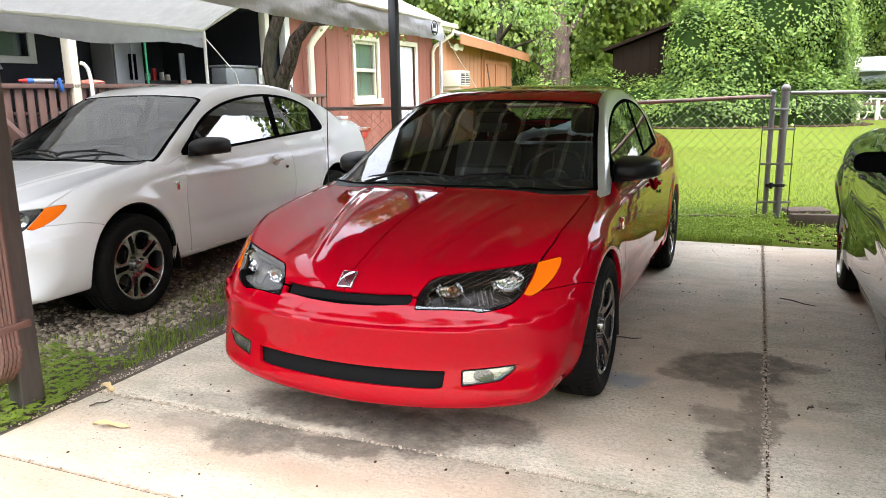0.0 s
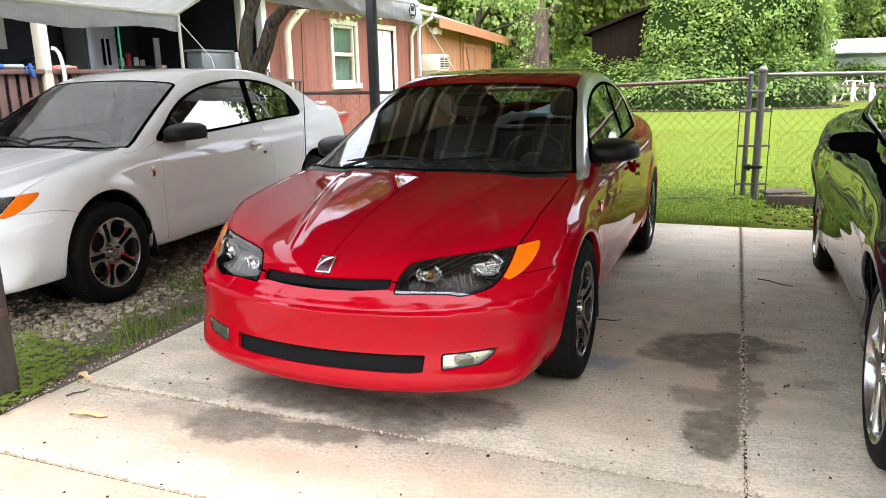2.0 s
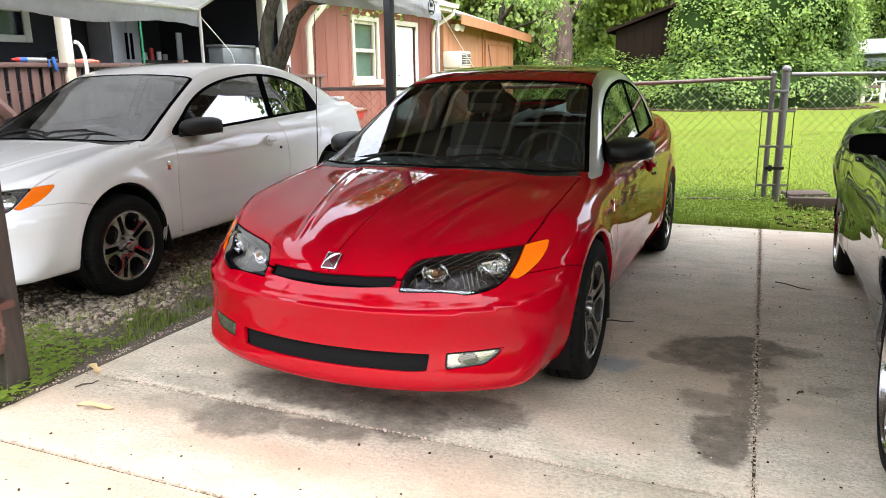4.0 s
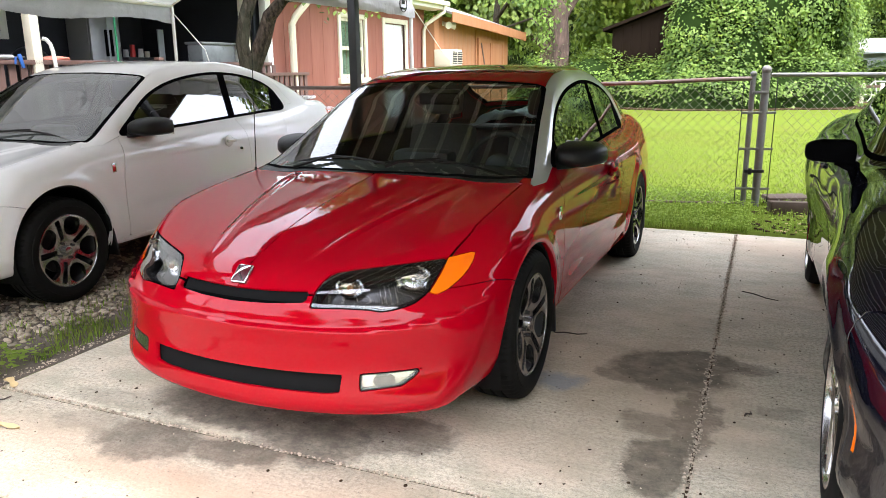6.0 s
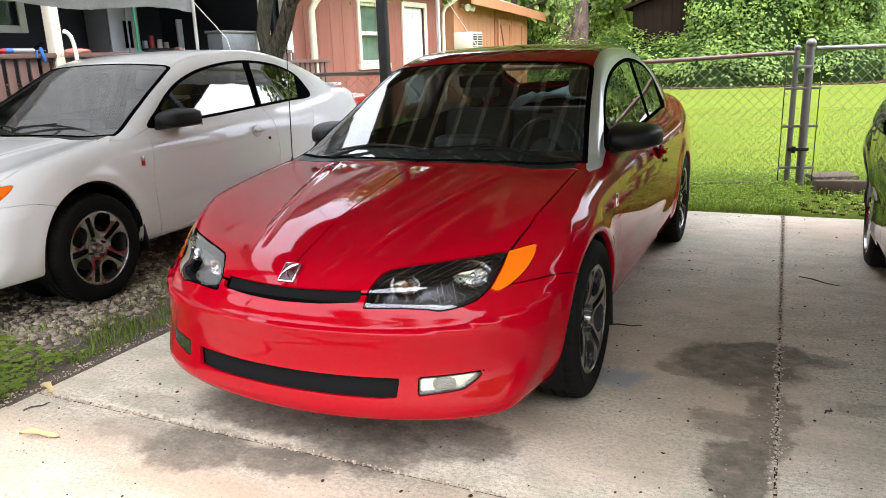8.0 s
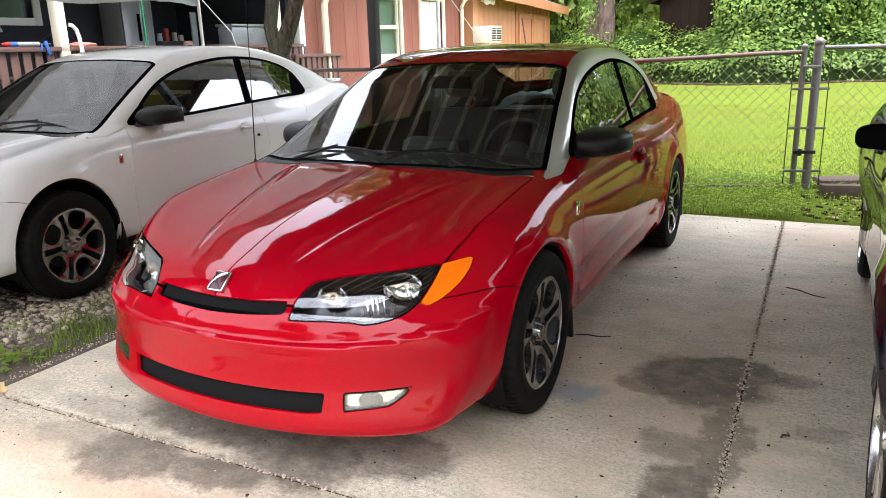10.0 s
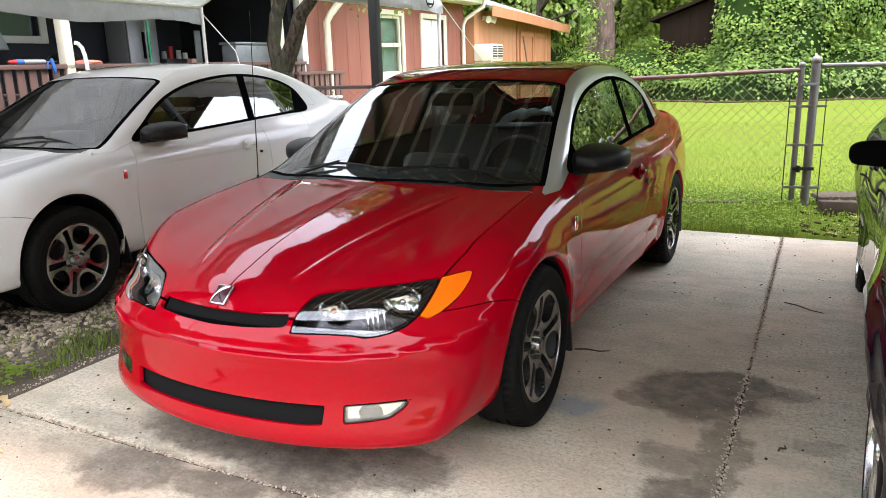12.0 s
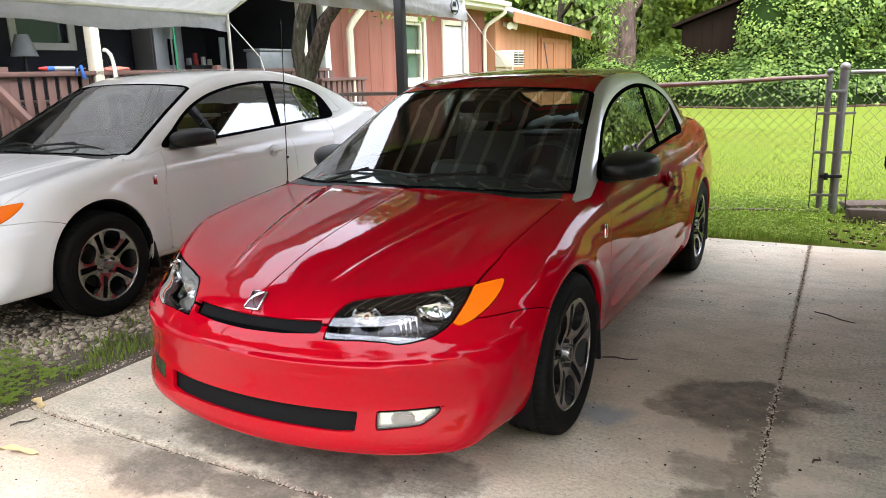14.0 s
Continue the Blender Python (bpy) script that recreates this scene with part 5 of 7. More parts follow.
lines_u = np.concatenate([[-400, -200, -100, -60, -40, -28, -20, -15, -12], np.arange(-10, -3, 0.25), np.arange(-3, -2.2, 0.05), np.arange(-2.2, 5, 0.3), [5.5, 6, 7, 9, 12, 16, 22, 30, 45, 70, 120, 220, 400]])
lines_v = np.concatenate([[-400, -200, -90, -40, -20, -12], np.arange(-9, 6.6, 0.25), np.arange(6.6, 8.6, 0.08), np.arange(8.6, 34, 0.6), [36, 40, 48, 60, 90, 150, 250, 400]])
U, Vv = np.meshgrid(lines_u, lines_v)
GV = np.stack([U, Vv, ground_z(U, Vv)], -1).reshape(-1, 3)
nu, nv = len(lines_u), len(lines_v)
ii = (np.arange(nv - 1)[:, None] * nu + np.arange(nu - 1)[None, :]).ravel()
GF = np.stack([ii, ii + 1, ii + nu + 1, ii + nu], 1)
ground = raw_mesh("ground", GV, GF, M_LAWN, None, "", True)
ground.matrix_basis = FR
tagged(ground, "green lawn and bare soil round the drive", "ground", kind="structure")
ground.data.materials.append(M_GRAVELBED)
cu, cv = GV[GF].mean(1)[:, 0], GV[GF].mean(1)[:, 1]
bed = (cu < -2.45) & (cu > -6.3) & (cv < 7.6)
ground.data.polygons.foreach_set("material_index", bed.astype(np.int32))

drive = thing("driveway", "stained grey concrete driveway slabs with gritty joints", "driveway", kind="structure")
JU, JV = 0.446, 2.53


def slab(u0, u1, v0, v1):
    bm = box((u0, v0, -0.10), (u1, v1, 0.0), 0.008)
    part("slab", bm, M_CONCRETE, drive)


for u0, u1 in ((-2.47, JU - 0.005), (JU + 0.005, 4.6)):
    for v0, v1 in ((-8.0, -1.5), (-1.49, 1.918), (1.93, JV - 0.006), (JV + 0.006, 7.03)):
        slab(u0, u1, v0, v1)


def scatter(name, pts, sizes, material, label, category, flat=0.6, seed=1, parent_m=None):
    """Many small stones as one object of kind stuff; pts (n, 3), sizes (n,)."""
    rng = np.random.default_rng(seed)
    b = bmesh.new()
    bmesh.ops.create_icosphere(b, subdivisions=1, radius=1)
    T = np.array([v.co[:] for v in b.verts])
    Fc = np.array([[v.index for v in f.verts] for f in b.faces])
    b.free()
    n = len(pts)
    shape = 1 + rng.normal(0, 0.16, (n, len(T), 1))
    q = rng.uniform(0.6, 1.4, (n, 1, 3)) * np.array([1, 1, flat])
    a = rng.uniform(0, 2 * np.pi, n)
    P = T[None] * shape * q
    X = P[..., 0] * np.cos(a)[:, None] - P[..., 1] * np.sin(a)[:, None]
    Y = P[..., 0] * np.sin(a)[:, None] + P[..., 1] * np.cos(a)[:, None]
    P = np.stack([X, Y, P[..., 2]], -1) * np.asarray(sizes)[:, None, None] + np.asarray(pts)[:, None, :]
    F = (Fc[None] + (np.arange(n) * len(T))[:, None, None]).reshape(-1, 3)
    ob = raw_mesh(name, P.reshape(-1, 3), F, material, None, "", True)
    ob.matrix_basis = FR if parent_m is None else parent_m
    return tagged(ob, label, category, kind="stuff")


n = 17000
su = np.concatenate([RNG.uniform(-6.2, -2.95, n // 2), RNG.normal(-3.15, 0.22, n // 2)])
sv = RNG.uniform(0.8, 7.4, n)
ok = (su < -2.72 + 0.06 * fbm(su, sv, 4)) & (su > -6.2)
su, sv = su[ok], sv[ok]
scatter("gravel", np.stack([su, sv, ground_z(su, sv) + 0.006], 1), 0.006 + 0.017 * RNG.random(len(su)) ** 2.4, M_STONE, "loose grey and tan gravel under the white car", "gravel")
# grit in the joints, and dark soil under it
part("joint_filler", box((JU - 0.012, -8, -0.06), (JU + 0.012, 7.03, -0.007)), M_DEBRIS, drive)
part("joint_filler", box((-2.47, JV - 0.010, -0.06), (4.6, JV + 0.010, -0.010)), M_DEBRIS, drive)
part("joint_filler", box((-2.47, 1.914, -0.06), (4.6, 1.934, -0.011)), M_DEBRIS, drive)
gv = RNG.uniform(0.5, 7.0, 2000)
gu = RNG.normal(JU, 0.010, 2000)
g2u = RNG.uniform(-2.45, 1.6, 900)
g2v = RNG.normal(JV, 0.007, 900)
g3u = RNG.uniform(-2.45, 1.0, 400)
g3v = RNG.normal(1.924, 0.007, 400)
e_v = RNG.uniform(1.2, 5.0, 900)
e_u = -2.47 - np.abs(RNG.normal(0, 0.05, 900))
pu, pv = np.concatenate([gu, g2u, g3u, e_u]), np.concatenate([gv, g2v, g3v, e_v])
pz = np.where(pu < -2.46, 0.004, 0.0)
scatter("joint_grit", np.stack([pu, pv, pz], 1), RNG.uniform(0.002, 0.0060, len(pu)), M_CRUMB, "pale grit in the drive's joints and along its edge", "grit", 0.7, 3)
du, dv = RNG.uniform(-2.4, 1.6, 900), RNG.uniform(0.8, 7.0, 900)
scatter("leaf_crumbs", np.stack([du, dv, np.full(900, 0.002)], 1), RNG.uniform(0.0015, 0.007, 900) * RNG.uniform(0.5, 1.2, 900), M_DEBRIS, "dark crumbs of leaf litter on the concrete", "litter", 0.45, 5)

wu = np.concatenate([RNG.normal(JU, 0.22, 380), RNG.uniform(-2.4, 1.6, 420)])
wv = np.concatenate([RNG.uniform(2.0, 6.8, 380), RNG.uniform(1.4, 7.0, 420)])
scatter("pale_grit", np.stack([wu, wv, np.full(800, 0.001)], 1), RNG.uniform(0.0012, 0.0034, 800), M_CRUMB, "pale grains of grit strewn on the concrete", "grit", 0.6, 6)

for (u, v, turn, ln) in ((-0.26, 4.12, 10, 0.17), (0.64, 5.18, -35, 0.24), (0.62, 3.47, 55, 0.05), (-2.32, 2.42, 60, 0.10)):
    tw = thing("twig", "short dry dark twig lying on the concrete", "twig", FR @ pose(u, v, 0.004, 0, 0, turn), "twigs")
    part("stem", tube([(-ln / 2, 0, 0.002), (-ln / 6, 0.006, 0.005), (ln / 5, -0.004, 0.003), (ln / 2, 0.012, 0.003)], [0.0035, 0.004, 0.0035, 0.002], 6), M_TWIG, tw)
for (u, v, turn, ln) in ((-2.08, 2.25, 25, 0.15), (-2.42, 2.55, -10, 0.08)):
    lf = thing("dry_leaf", "curled tan dry leaf on the concrete", "leaf", FR @ pose(u, v, 0.003, 0, 0, turn), "dry leaves")
    V, F = [], []
    for i in range(9):
        t = i / 8
        w = 0.022 * math.sin(math.pi * min(1, t * 0.94 + 0.03)) * (1 + 0.5 * math.sin(9 * t))
        for s in (-1, 0, 1):
            V.append((ln * (t - 0.5), s * w + 0.008 * math.sin(3 * t), 0.004 + 0.012 * abs(s) + 0.012 * math.sin(4 * t + 1)))
    for i in range(8):
        for k in range(2):
            F.append((3 * i + k, 3 * i + k + 1, 3 * i + k + 4, 3 * i + k + 3))
    raw_mesh("blade", V, F, M_DEADLEAF, lf, "", True)


def blades(name, u, v, h, material, label, category, seed=1, wide=0.006, lean=0.5, round_leaf=False):
    """Grass blades or small leaves at (u, v) as one object of kind stuff."""
    rng = np.random.default_rng(seed)
    n = len(u)
    z = ground_z(u, v)
    z = np.where(z < -0.05, 0.0, z)
    a = rng.uniform(0, 2 * np.pi, n)
    l = rng.uniform(0.1, lean, n) * h
    d = np.stack([np.cos(a), np.sin(a)], 1)
    w = np.stack([-np.sin(a), np.cos(a)], 1) * (wide * rng.uniform(0.6, 1.4, n))[:, None]
    base = np.stack([u, v], 1)
    if round_leaf:
        mid = base + d * (l * 0.9)[:, None]
        top = base + d * (l * 1.9)[:, None]
        V = np.concatenate([np.c_[base + d * (l * 0.3)[:, None], z + h * 0.85], np.c_[mid - w, z + h], np.c_[top, z + h * 0.9], np.c_[mid + w, z + h]], 1).reshape(n, 4, 3)
        F = np.arange(4 * n).reshape(n, 4)
        ob = raw_mesh(name, V.reshape(-1, 3), F, material)
    else:
        mid = base + d * (l * 0.45)[:, None]
        top = base + d * l[:, None]
        V = np.concatenate([np.c_[base - w, z - 0.01], np.c_[base + w, z - 0.01], np.c_[mid + w * 0.8, z + h * 0.6], np.c_[mid - w * 0.8, z + h * 0.6], np.c_[top, z + h]], 1).reshape(n, 5, 3)
        k = np.arange(n)[:, None] * 5
        F = np.concatenate([k + np.array([0, 1, 2]), k + np.array([0, 2, 3]), k + np.array([3, 2, 4])], 0)
        ob = raw_mesh(name, V.reshape(-1, 3), F, material)
    ob.matrix_basis = FR
    return tagged(ob, label, category, kind="stuff")


# weeds between the drive and the fence
n = 42000
u, v = RNG.uniform(-5.5, 4.5, n), RNG.uniform(6.98, 8.5, n)
keep = (v > 7.02 + 0.10 * fbm(u, v * 0 + 3, 3)) | (RNG.random(n) < 0.15)
keep &= ~((u > 0.55) & (u < 2.2) & (v > 7.0) & (v < 8.0) & (RNG.random(n) < 0.75))
u, v = u[keep], v[keep]
blades("fence_weeds", u, v, RNG.uniform(0.02, 0.075, len(u)), M_WEED, "rough weeds and grass at the drive's end", "weeds", 2, 0.0038)
n = 26000
u, v = RNG.uniform(-5.5, 4.5, n), RNG.uniform(7.02, 8.3, n)
keep = ~((u > 0.55) & (u < 2.2) & (v < 8.0) & (RNG.random(n) < 0.8))
u, v = u[keep], v[keep]
blades("broad_weeds", u, v, RNG.uniform(0.02, 0.07, len(u)), M_WEED, "low broad-leaved weeds beside the fence", "weeds", 3, 0.009, 0.6, True)
# lawn, denser near the fence
n = 190000
v = 8.0 + 9.0 * RNG.random(n) ** 2.4
u = -5.0 + RNG.random(n) * (10 + 0.5 * v)
blades("lawn_grass", u, v, RNG.uniform(0.008, 0.022, n), M_GRASS, "mown bright green lawn grass", "grass", 4, 0.0026, 1.2)
# strip between gravel and drive
n = 9000
v = RNG.uniform(1.0, 6.2, n)
u = -2.53 - np.abs(RNG.normal(0, 0.33, n))
keep = RNG.random(n) < 0.10 + 0.9 * (fbm(u, v, 2.6) > 0.12)
u, v = u[keep], v[keep]
blades("dry_tufts", u[::3] - 0.04, v[::3], RNG.uniform(0.02, 0.07, len(u[::3])), M_DRYGRASS, "dry straw-coloured grass in the gravel", "grass", 15, 0.004, 1.2)
blades("edge_grass", u, v, RNG.uniform(0.015, 0.060, len(u)), M_WEED, "sparse grass along the drive's edge", "grass", 5, 0.0028, 0.9)
n = 5200
v = 1.2 + 1.75 * RNG.random(n) ** 1.2
u = -2.47 - RNG.random(n) * 0.75
keep = (RNG.random(n) < sstep(3.0, 2.5, v)) & (u < -2.44 - 0.10 * sstep(2.1, 2.7, v))
u, v = u[keep], v[keep]
blades("clover_patch", u, v, RNG.uniform(0.015, 0.05, len(u)), M_WEED, "green ground ivy and clover round the carport post", "weeds", 6, 0.014, 1.1, True)

# ---- carport over the drive ----
port = thing("carport", "brown metal carport with a ribbed sheet roof over the drive", "carport")
part("roof_sheet", box((-2.47, 1.35, 2.44), (4.9, 7.10, 2.46)), M_ROOFMETAL, port)
for i in range(31):
    uu = -2.42 + 0.235 * i
    rib = bmesh.new()
    sec = [(-0.022, 2.439), (-0.010, 2.412), (0.010, 2.412), (0.022, 2.439)]
    a = [rib.verts.new((uu + s, 1.35, z)) for s, z in sec]
    b = [rib.verts.new((uu + s, 7.10, z)) for s, z in sec]
    for k in range(4):
        rib.faces.new((a[k], a[(k + 1) % 4], b[(k + 1) % 4], b[k]))
    rib.faces.new(a[::-1])
    rib.faces.new(b)
    part("rib", rib, M_RIB, port, smooth=False)
for uu in (-2.515, 4.7):
    part("header_beam", box((uu - 0.04, 1.4, 2.25), (uu + 0.04, 7.07, 2.40), 0.006), M_POST, port)
part("fascia", box((-2.52, 7.10, 2.32), (4.94, 7.13, 2.48), 0.004), M_POST, port)
part("fascia", box((-2.52, 1.32, 2.30), (4.94, 1.35, 2.50), 0.004), M_POST, port)
part("gutter", box((-2.53, 1.35, 2.37), (-2.47, 7.10, 2.47), 0.01), M_SPOUT, port)
part("post", box((-2.652, 2.225, -0.05), (-2.562, 2.335, 2.25), 0.006), M_POST, port, "dark brown painted square steel post")
part("post", box((-2.535, 5.835, -0.05), (-2.465, 5.905, 2.26), 0.006), M_DARKPOST, port, "black painted square steel post")
for (pu, pv) in ((4.7, 2.28), (4.7, 5.87)):
    part("post", box((pu - 0.045, pv - 0.045, -0.05), (pu + 0.045, pv + 0.045, 2.25), 0.006), M_POST, port)

spout = thing("downspout", "ribbed brown metal downspout with a curved elbow", "downspout")


def ribbed_pipe(path, w, d):
    """A box-section pipe with pressed ribs, swept along a path in a plane of constant v."""
    bm = bmesh.new()
    sec = []
    for k in range(4):
        a = math.pi / 2 * k
        for j in range(9):
            t = -1 + 2 * j / 9
            bx, by = (w, d) if k % 2 == 0 else (d, w)
            off = 0.0045 * (1 if j % 2 else 0)
            p = (bx - off, t * by)
            sec.append((p[0] * math.cos(a) - p[1] * math.sin(a), p[0] * math.sin(a) + p[1] * math.cos(a)))
    rings = []
    for i, (p, ang, sc) in enumerate(path):
        m = Matrix.Translation(p) @ pose(0, 0, 0, 0, ang, 0)
        rings.append([bm.verts.new(m @ Vector((x * sc, y * sc, 0))) for x, y in sec])
    for a, b in zip(rings, rings[1:]):
        for k in range(len(sec)):
            bm.faces.new((a[k], a[(k + 1) % len(sec)], b[(k + 1) % len(sec)], b[k]))
    return bm


SPU, SPV = -2.552, 2.165
part("pipe", ribbed_pipe([((SPU, SPV, 2.36), 0, 1), ((SPU, SPV, 0.33), 0, 1)], 0.052, 0.040), M_SPOUT, spout, smooth=False)
elbow = []
for i in range(19):
    a = 75 * i / 18
    r = 0.15
    elbow.append(((SPU - r + r * math.cos(radians(a)), SPV, 0.33 - r * math.sin(radians(a))), a, 1.06 + (0.05 if i % 2 else 0)))
part("elbow", ribbed_pipe(elbow, 0.052, 0.040), M_SPOUT, spout, "crimped elbow", smooth=False)
part("strap", box((SPU - 0.06, SPV - 0.046, 0.40), (SPU + 0.06, SPV + 0.10, 0.43), 0.003), M_SPOUT, spout)
for zz in (0.5, 1.35):
    part("screw", rod((SPU + 0.05, SPV - 0.01, zz), (SPU + 0.057, SPV - 0.01, zz), 0.006, seg=8), M_GALV, spout)

# ---- white canopy over the white car ----
tent = thing("canopy_tent", "white sagging tarp canopy on slim white poles", "canopy")
TU0, TU1, TV0, TV1, TZ, TR = -5.80, -2.75, 1.35, 7.45, 2.12, 2.80
nu2, nv2 = 85, 121
V, F = [], []
for j in range(nv2):
    for i in range(nu2):
        a, b = i / (nu2 - 1), j / (nv2 - 1)
        uu, vv = TU0 + (TU1 - TU0) * a, TV0 + (TV1 - TV0) * b
        zz = TZ + (TR - TZ) * (1 - abs(2 * a - 1)) - 0.05 * math.sin(math.pi * ((2 * a) % 1.0 if a < 1 else 0)) * abs(math.sin(2 * math.pi * b))
        zz += 0.018 * noise.noise((uu * 3, vv * 3, 0.5)) + 0.012 * noise.noise((uu * 5 + vv * 4, vv * 11, 1.5)) + 0.006 * noise.noise((uu * 17, vv * 15, 2.5))
        if a > 0.5:
            zz -= 0.05 * b
        V.append((uu, vv, zz))
for j in range(nv2 - 1):
    for i in range(nu2 - 1):
        k = j * nu2 + i
        F.append((k, k + 1, k + nu2 + 1, k + nu2))
raw_mesh("tarp_roof", V, F, M_TARP, tent, "", True)
for uu, sgn in ((TU0, -1), (TU1, 1)):
    V, F = [], []
    nh, nl = 9, 90
    for j in range(nl):
        b = j / (nl - 1)
        vv = TV0 + (TV1 - TV0) * b
        top = TZ + (0.0 if sgn < 0 else -0.05 * b)
        drop = 0.20 + 0.03 * math.sin(b * 19) if sgn < 0 else 0.21 + 0.012 * math.sin(b * 11 + 1)
        for i in range(nh):
            t = i / (nh - 1)
            V.append((uu + sgn * (0.03 * math.sin(t * 2.2) + 0.025 * noise.noise((vv * 4, t * 3, 2 + sgn))), vv + (0.04 * t if b > 0.98 else 0), top - drop * t + 0.01 * noise.noise((vv * 7, 3, t))))
    for j in range(nl - 1):
        for i in range(nh - 1):
            k = j * nh + i
            F.append((k, k + 1, k + nh + 1, k + nh))
    raw_mesh("valance", V, F, M_TARP, tent, "", True)
for uu in (TU0, TU1):
    dz = -0.05 if uu == TU1 else 0
    part("eave_pole", rod((uu, TV0, TZ - 0.01), (uu, TV1, TZ - 0.01 + dz), 0.019), M_WHITEP, tent)
    for vv in (TV0, TV1):
        part("leg", rod((uu, vv, 0.0), (uu, vv, TZ - 0.01 + dz), 0.019), M_WHITEP, tent)
    part("rafter", rod((uu, TV1 - 0.01, TZ + dz), ((TU0 + TU1) / 2, TV1 - 0.01, TR - 0.02), 0.019), M_WHITEP, tent)
part("ridge_pole", rod(((TU0 + TU1) / 2, TV0, TR - 0.02), ((TU0 + TU1) / 2, TV1, TR - 0.02), 0.019), M_WHITEP, tent)
part("logo_ring", tube([(TU1 + 0.062, 7.16 + 0.075 * math.cos(t), 1.975 + 0.07 * math.sin(t)) for t in [2 * math.pi * i / 20 for i in range(20)]], 0.005, 5, closed=True), M_HOUSING, tent, "dark oval maker's mark")
part("logo_bar", box((TU1 + 0.055, 7.11, 1.925), (TU1 + 0.066, 7.21, 1.945), 0.002), M_HOUSING, tent)
part("logo_peak", box((TU1 + 0.055, 7.13, 1.975), (TU1 + 0.066, 7.19, 2.02), 0.01), M_HOUSING, tent)
part("guy_rope", tube([(TU0 + 0.02, TV1, TZ - 0.1), (TU0 + 0.22, TV1 + 0.25, 1.62), (TU0 + 0.25, TV1 + 0.28, 1.45)], 0.006, 6), M_WHITEP, tent, "white guy rope")
part("guy_rope", tube([(TU1, TV1, TZ - 0.12), (TU1 - 0.06, TV1 + 1.3, 1.35)], 0.004, 6), M_WHITEP, tent)


# ---- house with its porch ----
HU = -6.88                     # plane of the wall that faces the drive
house = thing("house", "rust-red sided house with a dark open porch and cream trim", "house")


def wall_with_openings(u0, u1, v0, v1, z0, z1, holes):
    """A wall in a plane of constant u, pierced by (v0, v1, z0, z1) openings that do not share heights sideways."""
    bm = bmesh.new()
    edges = sorted({v0, v1, *[h[0] for h in holes], *[h[1] for h in holes]})
    for a, b in zip(edges, edges[1:]):
        h = [q for q in holes if q[0] <= a and q[1] >= b]
        if h:
            if h[0][2] > z0:
                box((u0, a, z0), (u1, b, h[0][2]), 0, bm)
            if h[0][3] < z1:
                box((u0, a, h[0][3]), (u1, b, z1), 0, bm)
        else:
            box((u0, a, z0), (u1, b, z1), 0, bm)
    bmesh.ops.remove_doubles(bm, verts=bm.verts, dist=0.0005)
    return bm


part("wall", wall_with_openings(HU - 0.16, HU, 10.76, 16.75, 0.0, 2.78, [(12.97, 13.88, 1.24, 2.36), (14.76, 15.72, 0.35, 2.34)]), M_SIDING, house, "rust-red board siding")
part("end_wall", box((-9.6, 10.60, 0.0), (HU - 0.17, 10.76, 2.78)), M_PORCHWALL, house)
part("back_wall", wall_with_openings(-9.56, -9.40, 0.0, 10.6, 0.0, 2.78, [(7.18, 7.95, 1.95, 2.62)]), M_PORCHWALL, house, "porch wall with its deep shade put into a blue-black colour")
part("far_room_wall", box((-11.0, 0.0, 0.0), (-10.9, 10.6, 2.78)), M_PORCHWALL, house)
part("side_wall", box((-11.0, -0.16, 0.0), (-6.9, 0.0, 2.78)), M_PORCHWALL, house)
part("porch_floor", box((-9.4, 0.0, 0.42), (-6.72, 10.6, 0.52), 0.004), M_RAIL, house)
part("porch_skirt", box((-6.76, 0.0, 0.0), (-6.73, 10.6, 0.42)), M_RAIL, house)
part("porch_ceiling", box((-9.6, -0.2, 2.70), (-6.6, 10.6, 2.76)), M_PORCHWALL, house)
for v0 in range(0, 15):
    part("corner_board" if v0 == 0 else "siding_seam", box((HU, 10.77 + 1.0 * v0 * 0.4, 0.0), (HU + 0.004, 10.775 + 1.0 * v0 * 0.4, 2.70)), M_SIDING, house) if v0 else None
part("corner_board", box((HU - 0.10, 10.66, 0.0), (HU + 0.03, 10.80, 2.70), 0.004), M_WHITEP, house)
# porch columns
for cvv in (1.9, 6.35, 9.98):
    part("porch_column", box((-6.82, cvv - 0.055, 0.5), (-6.70, cvv + 0.055, 2.70), 0.008), M_CREAM, house, "cream painted square porch column")
# house roof with its gutter
rf = bmesh.new()
rv = [(-6.42, -0.4, 2.82), (-6.42, 17.0, 2.82), (-9.0, 17.0, 3.75), (-9.0, -0.4, 3.75)]
vs = [rf.verts.new(p) for p in rv] + [rf.verts.new((p[0], p[1], p[2] + 0.08)) for p in rv]
for q in ((3, 2, 1, 0), (4, 5, 6, 7), (0, 1, 5, 4), (1, 2, 6, 5), (2, 3, 7, 6), (3, 0, 4, 7)):
    rf.faces.new([vs[i] for i in q])
part("roof", rf, M_SHINGLE, house, smooth=False)
part("soffit", box((HU, 10.7, 2.72), (-6.44, 17.0, 2.755)), M_WHITEP, house)
part("fascia", box((-6.44, 10.0, 2.72), (-6.415, 17.02, 2.90), 0.003), M_WHITEP, house)
part("gutter", box((-6.415, 9.0, 2.80), (-6.33, 17.05, 2.90), 0.012), M_CREAM, house, "cream rain gutter")


def leader(parent, v, top_u, bottom, z_top):
    pts = [(top_u, v + 0.25, z_top), (top_u - 0.02, v + 0.22, z_top - 0.16), (HU + 0.12, v + 0.04, z_top - 0.42), (HU + 0.06, v, z_top - 0.56), (HU + 0.06, v, bottom)]
    part("leader_pipe", tube(pts, 0.045, 10), M_CREAM, parent, "cream rainwater pipe")


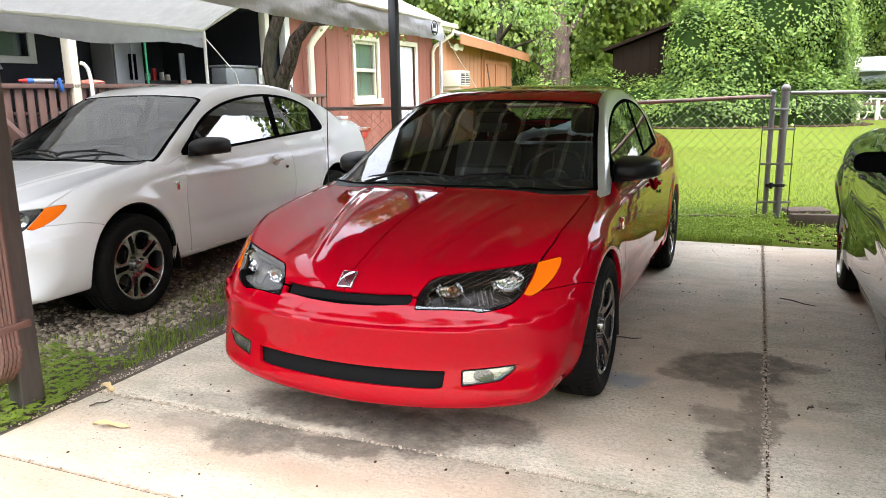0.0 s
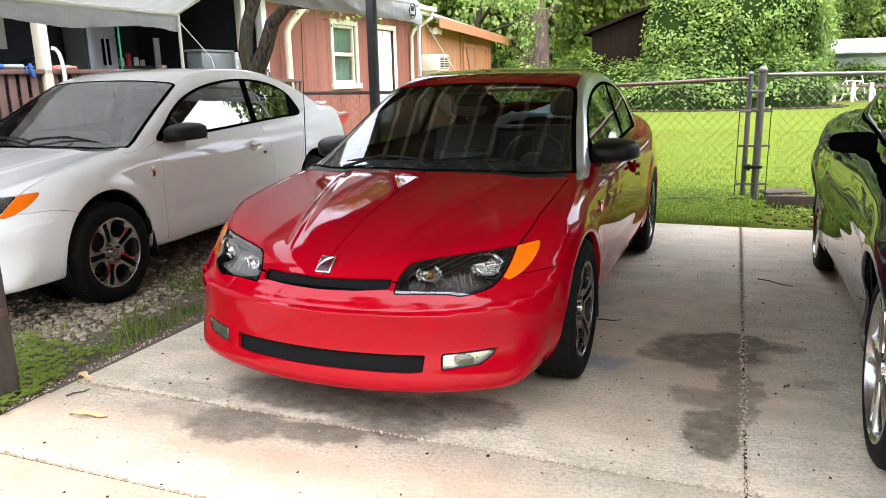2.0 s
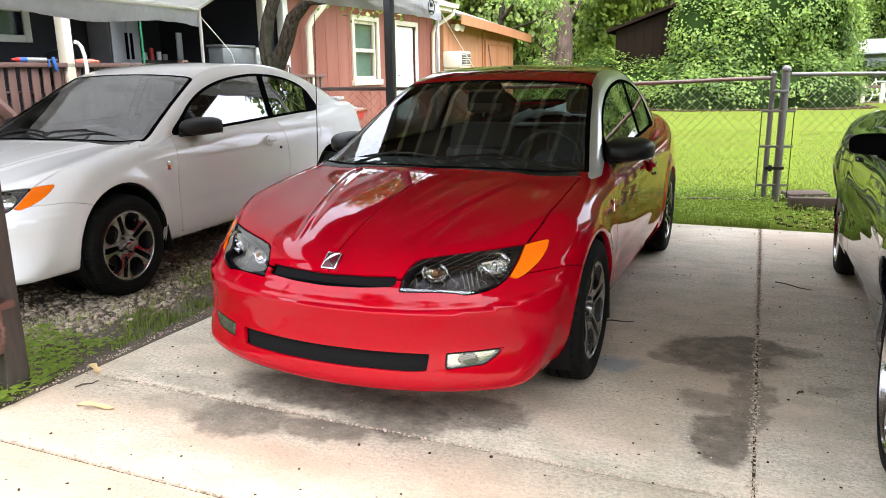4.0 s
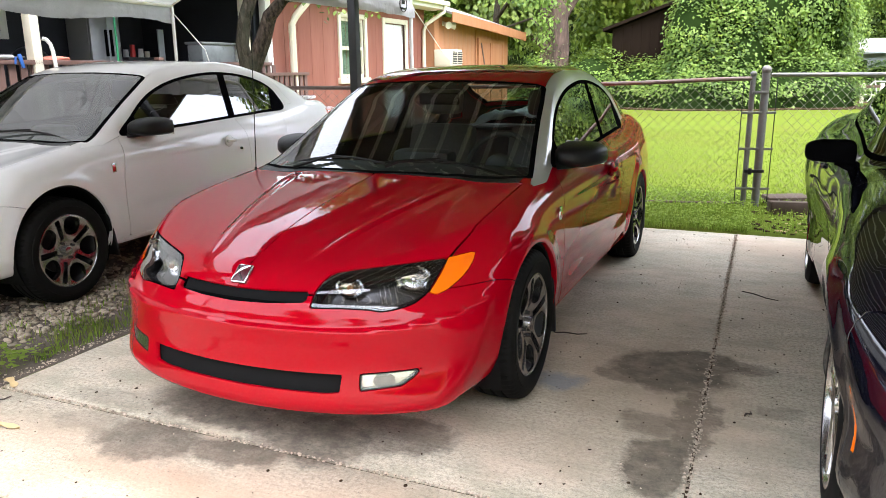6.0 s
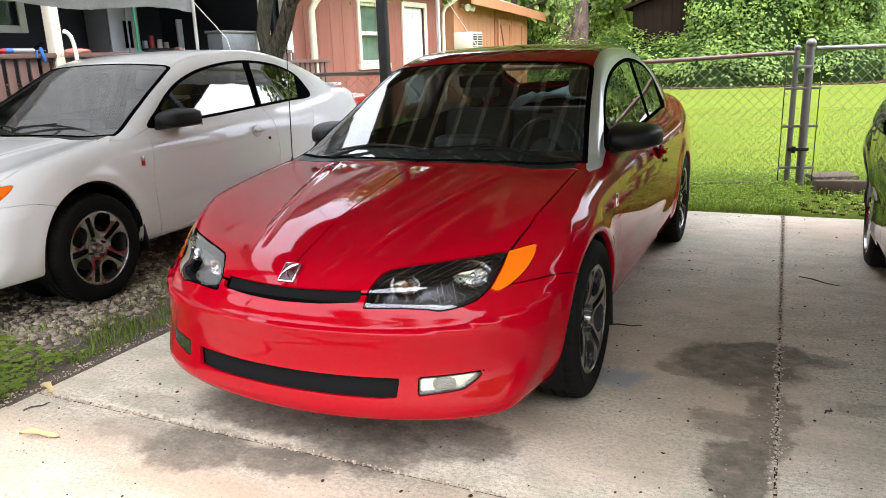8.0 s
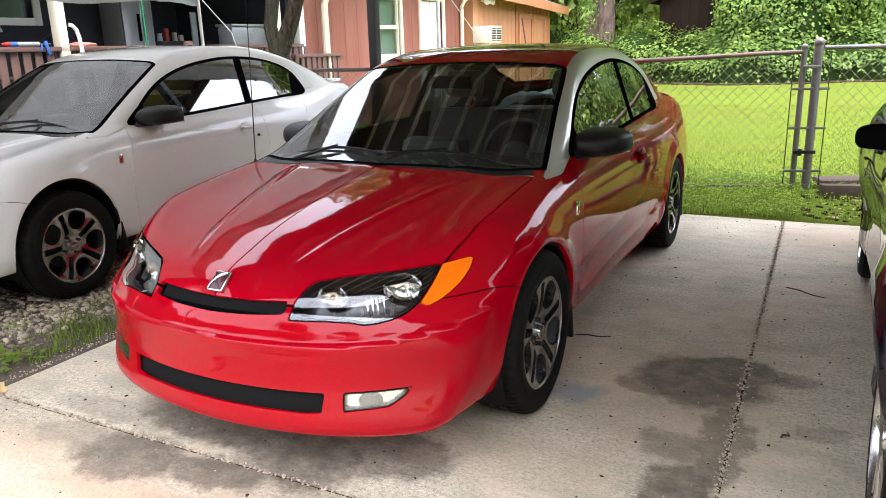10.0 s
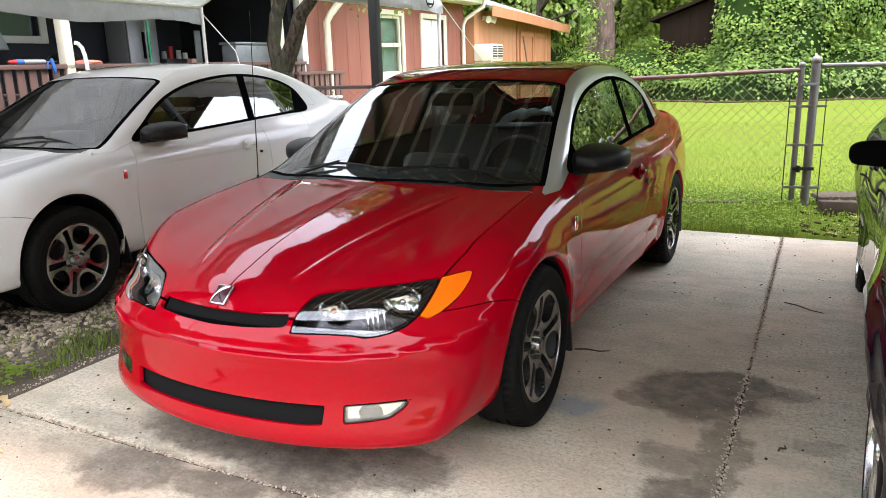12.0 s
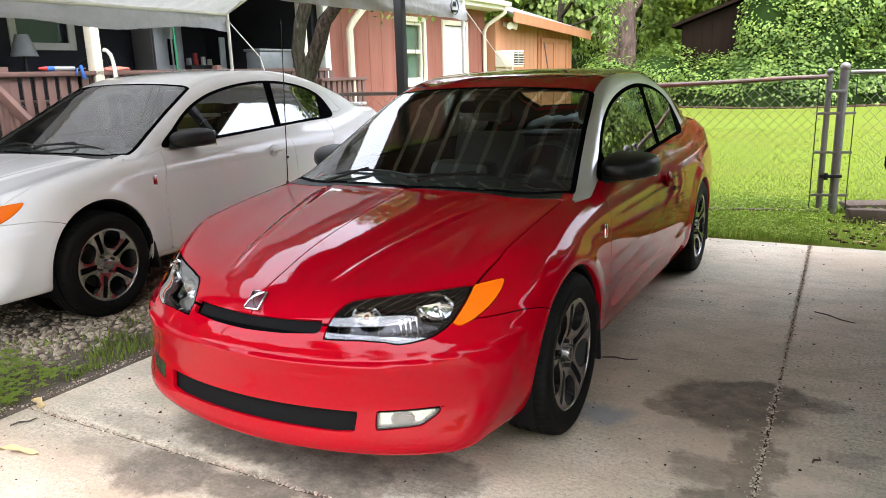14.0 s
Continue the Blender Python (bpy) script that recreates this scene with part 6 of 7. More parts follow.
leader(house, 16.60, -6.38, 0.1, 2.82)
part("leader_pipe", tube([(-6.38, 11.35, 2.82), (-6.45, 11.3, 2.5), (-6.62, 11.16, 2.25), (-6.68, 11.12, 2.12), (-6.68, 11.12, 0.1)], 0.06, 10), M_CREAM, house, "cream rainwater pipe")
# window with sashes
wd = new("window")
wd.parent = house
for nm, lo, hi in (("casing", (HU - 0.02, 12.88, 1.16), (HU + 0.035, 12.97, 2.44)), ("casing", (HU - 0.02, 13.88, 1.16), (HU + 0.035, 13.97, 2.44)),
                   ("casing", (HU - 0.02, 12.97, 2.35), (HU + 0.035, 13.88, 2.44)), ("window_sill", (HU - 0.02, 12.84, 1.13), (HU + 0.07, 14.01, 1.235)),
                   ("sash", (HU - 0.09, 12.97, 1.235), (HU - 0.02, 13.02, 2.35)), ("sash", (HU - 0.09, 13.83, 1.235), (HU - 0.02, 13.88, 2.35)),
                   ("sash", (HU - 0.09, 13.02, 1.76), (HU - 0.015, 13.83, 1.83)), ("sash", (HU - 0.09, 13.02, 1.235), (HU - 0.02, 13.83, 1.30)), ("sash", (HU - 0.09, 13.02, 2.29), (HU - 0.02, 13.83, 2.35))):
    part(nm, box(lo, hi, 0.006), M_CREAM, wd)
part("pane", box((HU - 0.062, 13.02, 1.83), (HU - 0.056, 13.83, 2.29)), M_WINGLASS, wd).visible_shadow = False
part("pane", box((HU - 0.062, 13.02, 1.30), (HU - 0.056, 13.83, 1.76)), M_WINGLASS, wd).visible_shadow = False
part("blind", box((HU - 0.14, 12.98, 1.24), (HU - 0.13, 13.87, 2.35)), M_BLIND, wd, "pale green blind")
part("room_wall", box((HU - 0.9, 12.3, 0.6), (HU - 0.88, 14.5, 2.7)), M_LINER, house)
# white door
dr = new("door")
dr.parent = house
for lo, hi in (((HU - 0.03, 14.66, 0.35), (HU + 0.035, 14.76, 2.44)), ((HU - 0.03, 15.72, 0.35), (HU + 0.035, 15.82, 2.44)), ((HU - 0.03, 14.76, 2.34), (HU + 0.035, 15.72, 2.44))):
    part("door_frame", box(lo, hi, 0.006), M_CREAM, dr)
part("door_leaf", box((HU - 0.09, 14.77, 0.36), (HU - 0.045, 15.71, 2.33), 0.004), M_DOORW, dr, "plain white door")
for a, b in ((14.88, 15.19), (15.29, 15.60)):
    for z0, z1 in ((0.55, 1.15), (1.30, 2.18)):
        part("door_panel", box((HU - 0.05, a, z0), (HU - 0.038, b, z1), 0.005), M_DOORW, dr)
part("door_handle", rod((HU - 0.045, 14.85, 1.3), (HU + 0.02, 14.85, 1.3), 0.022, seg=12), M_CHROME, dr)
part("door_step", box((HU, 14.6, 0.0), (HU + 0.9, 15.9, 0.33), 0.01), M_BLOCK, house)
# porch window on the back wall
pw = new("window")
pw.parent = house
for lo, hi in (((-9.44, 7.08, 1.85), (-9.37, 7.18, 2.70)), ((-9.44, 7.95, 1.85), (-9.37, 8.06, 2.70)), ((-9.44, 7.18, 1.85), (-9.37, 7.95, 1.95)), ((-9.44, 7.18, 2.62), (-9.37, 7.95, 2.70)), ((-9.46, 7.18, 2.27), (-9.40, 7.95, 2.31))):
    part("casing", box(lo, hi, 0.006), M_WHITEP, pw)
part("pane", box((-9.47, 7.18, 1.95), (-9.465, 7.95, 2.62)), M_WINGLASS, pw)
part("curtain", box((-9.55, 7.2, 1.95), (-9.53, 7.9, 2.6)), M_TOTE, pw, "pale net curtain")

# ---- deck railing and steps ----
rail = thing("deck_railing", "weathered brown wooden porch railing with flat slats", "railing")
part("top_rail", box((-6.86, 0.2, 1.46), (-6.70, 10.55, 1.51), 0.006), M_RAIL, rail)
part("bottom_rail", box((-6.82, 0.2, 0.60), (-6.76, 10.55, 0.68), 0.006), M_RAIL, rail)
first = part("slat", box((-6.755, 0.0, 0.56), (-6.735, 0.085, 1.47), 0.004), M_RAIL, rail)
for i in range(1, 78):
    s = new("slat", first.data)
    s.parent = rail
    s.location = (0, 0.20 + 0.135 * i, 0)
first.location = (0, 0.20, 0)
for vv in (0.9, 3.2, 5.30, 8.2):
    part("post", box((-6.83, vv - 0.045, 0.45), (-6.74, vv + 0.045, 1.56), 0.006), M_RAIL, rail)
steps = thing("porch_steps", "brown wooden porch steps with a sloping handrail", "steps")
for i in range(3):
    part("tread", box((-6.72 + 0.27 * i, 3.7, 0.0), (-6.45 + 0.27 * i, 5.1, 0.40 - 0.13 * i), 0.006), M_RAIL, steps)
for vv in (3.7, 5.12):
    bm = box((-0.05, -0.03, -0.05), (1.15, 0.03, 0.05), 0.006)
    bmesh.ops.transform(bm, matrix=pose(-6.72, vv, 1.42, 0, 36, 0), verts=bm.verts)
    part("handrail", bm, M_RAIL, steps)
    part("post", box((-5.90, vv - 0.04, 0.0), (-5.82, vv + 0.04, 0.86), 0.005), M_RAIL, steps)
    for i in range(5):
        uu = -6.62 + 0.16 * i
        part("baluster", box((uu, vv - 0.018, 0.15), (uu + 0.035, vv + 0.018, 1.34 - 0.72 * (uu + 6.72)), 0.003), M_RAIL, steps)
low = thing("low_railing", "short brown slatted railing beside the house corner", "railing")
part("top_rail", box((-6.70, 10.2, 1.30), (-6.60, 11.45, 1.35), 0.005), M_RAIL, low)
for i in range(9):
    part("slat", box((-6.66, 10.22 + 0.14 * i, 0.3), (-6.63, 10.30 + 0.14 * i, 1.31), 0.003), M_RAIL, low)

# ---- things on the porch ----
fr = thing("fridge", "tall grey double-door fridge against the porch wall", "fridge")
part("body", box((-9.36, 9.02, 0.52), (-8.92, 9.60, 2.32), 0.01), M_FRIDGE, fr)
for a, b, h in ((9.025, 9.345, 9.30), (9.355, 9.595, 9.40)):
    d = part("door", box((-8.915, a, 0.60), (-8.87, b, 2.30), 0.012), M_FRIDGE, fr)
    part("handle", box((-8.87, h - 0.02, 1.62), (-8.835, h + 0.02, 2.02), 0.01), M_TRIM, d, "long black handle")
gp = thing("green_pole", "thin green metal pole standing on the porch", "pole")
part("pole", rod((-6.95, 7.68, 0.52), (-6.95, 7.68, 2.4), 0.014, seg=10), M_GREENPOLE, gp)
tb = thing("porch_table", "dark folding table behind the railing", "table")
part("tabletop", box((-7.45, 8.9, 1.40), (-6.90, 10.2, 1.44), 0.006), M_DASH, tb)
for a, b in ((-7.4, 8.95), (-6.95, 8.95), (-7.4, 10.15), (-6.95, 10.15)):
    part("leg", box((a - 0.02, b - 0.02, 0.52), (a + 0.02, b + 0.02, 1.40), 0.003), M_DASH, tb)
tt = thing("storage_tote", "translucent grey plastic storage tote with a lid", "tote")
part("bin", box((-7.20, 9.20, 1.44), (-6.92, 9.94, 1.76), 0.03), M_BIN, tt)
part("lid", box((-7.22, 9.18, 1.76), (-6.90, 9.96, 1.795), 0.012), M_BIN, tt)
tt = thing("white_box", "off-white plastic box with a green label", "box")
part("box_body", box((-7.25, 10.0, 1.44), (-6.93, 10.17, 1.77), 0.02), M_WHITEP, tt)
part("box_label", box((-6.931, 10.03, 1.56), (-6.926, 10.14, 1.66)), M_BLIND, tt)
gl = thing("kettle_grill", "small dark domed grill on the porch", "grill")
dome = bmesh.new()
bmesh.ops.create_uvsphere(dome, u_segments=20, v_segments=12, radius=0.24, matrix=Matrix.Translation((-7.6, 6.95, 1.45)))
part("bowl", dome, M_PLASTIC, gl)
for a in (0, 120, 240):
    part("leg", rod((-7.6 + 0.18 * math.cos(radians(a)), 6.95 + 0.18 * math.sin(radians(a)), 0.52), (-7.6 + 0.1 * math.cos(radians(a)), 6.95 + 0.1 * math.sin(radians(a)), 1.3), 0.012, seg=8), M_PLASTIC, gl)
lp = thing("table_lamp", "grey table lamp with a cone shade on a stand", "lamp")
part("shade", rod((-8.9, 6.93, 1.74), (-8.9, 6.93, 2.02), 0.17, 0.08, 20), M_TOTE, lp)
part("stem", rod((-8.9, 6.93, 0.52), (-8.9, 6.93, 1.74), 0.02, seg=10), M_DASH, lp)
cg = thing("caulking_gun", "blue and red caulking gun lying on the railing", "tool")
part("barrel", rod((-6.73, 5.80, 1.538), (-6.73, 6.06, 1.538), 0.024, seg=14), M_FRIDGE, cg, "pale cartridge")
part("cradle", rod((-6.73, 5.74, 1.536), (-6.73, 5.82, 1.536), 0.028, seg=14), M_BLUE, cg)
part("nozzle", rod((-6.73, 5.74, 1.538), (-6.73, 5.66, 1.540), 0.026, 0.010, 12), M_REDPL, cg)
part("handle", box((-0.012, -0.020, -0.12), (0.012, 0.020, 0.03), 0.010, m=pose(-6.68, 6.11, 1.54, 14)), M_BLUE, cg)
part("trigger", box((-0.008, -0.009, -0.08), (0.008, 0.009, 0.0), 0.006, m=pose(-6.68, 6.06, 1.54, -10)), M_BLUE, cg)
part("push_rod", rod((-6.73, 6.06, 1.538), (-6.73, 6.20, 1.540), 0.006, seg=8), M_GALV, cg)
cl = thing("coral_cloth", "crumpled coral red cloth on the railing", "cloth")
b2 = bmesh.new()
bmesh.ops.create_icosphere(b2, subdivisions=3, radius=1)
for q in b2.verts:
    n3 = 1 + 0.25 * noise.noise(q.co * 2.3)
    q.co = Vector((q.co.x * 0.07 * n3 - 6.78, q.co.y * 0.19 * n3 + 6.62, max(q.co.z, -0.3) * 0.035 * n3 + 1.522))
part("cloth", b2, M_CORALPL, cl)
hs = thing("white_hose", "white hose looped beside the porch column", "hose")
part("hose", tube([(-6.69, 6.42, 1.735), (-6.68, 6.455, 1.725), (-6.67, 6.49, 1.68), (-6.665, 6.508, 1.60), (-6.66, 6.515, 1.50), (-6.66, 6.515, 1.30), (-6.66, 6.515, 0.52)], 0.022, 8), M_WHITEP, hs)
sv = thing("shutter_board", "pale board leaning in the porch shade", "board")
part("board", box((-8.6, 10.1, 1.5), (-8.57, 10.22, 2.05), 0.004), M_TOTE, sv)
ch = thing("porch_shelf", "dark cluttered shelf on the porch", "shelf")
part("shelf_frame", box((-9.38, 9.85, 0.52), (-9.0, 10.5, 1.62), 0.01), M_DASH, ch)
for i, (a, h) in enumerate(((9.9, 0.12), (10.05, 0.2), (10.22, 0.14), (10.36, 0.1))):
    j = thing("jar", "small jar on the porch shelf", "jar", None, "jars on the shelf")
    part("jar_body", rod((-9.1, a, 1.62), (-9.1, a, 1.62 + h), 0.045, 0.04, 12), [M_TOTE, M_REDPL, M_WHITEP, M_CREAM][i], j)

# ---- boarded shed behind the house ----
shed = thing("shed", "tan boarded shed with double doors and a shingled roof", "shed")
SU = -6.72
part("core", box((-9.6, 17.0, 0.0), (SU - 0.03, 22.4, 2.45)), M_SHEDWALL, shed)
board = part("board", box((SU - 0.03, 17.0, 0.0), (SU, 17.285, 2.62), 0.004), M_SHEDWALL, shed)
for i in range(1, 9):
    o = new("board", board.data)
    o.parent = shed
    o.location = (0, 0.295 * i, 0)
for i in range(9):
    o = part("board", box((SU, 19.66 + 0.30 * i, 0.0), (SU + 0.03, 19.95 + 0.30 * i, 2.40), 0.004), M_SHEDWALL, shed)
rf = bmesh.new()
rv = [(-6.30, 17.1, 2.62), (-6.30, 22.7, 2.40), (-9.4, 22.7, 3.45), (-9.4, 17.1, 3.65)]
vs = [rf.verts.new(p) for p in rv] + [rf.verts.new((p[0], p[1], p[2] + 0.05)) for p in rv]
for q in ((3, 2, 1, 0), (4, 5, 6, 7), (0, 1, 5, 4), (1, 2, 6, 5), (2, 3, 7, 6), (3, 0, 4, 7)):
    rf.faces.new([vs[i] for i in q])
part("roof", rf, M_SHINGLE, shed, smooth=False)
for (a, b, z0, z1) in ((17.1, 19.45, 2.66, 2.57), (19.45, 22.7, 2.57, 2.42)):
    fb = bmesh.new()
    fv = [(-6.32, a, z0 - 0.20), (-6.32, b, z1 - 0.20), (-6.32, b, z1 + 0.03), (-6.32, a, z0 + 0.03)]
    q0 = [fb.verts.new(p) for p in fv]
    q1 = [fb.verts.new((p[0] + 0.035, p[1], p[2])) for p in fv]
    fb.faces.new(q0[::-1])
    fb.faces.new(q1)
    for k in range(4):
        fb.faces.new((q0[k], q0[(k + 1) % 4], q1[(k + 1) % 4], q1[k]))
    part("fascia", fb, M_SHEDWALL, shed, smooth=False)
part("end_fascia", box((-6.32, 22.70, 2.2), (-6.285, 22.9, 2.46)), M_SHEDWALL, shed)
for a, b in ((19.75, 20.78), (20.80, 21.80)):
    d = part("shed_door", box((SU + 0.032, a, 0.15), (SU + 0.065, b, 2.20), 0.004), M_SHEDWALL, shed)
    for lo, hi in (((a, 0.15), (a + 0.10, 2.20)), ((b - 0.10, 0.15), (b, 2.20)), ((a + 0.1, 2.08), (b - 0.1, 2.20)), ((a + 0.1, 1.1), (b - 0.1, 1.22))):
        part("rail", box((SU + 0.066, lo[0], lo[1]), (SU + 0.09, hi[0], hi[1]), 0.003), M_SHEDWALL, d)
br = box((SU + 0.066, -0.03, -0.55), (SU + 0.085, 0.03, 0.55), 0.003)
bmesh.ops.transform(br, matrix=pose(0, 20.15, 1.65, 24, 0, 0), verts=br.verts)
part("brace", br, M_RAIL, shed)
ac = thing("window_air_conditioner", "cream window air conditioner sticking out of the shed wall", "air conditioner")
part("case", box((SU, 16.95, 1.46), (SU + 0.45, 17.62, 1.84), 0.02), M_CREAM, ac)
for a in (17.02, 17.33):
    part("grille", box((SU + 0.452, a, 1.51), (SU + 0.46, a + 0.25, 1.79)), M_DARKALLOY, ac)
for i in range(5):
    part("fin", box((SU + 0.461, 17.0, 1.53 + 0.055 * i), (SU + 0.47, 17.6, 1.545 + 0.055 * i)), M_CREAM, ac)
part("bracket", box((SU, 17.0, 1.38), (SU + 0.42, 17.05, 1.455), 0.004), M_CREAM, ac)
fl = thing("flood_light", "white twin-head flood light under the eave", "lamp")
part("mount", box((SU - 0.01, 17.45, 2.40), (SU + 0.04, 17.55, 2.50), 0.008), M_WHITEP, fl)
for dv in (-0.10, 0.14):
    part("head", rod((SU + 0.05, 17.5 + dv * 0.4, 2.44), (SU + 0.22, 17.5 + dv * 1.6, 2.40), 0.035, 0.085, 16), M_WHITEP, fl)

# ---- tree by the porch ----
tree = thing("porch_tree", "small forked tree with grey-brown bark by the porch", "tree", FR)
part("trunk", tube([(-5.68, 8.6, 0.0), (-5.66, 8.6, 0.7), (-5.64, 8.6, 1.35), (-5.62, 8.62, 1.55)], [0.17, 0.145, 0.135, 0.12], 12), M_BARK, tree)
part("limb", tube([(-5.66, 8.6, 1.35), (-5.74, 8.6, 1.7), (-5.68, 8.62, 2.05), (-5.5, 8.6, 2.4), (-5.42, 8.55, 3.1)], [0.10, 0.085, 0.085, 0.08, 0.05], 10), M_BARK, tree)
part("limb", tube([(-5.60, 8.6, 1.4), (-5.42, 8.62, 1.75), (-5.28, 8.6, 2.05), (-5.05, 8.6, 2.25), (-4.6, 8.5, 2.6)], [0.11, 0.10, 0.09, 0.07, 0.05], 10), M_BARK, tree)
part("limb", tube([(-5.05, 8.6, 2.25), (-4.5, 8.5, 2.22), (-3.9, 8.4, 2.1)], [0.05, 0.03, 0.012], 8), M_BARK, tree)


def leaf_cloud(name, centers, radii, n, size, material, parent=None, seed=1, shell=0.35, m=None, up=0.4, hollow=0.0):
    """Leaves as folded diamonds, scattered on and just inside ellipsoids, turned outwards and up; one mesh."""
    rng = np.random.default_rng(seed)
    C, Rr = np.array(centers, float), np.array(radii, float)
    wgt = (Rr[:, 0] * Rr[:, 2]) ** 1.0
    k = rng.choice(len(C), n, p=wgt / wgt.sum())
    d = rng.normal(size=(n, 3))
    d /= np.linalg.norm(d, axis=1, keepdims=True)
    rad = 1 - shell * rng.random(n) ** 1.5 + 0.10 * rng.normal(size=n)
    P = C[k] + d * Rr[k] * rad[:, None]
    lump = fbm(P[:, 0] + 0.6 * P[:, 1], P[:, 2] - 0.3 * P[:, 1], 1.9)      # leaves gather in clumps with hollows between
    P = P + d * Rr[k] * (0.11 * lump)[:, None]
    nrm = d + np.array([0, 0, up]) + rng.normal(0, 0.45, (n, 3))
    nrm /= np.linalg.norm(nrm, axis=1, keepdims=True)
    if hollow:                      # leaves left out in gaps and at the foot, baring the painted-shade cores
        gap = fbm(0.8 * P[:, 0] + 0.5 * P[:, 1] + 2.0, 0.9 * P[:, 2] + 0.3 * P[:, 1], 1.15)
        stay = (gap > -hollow) | (rng.random(n) < 0.12)
        stay &= (P[:, 2] > 0.38 + 0.25 * gap) | (rng.random(n) < 0.15)
        P, nrm = P[stay], nrm[stay]
    return leaf_quads(name, P, nrm, size, material, parent, rng, m)


def leaf_quads(name, P, nrm, size, material, parent, rng, m=None):
    n = len(P)
    a = np.cross(nrm, np.array([0.0, 0.0, 1.0]) + rng.normal(0, 0.3, (n, 3)))
    a /= np.linalg.norm(a, axis=1, keepdims=True) + 1e-9
    b = np.cross(nrm, a)
    s = (size * rng.uniform(0.55, 1.35, n))[:, None]
    tip = P - b * s * 0.62 - nrm * s * 0.12
    V = np.stack([P + b * s * 0.5, P + a * s * 0.42 + nrm * s * 0.06, tip, P - a * s * 0.42 + nrm * s * 0.06], 1).reshape(-1, 3)
    F = np.arange(4 * n).reshape(n, 4)
    ob = raw_mesh(name, V, F, material, parent)
    if m is not None:
        ob.matrix_basis = m
    return ob


leaf_cloud("foliage", [(-4.1, 8.45, 2.02), (-4.55, 8.5, 2.15), (-3.75, 8.45, 2.03)], [(0.32, 0.2, 0.10), (0.35, 0.25, 0.14), (0.25, 0.2, 0.10)], 45, 0.06, M_TREELEAF, tree, 11)
leaf_cloud("crown", [(-5.2, 8.6, 3.6), (-4.4, 8.4, 3.3), (-6.0, 8.8, 3.8), (-5.0, 9.2, 4.4)], [(0.9, 0.8, 0.6), (0.7, 0.6, 0.4), (0.8, 0.7, 0.6), (0.9, 0.8, 0.7)], 5000, 0.10, M_TREELEAF, tree, 12)

# ---- chain-link fence ----
fence = thing("chain_link_fence", "galvanised chain-link fence with a rusty top rail", "fence", pose(0, 0, 0))
FY = lambda x: 7.50 + 0.03 * (2.6 - x)


def mesh_panel(x0, x1, z0, ztop, name):
    """Diagonal wires of the chain link between two posts."""
    step, r = 0.088, 0.0013
    V, F = [], []
    cnt = int((x1 - x0 + 1.4) / step)
    for sgn in (1, -1):
        for i in range(cnt + 1):
            xb = (x0 - 1.4 + step * i) if sgn > 0 else (x0 + step * i)
            pts = []
            for t in (0.0, 1.0):
                z = z0 + (1.16) * t
                pts.append((xb + sgn * t * 1.16 * 0.98, z))
            (xa, za), (xc, zc) = pts
            # clip to the panel
            def at_x(xx):
                return za + (zc - za) * (xx - xa) / (xc - xa)
            lo, hi = (xa, xc) if xa < xc else (xc, xa)
            a, b = max(lo, x0), min(hi, x1)
            if b - a < 0.02:
                continue
            p, q = (a, at_x(a)), (b, at_x(b))
            k = len(V)
            yo = 0.0025 * sgn
            for (xx, zz) in (p, q):
                zz = z0 + (zz - z0) * (ztop(xx) - z0) / 1.16
                for dx, dy in ((r, 0), (-r * 0.5, r), (-r * 0.5, -r)):
                    V.append((xx + dx, FY(xx) + yo + dy, zz + dx * sgn * -1))
            for j in range(3):
                F.append((k + j, k + (j + 1) % 3, k + 3 + (j + 1) % 3, k + 3 + j))
    ob = raw_mesh(name, V, F, M_WIRE, fence, "diamond wire mesh")
    ob["kind"] = "stuff"
    return ob


TOPL = lambda x: 1.255 - 0.028 * (2.6 - x) if x > 0.5 else 1.196
TOPR = lambda x: 1.285 - 0.004 * (x - 2.8)
mesh_panel(-6.5, 2.58, 0.10, TOPL, "wire_mesh")
mesh_panel(2.90, 9.5, 0.10, TOPR, "wire_mesh")
pts = [(x, FY(x), TOPL(x) + 0.004 * math.sin(x * 3)) for x in [-6.5 + 0.4 * i for i in range(23)]] + [(2.62, FY(2.62), 1.255)]
part("top_rail", tube(pts, 0.019, 10), M_RUSTY, fence, "rusty bent top rail")
part("top_rail", tube([(x, FY(x), TOPR(x)) for x in (2.78, 4.5, 7, 9.5)], 0.019, 10), M_GALV, fence)
part("bottom_rail", tube([(x, FY(x), 0.105 + 0.006 * math.sin(x)) for x in (-6.5, -3, 0, 1.5, 2.6)], 0.011, 8), M_RUSTY, fence)


def fence_post(x, z, r, knob):
    bm = rod((x, FY(x), -0.1), (x, FY(x), z), r, seg=16)
    bmesh.ops.create_uvsphere(bm, u_segments=14, v_segments=8, radius=knob, matrix=Matrix.Translation((x, FY(x), z + knob * 0.3)))
    part("post", bm, M_GALV, fence, "grey steel post with a domed cap")


fence_post(2.625, 1.285, 0.024, 0.029)
fence_post(2.735, 1.315, 0.036, 0.043)
for x in (-6.4, -3.4, -0.6, 5.6, 8.6):
    fence_post(x, 1.25, 0.024, 0.029)
for x, zt in ((2.545, 1.22), (2.835, 1.25)):
    part("tension_bar", box((x - 0.004, FY(x) - 0.010, 0.12), (x + 0.004, FY(x) - 0.004, zt), 0.001), M_DARKALLOY, fence)
    for zz in (0.25, 0.62, 0.95):
        part("clamp", box((min(x, 2.68) - 0.008, FY(x) - 0.028, zz - 0.011), (max(x, 2.68) + 0.008, FY(x) - 0.018, zz + 0.011), 0.002), M_GALV, fence)
part("latch", box((2.60, 7.455, 0.40), (2.78, 7.475, 0.43), 0.004), M_DARKALLOY, fence)
